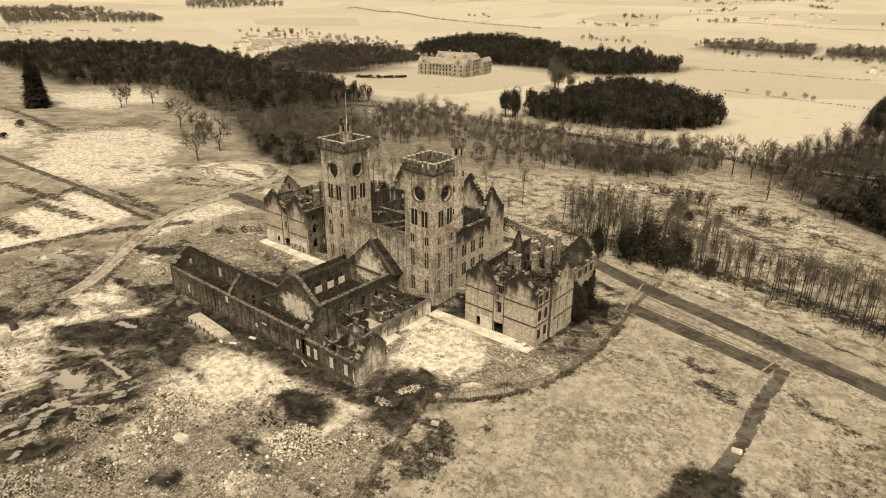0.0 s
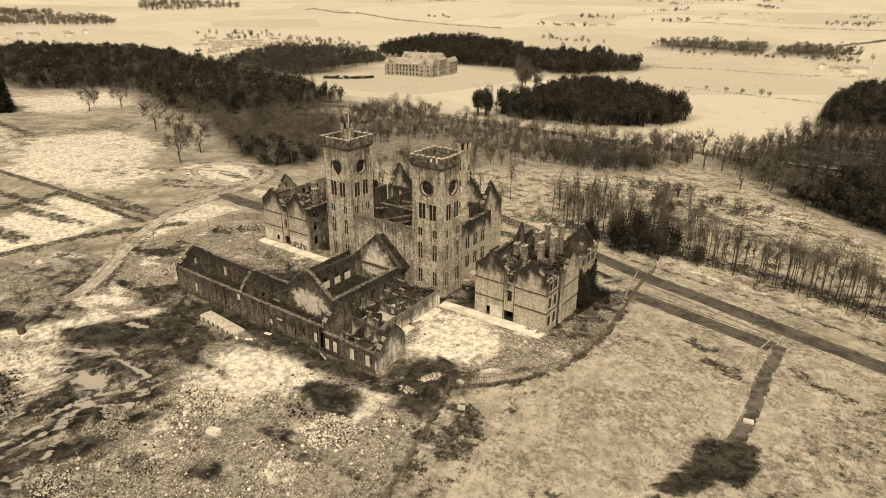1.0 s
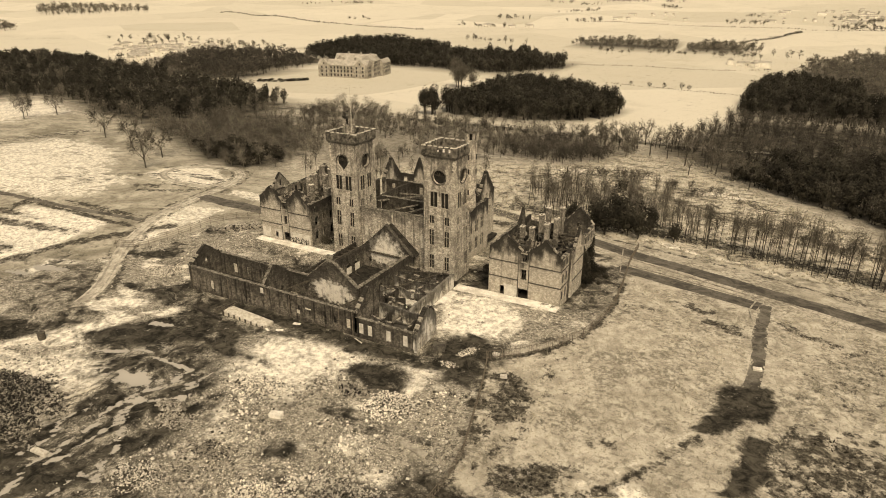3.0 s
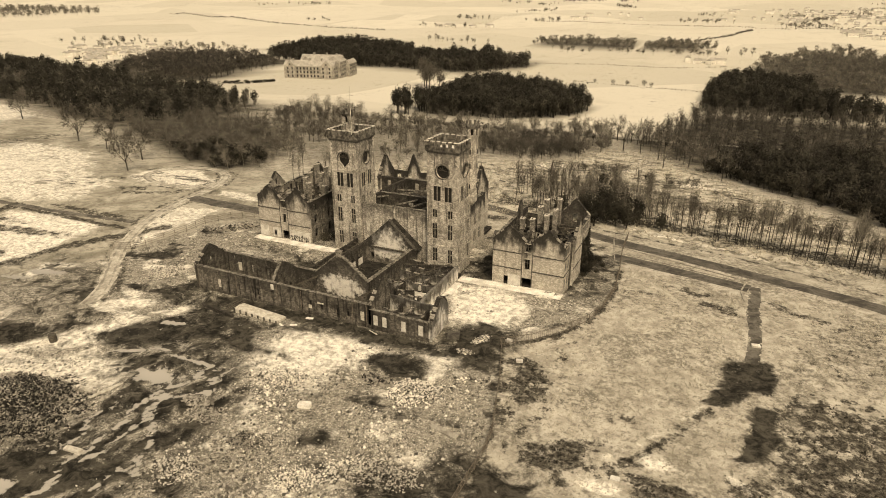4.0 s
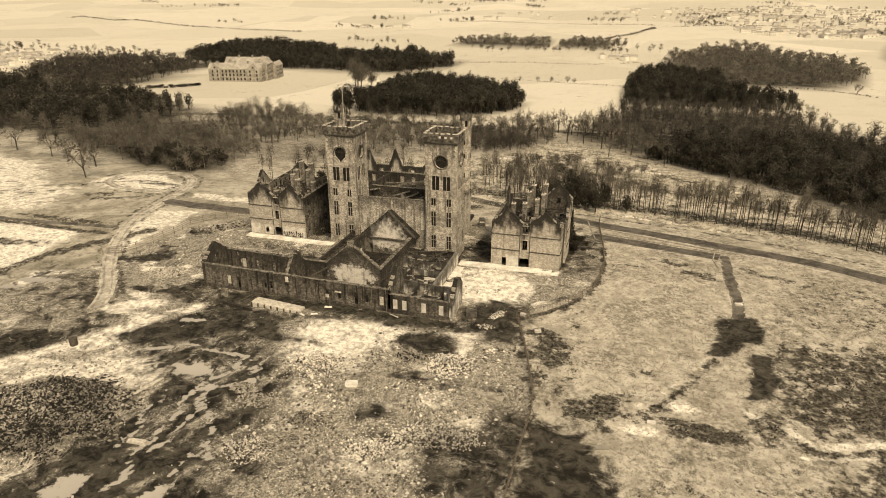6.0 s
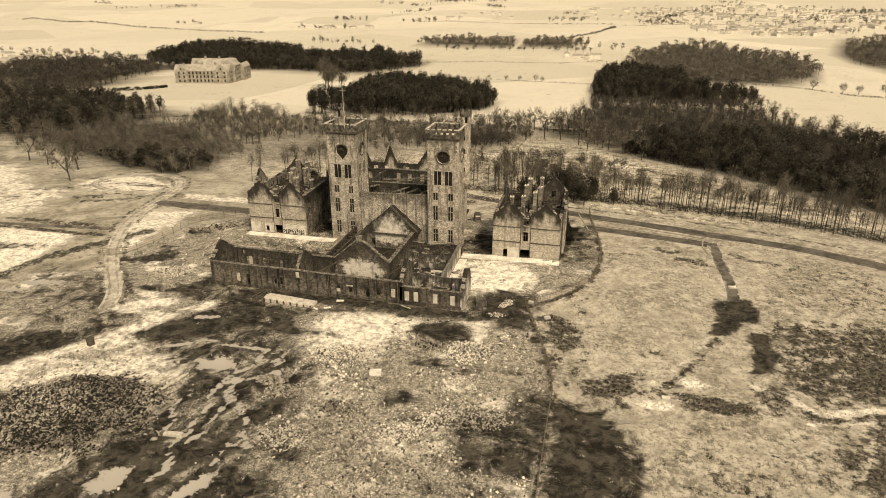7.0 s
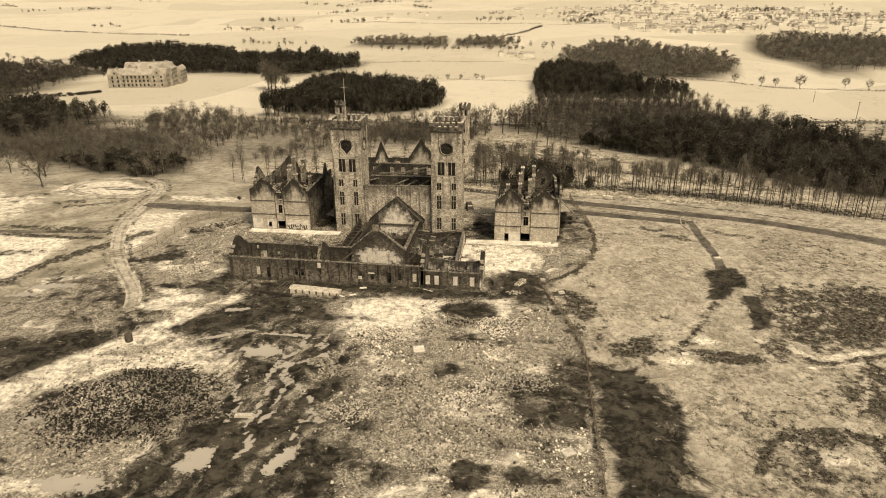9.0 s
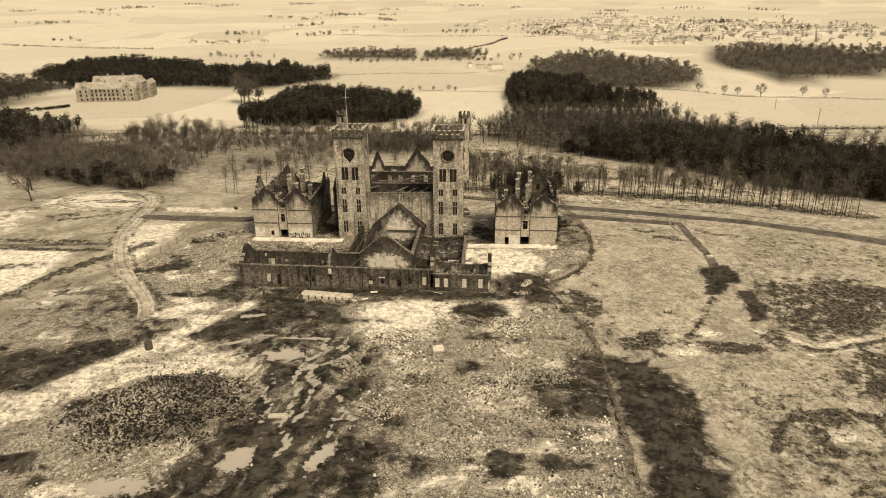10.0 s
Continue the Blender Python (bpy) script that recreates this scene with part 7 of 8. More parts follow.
# ---- trees ----
class Tris:
    """Gathers loose triangles and tubes as arrays."""

    def __init__(self):
        self.v, self.f = [], []

    def tri(self, a, b, c):
        n = len(self.v)
        self.v += [a, b, c]
        self.f.append((n, n + 1, n + 2))

    def tube(self, p, q, r0, r1, sides=3):
        p, q = Vector(p), Vector(q)
        d = (q - p).normalized()
        s = d.orthogonal().normalized()
        t = d.cross(s)
        n = len(self.v)
        for at, r in ((p, r0), (q, r1)):
            for k in range(sides):
                a = 2 * math.pi * k / sides
                self.v.append(tuple(at + s * (r * math.cos(a)) + t * (r * math.sin(a))))
        for k in range(sides):
            j = (k + 1) % sides
            self.f += [(n + k, n + j, n + sides + j), (n + k, n + sides + j, n + sides + k)]

    def arrays(self):
        return np.array(self.v, np.float32).reshape(-1, 3), np.array(self.f, np.int32).reshape(-1, 3)


def wander(d, amount, rnd):
    v = Vector(d) + Vector((rnd.uniform(-1, 1), rnd.uniform(-1, 1), rnd.uniform(-0.6, 0.9))) * amount
    return v.normalized()


def bare_tree(seed, height=10.0, spread=0.33, ends=34, twigs=6, trunk_share=0.3, twig_w=0.04, low=0.30, girth=0.017):
    """Trunk with limbs, and apart from it the round crown of branches and twigs."""
    rnd = random.Random(seed)
    trunk, crown = Tris(), Tris()
    fork = Vector((rnd.uniform(-0.3, 0.3), rnd.uniform(-0.3, 0.3), height * trunk_share))
    r = height * girth
    trunk.tube((0, 0, -0.6), tuple(fork), r * 1.3, r, 5)
    hubs = []
    for k in range(6):
        a = 2.4 * k + rnd.uniform(-0.4, 0.4)
        out = spread * height * (0.5 if k < 5 else 0.05)
        hub = fork + Vector((math.cos(a) * out, math.sin(a) * out, height * rnd.uniform(0.16, 0.38)))
        trunk.tube(tuple(fork - Vector((0, 0, rnd.uniform(0, 0.08) * height))), tuple(hub), r * 0.55, r * 0.22, 3)
        hubs.append(hub)
    mid = Vector((0, 0, height * (1 + low) / 2))
    for k in range(ends):
        d = Vector((rnd.gauss(0, 1), rnd.gauss(0, 1), rnd.gauss(0.15, 0.9))).normalized()
        q = rnd.uniform(0.55, 1.0)
        end = mid + Vector((d.x * spread * height * q, d.y * spread * height * q, d.z * height * (1 - low) / 2 * q))
        hub = min(hubs, key=lambda h: (h - end).length)
        along = (end - hub).normalized()
        side = along.orthogonal().normalized() * twig_w * height / 8
        crown.tri(tuple(hub - side), tuple(hub + side), tuple(end))
        for i in range(twigs):
            s1 = hub.lerp(end, rnd.uniform(0.35, 1.0))
            d2 = wander(along, 1.1, rnd)
            e2 = s1 + d2 * height * rnd.uniform(0.07, 0.15)
            side = Matrix.Rotation(rnd.uniform(0, 6.28), 3, d2) @ d2.orthogonal().normalized() * twig_w * height / 10
            crown.tri(tuple(s1 - side), tuple(s1 + side), tuple(e2))
    return trunk.arrays(), crown.arrays()


def conifer(seed, height=16.0, width=2.6, bare=0.15, tiers=11, dense=9, ragged=0.5, slim=1.0):
    rnd = random.Random(seed)
    trunk, crown = Tris(), Tris()
    trunk.tube((0, 0, -0.6), (0, 0, height * 0.93), height * 0.014, 0.04, 4)
    for k in range(tiers):
        f = k / (tiers - 1)
        z = height * (bare + (1 - bare) * f)
        reach = width * (1 - f) ** 0.75 * rnd.uniform(0.75, 1.2) + 0.25
        for j in range(dense):
            a = 6.283 * j / dense + rnd.uniform(-0.5, 0.5)
            l = reach * rnd.uniform(0.6, 1.15)
            c, s = math.cos(a), math.sin(a)
            w = l * slim * rnd.uniform(0.38, 0.6)
            drop = rnd.uniform(0.05, 0.40) * l
            zz = z + rnd.uniform(-0.5, 0.5) * height / tiers * ragged * 2
            base_ = (0.1 * c, 0.1 * s, zz + rnd.uniform(0, 0.5))
            tip = (l * c, l * s, zz - drop)
            left = (0.6 * l * c - w * s, 0.6 * l * s + w * c, zz - drop * 0.4 - rnd.uniform(0.0, 0.12) * height / tiers * 4)
            right = (0.6 * l * c + w * s, 0.6 * l * s - w * c, zz - drop * 0.4 - rnd.uniform(0.0, 0.12) * height / tiers * 4)
            crown.tri(base_, left, tip)
            crown.tri(base_, tip, right)
    crown.tri((-0.25, 0, height * 0.92), (0.25, 0, height * 0.92), (0, 0, height * 1.02))
    crown.tri((0, -0.25, height * 0.92), (0, 0.25, height * 0.92), (0, 0, height * 1.02))
    return trunk.arrays(), crown.arrays()


def leafy(seed, height=5.0, width=2.6, count=420, leaf=0.42, floor_=0.05, lumps=7):
    """An evergreen shrub or broad tree: clumps of small leaves round a few lumps."""
    rnd = random.Random(seed)
    trunk, crown = Tris(), Tris()
    trunk.tube((0, 0, -0.5), (0, 0, height * 0.6), height * 0.03, height * 0.01, 5)
    cores = []
    for k in range(lumps):
        a, q = rnd.uniform(0, 6.28), rnd.uniform(0, 0.55) * width
        cores.append((q * math.cos(a), q * math.sin(a), height * rnd.uniform(0.25 + floor_, 0.78), width * rnd.uniform(0.42, 0.68)))
        trunk.tube((0, 0, height * 0.25), cores[-1][:3], height * 0.012, 0.03, 3)
    for _ in range(count):
        cx, cy, cz, r = rnd.choice(cores)
        d = Vector((rnd.gauss(0, 1), rnd.gauss(0, 1), rnd.gauss(0.15, 1))).normalized()
        p = Vector((cx, cy, cz)) + Vector((d.x, d.y, d.z * height / width * 0.42)) * r * rnd.uniform(0.72, 1.1)
        if p.z < 0.02:
            p.z = rnd.uniform(0.02, 0.5)
        s = d.orthogonal().normalized()
        s = Matrix.Rotation(rnd.uniform(0, 6.28), 3, d) @ s
        t = d.cross(s)
        l = leaf * rnd.uniform(0.6, 1.3)
        tip = d * rnd.uniform(-0.1, 0.5) * l
        crown.tri(tuple(p - s * l * 0.5), tuple(p + s * l * 0.5), tuple(p + t * l + tip))
    return trunk.arrays(), crown.arrays()


def haze_tree(seed, height=13.0, width=4.6, count=150, reach=1.5, fine=0.16, lumps=9):
    """A bare tree seen from afar: a trunk and a rounded crown of thin twigs that point outwards."""
    rnd = random.Random(seed)
    trunk, crown = Tris(), Tris()
    trunk.tube((0, 0, -0.6), (0, 0, height * 0.5), height * 0.02, height * 0.01, 4)
    cores = []
    for k in range(lumps):
        a, q = rnd.uniform(0, 6.28), rnd.uniform(0.1, 0.62) * width
        cores.append((q * math.cos(a), q * math.sin(a), height * rnd.uniform(0.34, 0.82), width * rnd.uniform(0.34, 0.52)))
        trunk.tube((0, 0, height * 0.3), cores[-1][:3], height * 0.008, 0.03, 3)
    for _ in range(count):
        cx, cy, cz, r = rnd.choice(cores)
        d = Vector((rnd.gauss(0, 1), rnd.gauss(0, 1), rnd.gauss(0.25, 0.9))).normalized()
        p = Vector((cx, cy, cz)) + d * r * rnd.uniform(0.15, 0.75)
        tip = p + wander(d, 0.5, rnd) * reach * rnd.uniform(0.6, 1.2)
        side = Matrix.Rotation(rnd.uniform(0, 6.28), 3, d) @ d.orthogonal().normalized() * fine
        crown.tri(tuple(p - side), tuple(p + side), tuple(tip))
    return trunk.arrays(), crown.arrays()


def joined(shape):
    (tv, tf), (cv, cf) = shape
    return np.concatenate([tv, cv]), np.concatenate([tf, cf + len(tv)])


def tree_thing(name, shape, bark, leaf, label, category, group=""):
    ob = thing(name, label, category, group=group)
    for pname, (v, f), mat_ in (("trunk", shape[0], bark), ("crown", shape[1], leaf)):
        p = new(pname, quick_mesh(pname, v, f, mat_))
        p.parent = ob
    return ob


def plant(master, places, rnd):
    """The master goes to the first place and copies to the rest."""
    for k, (x, y, s) in enumerate(places):
        m = Matrix.LocRotScale((x, y, height_at(x, y)), Euler((rnd.uniform(-0.04, 0.04), rnd.uniform(-0.04, 0.04), rnd.uniform(0, 6.28))), (s, s, s * rnd.uniform(0.92, 1.1)))
        if k == 0:
            master.matrix_basis = m
        else:
            ob = copy_thing(master, Matrix.LocRotScale(m.translation, m.to_quaternion(), None))
            ob.matrix_basis = m


def wood_stuff(name, poly, spacing, shapes, material, label, seed, lo=0.75, hi=1.2, keep=1.0, edge=0.0, category="wood"):
    """Many trees of a far wood, joined into one mesh."""
    rnd = np.random.RandomState(seed)
    xs, ys = [p[0] for p in poly], [p[1] for p in poly]
    nx, ny = int((max(xs) - min(xs)) / spacing) + 1, int((max(ys) - min(ys)) / spacing) + 1
    X, Y = np.meshgrid(min(xs) + spacing * np.arange(nx), min(ys) + spacing * np.arange(ny))
    X = X.ravel() + rnd.uniform(-0.48, 0.48, X.size) * spacing
    Y = Y.ravel() + rnd.uniform(-0.48, 0.48, Y.size) * spacing
    ok = inside(X, Y, poly) & (rnd.rand(X.size) < keep) & (fractal(X, Y, 40, 2, seed) > edge)
    X, Y = X[ok], Y[ok]
    Z = land(X, Y)
    verts, faces, n = [], [], 0
    swell = 0.62 + 0.76 * fractal(X, Y, 26, 2, seed + 3)
    for x, y, z, grow in zip(X, Y, Z, swell):
        v, f = shapes[rnd.randint(len(shapes))]
        a, s = rnd.uniform(0, 6.283), rnd.uniform(lo, hi) * grow
        c, d = math.cos(a) * s, math.sin(a) * s
        out = np.empty_like(v)
        out[:, 0] = v[:, 0] * c - v[:, 1] * d + x
        out[:, 1] = v[:, 0] * d + v[:, 1] * c + y
        out[:, 2] = v[:, 2] * s * rnd.uniform(0.9, 1.12) + z
        verts.append(out)
        faces.append(f + n)
        n += len(v)
    if not verts:
        return None
    ob = new(name, quick_mesh(name, np.concatenate(verts), np.concatenate(faces), material))
    return tagged(ob, label, category, kind="stuff")


PINES = [joined(leafy(40 + k, 15, 4.3, 260, 1.0, 0.10, 9)) for k in range(5)]
PINES_FAR = [joined(leafy(50 + k, 15, 4.8, 120, 1.5, 0.06, 7)) for k in range(4)]
BROAD = [joined(bare_tree(60 + k, 14, 0.38, 46, 6, 0.28, 0.05, 0.16)) for k in range(5)]
BROAD_FAR = [joined(haze_tree(80 + k, 13, 5.4, 100, 2.0, 0.34, 8)) for k in range(4)]
BUSHY_FAR = [joined(haze_tree(110 + k, 5.0, 3.4, 70, 1.3, 0.24, 6)) for k in range(4)]
FINE = [joined(haze_tree(90 + k, 14, 4.8, 200, 1.7, 0.12, 11)) for k in range(5)]
FINE_NEAR = [joined(haze_tree(120 + k, 13, 4.8, 460, 1.5, 0.05, 13)) for k in range(5)]
SHRUBS = [joined(leafy(20 + k, 5.5, 3.0, 300, 0.6)) for k in range(4)]
BUSHY = [joined(haze_tree(100 + k, 5.5, 3.3, 230, 1.1, 0.055, 9)) for k in range(4)]

wood_stuff("fir_wood", WOOD_FIR, 5.6, PINES, NEEDLE, "dark fir plantation among pale fields", 1, 0.8, 1.1)
wood_stuff("bare_wood", [(-240, 366), (-200, 362), (-165, 366), (-140, 392), (-134, 402), (-170, 376), (-205, 371), (-240, 374)], 7, FINE, TWIG, "bare grey trees along the plantation's foot", 2, 0.45, 0.7)
wood_stuff("mixed_wood", WOOD_BEHIND, 8.0, PINES_FAR, NEEDLE, "dark belt of pines behind the mansion", 3, 0.75, 1.1)
wood_stuff("mixed_wood", [(-333, 658), (-268, 740), (-290, 760), (-389, 790), (-470, 700), (-440, 668)], 13, BROAD_FAR, TWIG, "bare trees among the pines", 4, 0.8, 1.1)
wood_stuff("fir_wood", WOOD_EAST, 6.4, PINES, NEEDLE, "dark wood of firs on the valley floor", 5, 0.7, 1.1)
wood_stuff("bare_wood", WOOD_LOWER, 8.6, FINE, TWIG, "bare grey-brown wood on the slope", 6, 0.6, 0.95, 0.97)
wood_stuff("fir_wood", WOOD_PINES, 6.4, PINES, NEEDLE, "dark pines within the bare wood", 7, 0.55, 0.82, 0.95, 0.12)
wood_stuff("evergreen_scrub", [(-40, 266), (-16, 241), (6, 220), (20, 202), (36, 178), (70, 152), (120, 126), (122, 134), (74, 162), (42, 188), (26, 212), (10, 230), (-12, 250), (-34, 274)], 4.4, SHRUBS, SCRUB, "dark evergreen edge of the slope wood", 36, 0.7, 1.2, 0.9)
wood_stuff("mixed_wood", PINE_WEST, 8.2, PINES_FAR + PINES[:1], NEEDLE, "dark wood of pines beyond the western fields", 8, 0.6, 0.95, 0.97, 0.22)
wood_stuff("bare_wood", WOOD_WEST, 13.0, BROAD[:2] + FINE, TWIG_PALE, "bare trees among the pines", 9, 0.6, 0.95)
wood_stuff("evergreen_scrub", [(-275, 188), (-240, 166), (-212, 157), (-202, 164), (-207, 180), (-240, 190)], 4.6, SHRUBS, SCRUB, "dark evergreen scrub at the wood's edge", 10, 0.7, 1.3, 0.9, 0.30)
wood_stuff("bare_scrub", [(-330, 215), (-240, 165), (-212, 156), (-200, 162), (-205, 205), (-240, 240), (-320, 260)], 6.5, BUSHY, TWIG_PALE, "brown bare scrub at the wood's edge", 30, 0.8, 1.4)
wood_stuff("bare_wood", WOOD_MIDDLE, 8.0, FINE_NEAR, TWIG_PALE, "thin wood of pale bare trees", 11, 0.5, 0.95, 0.95, 0.36)
wood_stuff("bare_scrub", WOOD_MIDDLE, 7.5, BUSHY, TWIG, "bare scrub under the trees", 12, 0.6, 1.1, 0.9, 0.36)
wood_stuff("bare_wood", WOOD_HOUSE, 9, BROAD_FAR, TWIG, "bare tall trees beside the mansion's lawn", 13, 0.85, 1.2)
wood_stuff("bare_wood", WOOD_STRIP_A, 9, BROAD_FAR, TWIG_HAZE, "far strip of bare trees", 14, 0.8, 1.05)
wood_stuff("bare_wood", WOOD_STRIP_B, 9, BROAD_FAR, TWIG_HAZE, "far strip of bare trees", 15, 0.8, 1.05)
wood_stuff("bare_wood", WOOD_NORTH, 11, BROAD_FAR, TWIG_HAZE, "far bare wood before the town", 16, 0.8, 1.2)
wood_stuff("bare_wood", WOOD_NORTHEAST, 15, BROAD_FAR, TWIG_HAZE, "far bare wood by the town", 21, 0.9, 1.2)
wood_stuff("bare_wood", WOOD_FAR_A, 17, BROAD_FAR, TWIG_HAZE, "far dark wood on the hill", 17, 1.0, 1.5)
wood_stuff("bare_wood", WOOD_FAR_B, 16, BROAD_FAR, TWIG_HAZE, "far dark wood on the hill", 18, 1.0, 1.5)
wood_stuff("bare_scrub", [(-130, 250), (-104, 252), (-92, 268), (-98, 290), (-130, 300), (-150, 280)], 4.5, BUSHY, TWIG, "bare willow scrub in the valley", 19, 0.8, 1.4, 0.95)
wood_stuff("bare_scrub", [(-92, 232), (-70, 230), (-66, 240), (-88, 244)], 4.0, BUSHY, TWIG, "dark thicket on the moor", 34, 0.5, 1.0, 0.9)
wood_stuff("bare_scrub", [(-62, 224), (-40, 220), (-36, 232), (-60, 234)], 4.2, BUSHY, TWIG, "dark thicket on the moor", 35, 0.5, 1.0, 0.8)
wood_stuff("bare_scrub", [(-100, 165), (-60, 168), (-20, 170), (10, 160), (30, 165), (0, 200), (-30, 230), (-60, 215), (-95, 225)], 9.5, BUSHY, TWIG_PALE, "thin pale scrub on the moor", 20, 0.35, 0.8, 0.55, 0.42)
wood_stuff("bare_wood", [(-57, 472), (40, 474), (84, 500), (76, 514), (47, 499), (17, 496), (-59, 495)], 6.5, FINE, TWIG, "grey bare trees along the fir wood's foot", 22, 0.5, 0.85)
wood_stuff("bare_wood", [(230, 120), (420, 100), (520, 330), (300, 400), (250, 270)], 19, FINE, TWIG, "bare wood on the slope", 23, 0.7, 1.1)


def hedge(name, pts, label, seed, spacing=4.0, scale=0.45, material=None):
    pts = resample(pts, spacing)
    rnd = np.random.RandomState(seed)
    verts, faces, n = [], [], 0
    for x, y in pts:
        if rnd.rand() < 0.12:
            continue
        shapes = SHRUBS if material is SCRUB else BUSHY_FAR
        v, f = shapes[rnd.randint(len(shapes))]
        s = scale * rnd.uniform(0.6, 1.3)
        verts.append(v * (s * 1.6, s * 1.6, s) + (x, y, land1(x, y) - 0.3))
        faces.append(f + n)
        n += len(v)
    return tagged(new(name, quick_mesh(name, np.concatenate(verts), np.concatenate(faces), material or TWIG)), label, "hedge", kind="stuff")


hedge("field_hedge", [(-271, 772), (-202, 797), (-107, 806), (-56, 838)], "dark hedge between pale fields", 1, 3.5, 0.34)
hedge("field_hedge", [(-190, 649), (-128, 632), (-83, 617), (-60, 616)], "thin hedge between pale fields", 2, 3, 0.26)
hedge("field_hedge", [(69, 664), (126, 643), (167, 602), (245, 591), (420, 560)], "hedge along a far field", 3, 3, 0.32)
hedge("clipped_hedge", [(-476, 450), (-462, 462), (-452, 494)], "dark clipped hedge on the mansion's lawn", 4, 1.8, 0.6, SCRUB)
hedge("field_hedge", [(-1500, 1380), (-1178, 1275), (-969, 1187), (-824, 1160), (-700, 1150)], "far hedge winding over the hill", 5, 5, 0.7)
hedge("field_hedge", [(-500, 1560), (-200, 1480), (200, 1500)], "far hedge on the hill", 6, 6, 0.6)
hedge("field_hedge", [(-120, 1150), (-70, 1260), (-40, 1400)], "far hedge up the hill", 8, 5, 0.8)
hedge("railway_hedge", [(-243, 320), (-198, 328), (-97, 330), (-62, 333), (-21, 341), (20, 345), (106, 376), (156, 385), (260, 400)], "scrubby line along the railway in the valley", 9, 4, 0.3)
hedge("railway_hedge", [(-243, 338), (-198, 345), (-97, 346), (-62, 349), (-21, 357), (20, 361), (106, 392), (156, 401), (260, 416)], "scrubby line beyond the railway in the valley", 10, 4, 0.3)

rnd = random.Random(41)
fieldtree = tree_thing("bare_tree", bare_tree(301, 12.0, 0.42, 110, 10, 0.26, 0.032, 0.16, 0.014), BARK, TWIG, "bare spreading tree standing alone in the field", "tree", "lone field trees")
plant(fieldtree, [(-237.5, 136, 1.3), (-250, 154, 1.4), (-309, 170, 1.5), (-398, 203, 1.5), (-393, 181, 1.3), (-283, 164, 1.2), (-268, 158, 0.9), (-405, 190, 1.0)], rnd)
hedgetree = tree_thing("bare_tree", bare_tree(306, 12, 0.42, 90, 9, 0.24, 0.05, 0.12), BARK, TWIG, "round bare tree in a far field hedge", "tree", "hedgerow trees")
plant(hedgetree, [(140, 633, 0.9), (162, 620, 0.8), (174, 616, 0.75), (192, 604, 1.25), (236, 612, 0.9), (252, 600, 0.8), (-150, 636, 0.55), (-136, 634, 0.5), (-119, 630, 0.6), (-112, 628, 0.5), (-170, 645, 0.4)], rnd)
oldtree = tree_thing("bare_tree", bare_tree(305, 13.5, 0.34, 54, 7, 0.32, 0.045, 0.28), BARK, TWIG_PALE, "tall bare tree in the valley row", "tree", "bare valley trees")
plant(oldtree, [(-129, 309, 1.0), (-118, 312, 0.9), (-106, 318, 1.1), (-96, 306, 0.9), (-89, 317, 1.1), (-79, 300, 1.15), (-70, 296, 0.95), (-60, 285, 1.1), (-52, 290, 0.9), (-45, 270, 1.0), (-38, 262, 1.1), (-30, 250, 0.95), (-55, 262, 0.8), (-104, 333, 0.9), (-97, 331, 1.0), (-88, 332, 1.1), (-80, 329, 0.95), (-72, 330, 1.15), (-64, 326, 1.0), (-57, 318, 1.1), (-50, 308, 1.0)], rnd)
roundtree = tree_thing("bare_tree", haze_tree(309, 19, 8.0, 1500, 2.0, 0.10, 16), BARK, TWIG_PALE, "broad pale bare tree beside the plantation", "tree", "pale trees by the plantation")
plant(roundtree, [(-306, 536, 1.5), (-299, 528, 1.35), (-313, 546, 1.4), (-294, 540, 1.2)], rnd)
pine = tree_thing("pine_tree", leafy(311, 18, 4.8, 1100, 0.8, 0.16, 14), BARK, NEEDLE, "dark pine standing at the field's edge", "tree", "dark pines")
plant(pine, [(-240, 358, 1.05), (-236.5, 361, 1.0), (-243, 362, 0.9), (-233, 359, 0.8), (-238, 365, 1.1)], rnd)
bigfir = tree_thing("fir_tree", conifer(317, 30, 7.2, 0.02, 40, 64, 3.0, 0.3), BARK, NEEDLE, "great dark fir standing by the field", "tree", "great firs")
plant(bigfir, [(-413, 143, 1.1), (-424, 150, 0.8)], rnd)
yew = tree_thing("yew_tree", leafy(321, 8.5, 2.5, 1500, 0.42, 0.0, 13), BARK, NEEDLE, "dark dense evergreen beside the drive", "tree", "yews by the drive")
plant(yew, [(-62, 154.5, 1.15), (-56, 157.5, 1.05), (-66, 159, 1.0), (-70, 152, 0.8), (-43, 158.5, 0.72), (-150, 146, 0.85), (-145, 147, 0.95), (-122, 150, 0.7), (-98, 146, 0.9), (-59, 158.5, 1.2), (-52.5, 155.5, 0.9), (-50, 160, 1.0), (-73, 156.5, 0.9), (-61, 163.5, 1.25), (-55, 164, 1.1), (-67.5, 164, 1.0)], rnd)
bush = tree_thing("round_bush", leafy(331, 2.4, 1.9, 420, 0.32, 0.0, 6), BARK, SCRUB, "low dark bush in the pale field", "bush", "field bushes")
plant(bush, [(-350, 112, 1.5), (-72, 214, 1.9), (-66, 210, 1.3), (-300, 80, 1.6), (-330, 98, 1.2), (-230, 178, 1.3), (-160, 128, 0.5)], rnd)

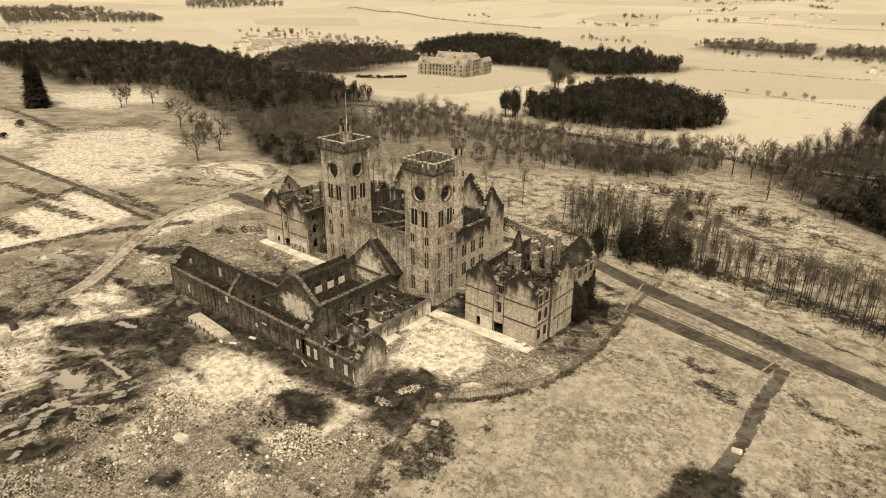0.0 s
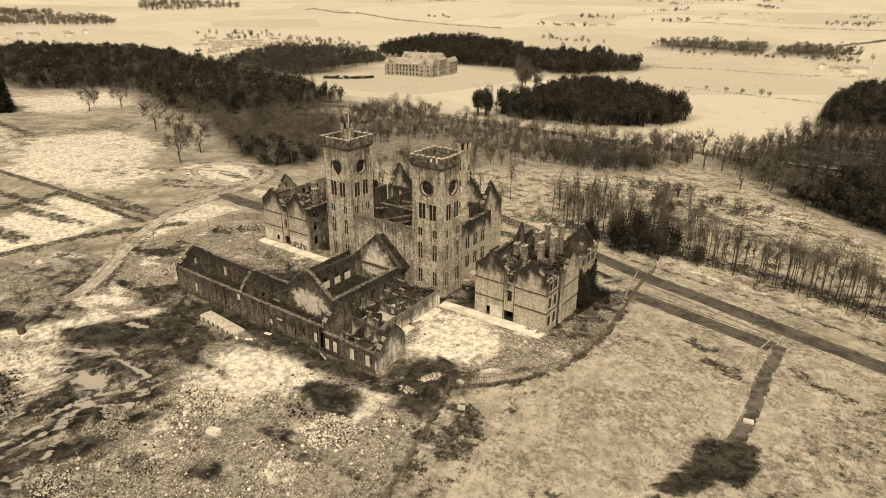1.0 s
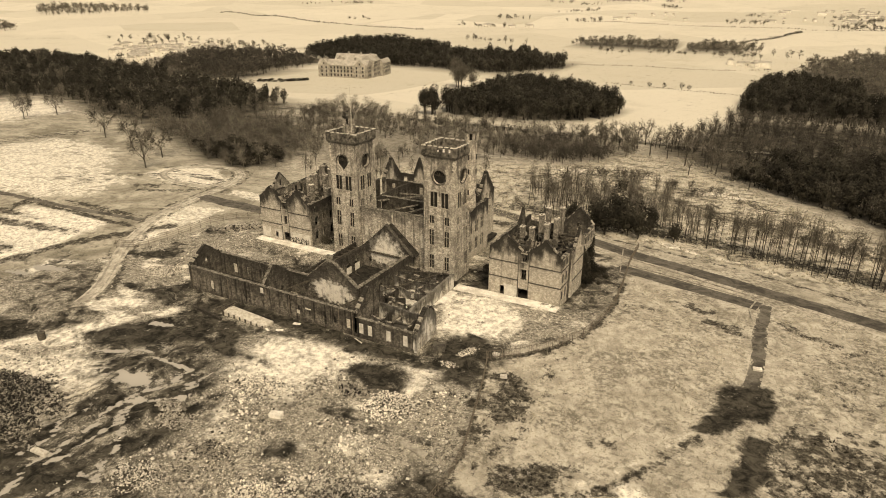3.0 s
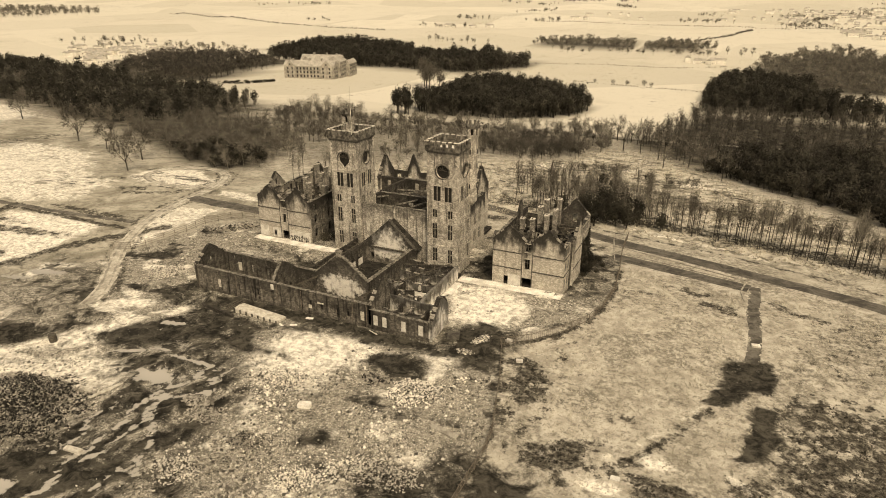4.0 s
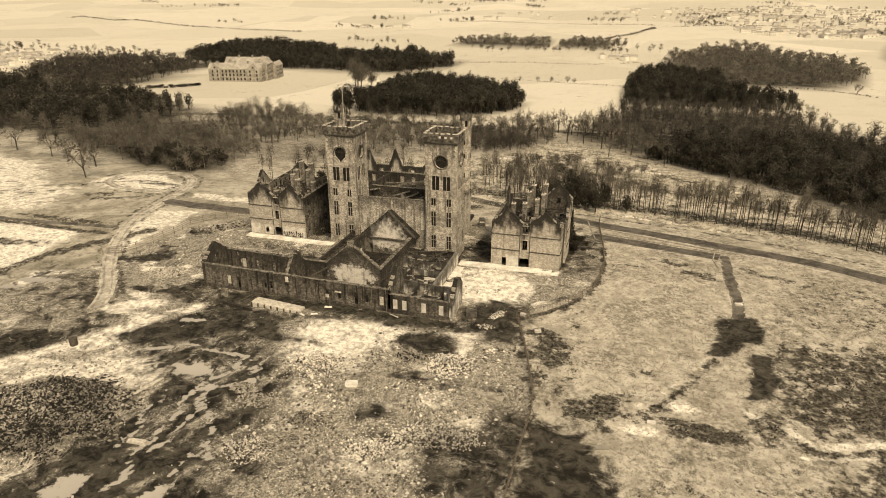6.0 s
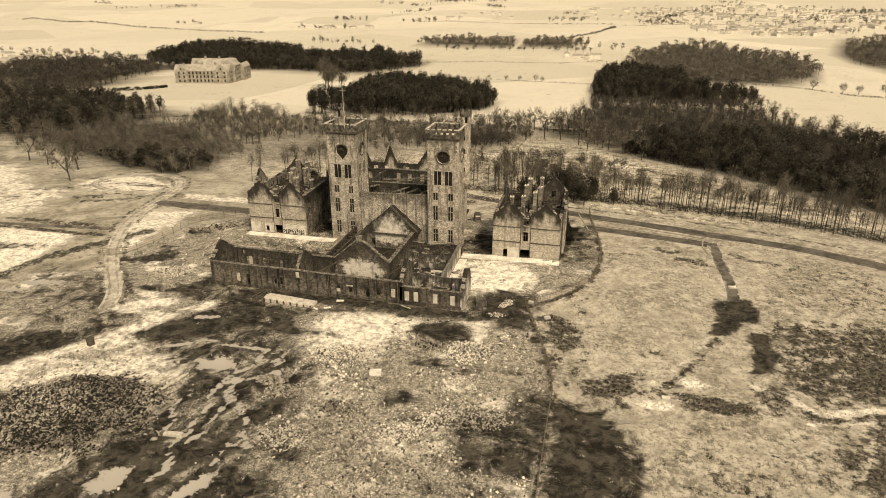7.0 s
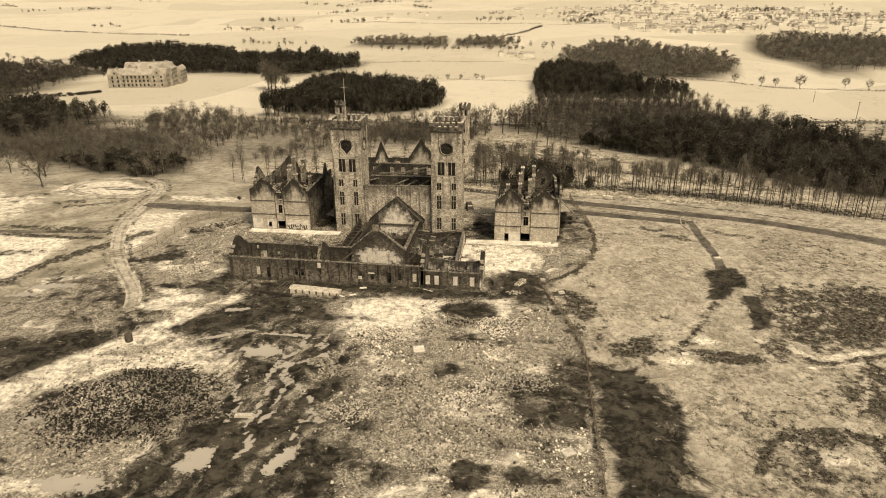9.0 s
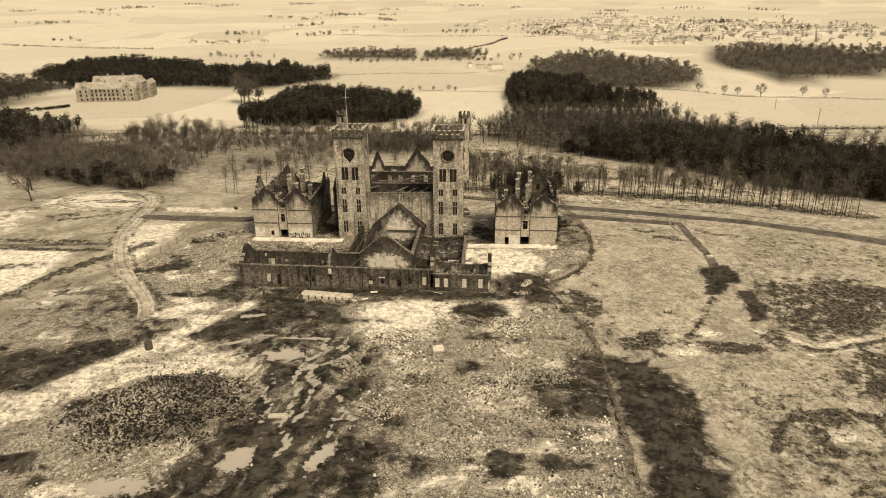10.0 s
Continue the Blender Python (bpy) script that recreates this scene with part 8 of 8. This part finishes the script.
ivy = tree_thing("ivy_shrub", leafy(341, 2.6, 2.8, 900, 0.34, 0.0, 14), BARK, SCRUB, "dark ivy and scrub against the pavilion wall", "shrub", "scrub by the pavilion")
plant(ivy, [(-54.9, 110.0, 0.35), (-54.7, 112.5, 0.5), (-55.0, 115.0, 0.6), (-54.6, 117.6, 0.5), (-54.9, 120.2, 0.65), (-53.8, 122.6, 0.5), (-52.4, 113.8, 0.3), (-52.0, 118.8, 0.35), (-124.5, 103.5, 0.6), (-123.0, 106.5, 0.7), (-79.5, 110.0, 0.45)], rnd)
def wall_ivy(x, ya, yb, top, count, seed):
    """Ivy that climbs a wall: stems and a ragged sheet of leaves, thicker towards the ground."""
    rnd = random.Random(seed)
    stem, leaf = Tris(), Tris()
    for k in range(9):
        y = ya + (yb - ya) * (k + 0.5) / 9
        stem.tube((x + 0.5, y, -0.6), (x + 0.12, y + rnd.uniform(-0.8, 0.8), top * rnd.uniform(0.4, 0.9)), 0.09, 0.03, 4)
    for _ in range(count):
        y, f = rnd.uniform(ya, yb), rnd.random() ** 1.5
        reach = top * (0.55 + 0.75 * float(smooth_noise(y / 2.1, seed, 3)))
        z = f * reach
        px = x + 0.08 + rnd.random() * (0.3 + 1.7 * (1 - f) ** 2)
        a, l = rnd.uniform(0, 6.28), rnd.uniform(0.16, 0.42)
        c, d = math.cos(a) * l, math.sin(a) * l
        tilt = rnd.uniform(-0.2, 0.3)
        leaf.tri((px, y - c, z - d), (px + tilt, y + d, z - c), (px + rnd.uniform(0, 0.3), y + c, z + d))
    tree_thing("wall_ivy", (stem.arrays(), leaf.arrays()), BARK, SCRUB, "dark ivy climbing the pavilion's burnt side wall", "ivy")


wall_ivy(-56.75, 111.4, 121.6, 8.2, 3600, 4)
masters = [tree_thing("slender_tree", bare_tree(400 + k, 15.0, 0.13, 64, 6, 0.5, 0.012, 0.22, 0.0062), BARK, TWIG_PALE, "slender bare birch in the belt along the drive", "tree", "slender trees along the drive") for k in range(4)]
rows_, k = [[] for _ in masters], 0
for row in range(3):
    line = resample([(-84, 161 + row * 6), (-50, 162 + row * 5), (-29, 158.5 + row * 4.5), (-6, 152 + row * 4.5), (8, 147 + row * 4), (23, 139 + row * 4), (40, 130 + row * 4)], 1.35 + row * 0.5)
    for x, y in line:
        if rnd.random() < 0.80:
            rows_[k % 4].append((x + rnd.uniform(-1.1, 1.1), y + rnd.uniform(-1.4, 1.4), rnd.uniform(0.6, 1.05)))
            k += 1
for x in range(60):
    rows_[k % 4].append((rnd.uniform(-100, -50), rnd.uniform(168, 200), rnd.uniform(0.6, 1.0)))
    k += 1
for x in range(26):
    rows_[k % 4].append((rnd.uniform(-175, -105), rnd.uniform(150, 185), rnd.uniform(0.7, 1.1)))
    k += 1
for master, places in zip(masters, rows_):
    plant(master, places, rnd)

# ---- grass, weeds and heather ----
def tufts(name, poly, count, size, material, label, seed, keep=None):
    rnd = np.random.RandomState(seed)
    xs, ys = [p[0] for p in poly], [p[1] for p in poly]
    X, Y = rnd.uniform(min(xs), max(xs), count * 2), rnd.uniform(min(ys), max(ys), count * 2)
    ok = inside(X, Y, poly)
    if keep:
        ok &= keep(X, Y)
    X, Y = X[ok][:count], Y[ok][:count]
    n = len(X)
    i = np.clip(np.searchsorted(gx, X) - 1, 0, len(gx) - 2)
    j = np.clip(np.searchsorted(gy, Y) - 1, 0, len(gy) - 2)
    Z = PZ[j * len(gx) + i]
    verts = np.empty((n, 4, 3, 3), np.float32)
    for b in range(4):
        a, s = rnd.uniform(0, 6.283, n), size * rnd.uniform(0.5, 1.4, n)
        px, py = X + rnd.uniform(-0.5, 0.5, n) * size, Y + rnd.uniform(-0.5, 0.5, n) * size
        c, d = np.cos(a), np.sin(a)
        verts[:, b, 0] = np.stack([px - c * s * 0.4, py - d * s * 0.4, Z - 0.03], -1)
        verts[:, b, 1] = np.stack([px + c * s * 0.4, py + d * s * 0.4, Z - 0.03], -1)
        verts[:, b, 2] = np.stack([px - d * s * 0.5, py + c * s * 0.5, Z + s * rnd.uniform(0.5, 1.0, n)], -1)
    flat = verts.reshape(-1, 3)
    return tagged(new(name, quick_mesh(name, flat, np.arange(len(flat)).reshape(-1, 3), material)), label, "grass", kind="stuff")


FIELD = [(-47, 106), (-47, 92), (-53, 80), (-60, 70), (-56, 57), (-52.6, 42), (-52.6, 0), (-52, -30), (30, -10), (60, 60), (36, 100), (0, 120), (-14, 124), (-20, 115), (-46, 122)]
clear = lambda X, Y: (near_line(X, Y, FOOTPATH) > 2.2) & (cover_at(X, Y, np.maximum(dark, heath)) < 0.35) & (cover_at(X, Y, water) < 0.2)
bushy = lambda X, Y: (near_line(X, Y, FOOTPATH) > 2.2) & (cover_at(X, Y, heath) > 0.4 + 0.5 * fractal(X, Y, 3, 2, 6))
tufts("grass", FIELD, 20000, 0.22, STRAW, "dry tufted winter grass", 1, clear)
tufts("weeds", [(-92, -30), (-56, -30), (-54, 40), (-60, 60), (-90, 50), (-92, 20)], 4000, 0.18, STRAW, "dead weeds on the cleared site", 2, clear)
tufts("heather", FIELD, 6000, 0.32, SCRUB, "dark heather and brambles in the grass", 3, bushy)
tufts("moor_grass", ROUGH_FIELD, 9000, 0.45, STRAW, "tussocky moor grass", 4)


# ---- poles in the valley field ----
def utility_pole(x, y, h):
    ob = thing("utility_pole", "weathered wooden utility pole in a pale field", "pole", group="poles in the valley")
    m = Mesh()
    m.ring(0, 0, -0.6, h, 0.17, 0.12, 8)
    part("post", m, TIMBER, ob)
    m = Mesh()
    m.beam((-0.9, 0, h - 0.5), (0.9, 0, h - 0.5), 0.14, 0.14)
    arm = part("crossarm", m, TIMBER, ob)
    for u in (-0.8, -0.3, 0.3, 0.8):
        m = Mesh()
        m.ring(u, 0, h - 0.43, h - 0.2, 0.06, 0.05, 6)
        part("insulator", m, CAP, arm)
    ob.matrix_world = pose(x, y, height_at(x, y), 0, 0, 20)


utility_pole(170.6, 514.2, 9.0)
utility_pole(147.4, 386.9, 14.0)


# ---- far houses ----
MANSION_WALL = plain_material("grey_mansion_stone", (0.40, 0.366, 0.30), (0.20, 0.182, 0.148), 0.25)
MANSION_ROOF = plain_material("mansion_slate", (0.40, 0.37, 0.305), (0.26, 0.236, 0.194), 0.2)


def mansion():
    """A long stone mansion: gabled bays on its front, a taller block behind, a cross wing at its end."""
    ob = thing("mansion", "far pale three-storey stone mansion with gabled roofs", "building")

    def box_part(name, x0, x1, y0, y1, z0, z1, mat_, mother=ob):
        m = Mesh()
        m.box(x0, x1, y0, y1, z0, z1)
        return part(name, m, mat_, mother)

    def pitched(x0, x1, y0, y1, z, rise, along):
        m = Mesh()
        if along == "x":
            ym = (y0 + y1) / 2
            m.v += [(x0, y0, z), (x1, y0, z), (x1, y1, z), (x0, y1, z), (x0, ym, z + rise), (x1, ym, z + rise)]
            m.f += [(0, 1, 5, 4), (2, 3, 4, 5), (0, 4, 3), (1, 2, 5), (3, 2, 1, 0)]
        else:
            xm = (x0 + x1) / 2
            m.v += [(x0, y0, z), (x1, y0, z), (x1, y1, z), (x0, y1, z), (xm, y0, z + rise), (xm, y1, z + rise)]
            m.f += [(0, 4, 5, 3), (1, 2, 5, 4), (0, 1, 4), (2, 3, 5), (3, 2, 1, 0)]
        part("roof", m, MANSION_ROOF, ob)

    def gable_wall(x0, x1, y, z, rise):
        m = Mesh()
        xm = (x0 + x1) / 2
        m.v += [(x0, y, z), (x1, y, z), (xm, y, z + rise), (x0, y + 0.5, z), (x1, y + 0.5, z), (xm, y + 0.5, z + rise)]
        m.f += [(0, 1, 2), (5, 4, 3), (0, 3, 4, 1), (1, 4, 5, 2), (2, 5, 3, 0)]
        part("gable", m, MANSION_WALL, ob)

    def windows(face, pos, spots, z_rows, wide=1.5, high=2.3):
        for u in spots:
            for z in z_rows:
                if face == "front":
                    box_part("window", u - wide / 2, u + wide / 2, pos - 0.05, pos + 0.1, z, z + high, GLASS_AND_SHADE)
                else:
                    box_part("window", pos - 0.1, pos + 0.05, u - wide / 2, u + wide / 2, z, z + high, GLASS_AND_SHADE)

    E = 11.6
    box_part("wall", 0, 54, 0, 13, -3, E, MANSION_WALL)
    pitched(-0.5, 54.3, -0.6, 13.6, E + 0.003, 5.6, "x")
    for a, b in ((2.5, 12.0), (40.5, 52.0)):
        box_part("wall", a, b, -1.6, -0.004, -3, E + 0.6, MANSION_WALL)
        gable_wall(a, b, -1.6, E + 0.603, 5.4)
        pitched(a - 0.4, b + 0.4, -1.1, 6.4, E + 0.7, 5.4, "y")
        windows("front", -1.6, (a + 2.3, b - 2.3), (1.0, 4.8, 8.4))
        windows("front", -1.6, ((a + b) / 2,), (12.6,), 1.2, 1.7)
    windows("front", 0, [14.4 + 3.7 * k for k in range(7)], (1.0, 4.8, 8.4))
    for k in range(8):
        box_part("buttress", 12.3 + 3.7 * k, 12.8 + 3.7 * k, -0.5, -0.004, -3, 9.6, MANSION_WALL)
    # the rear block stands taller
    box_part("wall", 9, 53, 24, 37, -3, 15.2, MANSION_WALL)
    pitched(8.5, 53.5, 23.4, 37.6, 15.203, 5.4, "x")
    gable_wall(11, 19, 23.4, 15.2, 4.6)
    windows("front", 24, [13 + 4 * k for k in range(10)], (11.0,))
    # end wing, seen along its length
    box_part("wall", 42, 56, 13.004, 34, -3, 15.0, MANSION_WALL)
    pitched(41.6, 56.4, 12.6, 34.4, 15.003, 6.0, "y")
    windows("side", 56, [15.5 + 3.6 * k for k in range(5)], (1.0, 5.2, 9.4, 12.4))
    windows("side", 54, [2.2, 5.6, 9.0], (1.0, 4.8, 8.4))
    box_part("wall", 53.004, 59, 34.004, 58, -3, 11, MANSION_WALL)
    pitched(52.7, 59.3, 34.4, 58.4, 11.003, 4.0, "y")
    windows("side", 59, [37 + 3.6 * k for k in range(6)], (1.0, 5.0, 8.2))
    for x, y, z in ((8, 6.5, 16.6), (26, 6.5, 17.2), (39, 6.5, 17.2), (49, 24, 20.5), (22, 30.5, 20.5), (36, 30.5, 20.5)):
        box_part("chimney", x - 0.8, x + 0.8, y - 1.1, y + 1.1, z - 3, z + 1.9, MANSION_WALL)
    ob.matrix_world = pose(-464.5, 526.5, land1(-440, 530) + 0.3, 0, 0, 13.8)


mansion()


def cottage(name, w, d, h, rise, label):
    ob = thing(name, label, "house", group="houses of the far town")
    m = Mesh()
    m.box(-w / 2, w / 2, -d / 2, d / 2, -3, h)
    part("wall", m, RENDER_WALL, ob)
    m = Mesh()
    m.v += [(-w / 2 - 0.3, -d / 2 - 0.4, h), (w / 2 + 0.3, -d / 2 - 0.4, h), (w / 2 + 0.3, d / 2 + 0.4, h), (-w / 2 - 0.3, d / 2 + 0.4, h), (-w / 2 - 0.3, 0, h + rise), (w / 2 + 0.3, 0, h + rise)]
    m.f += [(0, 1, 5, 4), (2, 3, 4, 5), (0, 4, 3), (1, 2, 5), (3, 2, 1, 0)]
    part("roof", m, SLATE, ob)
    for k in range(3):
        m = Mesh()
        x = -w / 2 + w * (k + 0.5) / 3 - 0.6
        m.box(x, x + 1.3, -d / 2 - 0.05, -d / 2 + 0.2, 1.0, 2.4)
        part("window", m, GLASS_AND_SHADE, ob)
    return ob


kinds = [cottage("terraced_house", 11, 7, 5.2, 2.4, "pale far house with a slate roof"), cottage("terraced_house", 19, 7, 5.0, 2.2, "long pale far terrace with a slate roof"), cottage("cottage", 9, 7, 3.6, 2.4, "small pale far cottage")]
spots = [[] for _ in kinds]
rnd = random.Random(9)
for cx, cy, rx, ry, n in ((430, 1760, 400, 330, 250), (240, 1360, 150, 100, 80), (130, 1900, 300, 200, 60), (620, 1480, 200, 160, 50), (-890, 690, 100, 55, 28), (-720, 530, 60, 30, 12), (-800, 610, 90, 50, 34), (-1250, 560, 60, 90, 8), (-300, 1700, 200, 120, 10), (-90, 868, 40, 10, 6), (-600, 1320, 70, 20, 6), (-598, 434, 8, 6, 2), (-1250, 440, 120, 40, 12)):
    for _ in range(n):
        a, r = rnd.uniform(0, 6.28), math.sqrt(rnd.random())
        spots[rnd.randrange(3)].append((cx + rx * r * math.cos(a), cy + ry * r * math.sin(a), rnd.choice((0, 12, 80, 100, 170)) + rnd.uniform(-8, 8)))
for master, places in zip(kinds, spots):
    for k, (x, y, a) in enumerate(places):
        m = pose(x, y, land1(x, y), 0, 0, a)
        if k == 0:
            master.matrix_world = m
        else:
            copy_thing(master, m)


# copses and thickets of the far hills
def copses(name, places, material, label, seed):
    rnd = np.random.RandomState(seed)
    verts, faces, n = [], [], 0
    for cx, cy, r, count in places:
        for _ in range(count):
            a, q = rnd.uniform(0, 6.283), r * math.sqrt(rnd.rand())
            x, y = cx + q * 2.2 * math.cos(a), cy + q * math.sin(a)
            v, f = BROAD_FAR[rnd.randint(len(BROAD_FAR))]
            s = rnd.uniform(0.5, 1.0)
            verts.append(v * s + (x, y, land1(x, y)))
            faces.append(f + n)
            n += len(v)
    return tagged(new(name, quick_mesh(name, np.concatenate(verts), np.concatenate(faces), material)), label, "wood", kind="stuff")


far_rnd = random.Random(12)
spots_ = []
for _ in range(46):
    x, y = far_rnd.uniform(-2000, 900), far_rnd.uniform(1180, 2900)
    spots_.append((x, y, far_rnd.uniform(12, 46), far_rnd.randint(6, 26)))
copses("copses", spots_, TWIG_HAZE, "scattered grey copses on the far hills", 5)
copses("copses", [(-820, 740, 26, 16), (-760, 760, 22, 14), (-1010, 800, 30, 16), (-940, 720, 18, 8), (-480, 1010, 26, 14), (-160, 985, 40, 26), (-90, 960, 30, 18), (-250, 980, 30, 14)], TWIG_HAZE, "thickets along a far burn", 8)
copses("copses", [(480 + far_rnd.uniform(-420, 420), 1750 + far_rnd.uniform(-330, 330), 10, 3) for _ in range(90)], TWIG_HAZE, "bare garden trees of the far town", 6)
copses("copses", [(-640, 470, 20, 5), (-560, 640, 30, 14), (-1000, 760, 60, 14)], TWIG, "small clumps of bare trees between fields", 7)
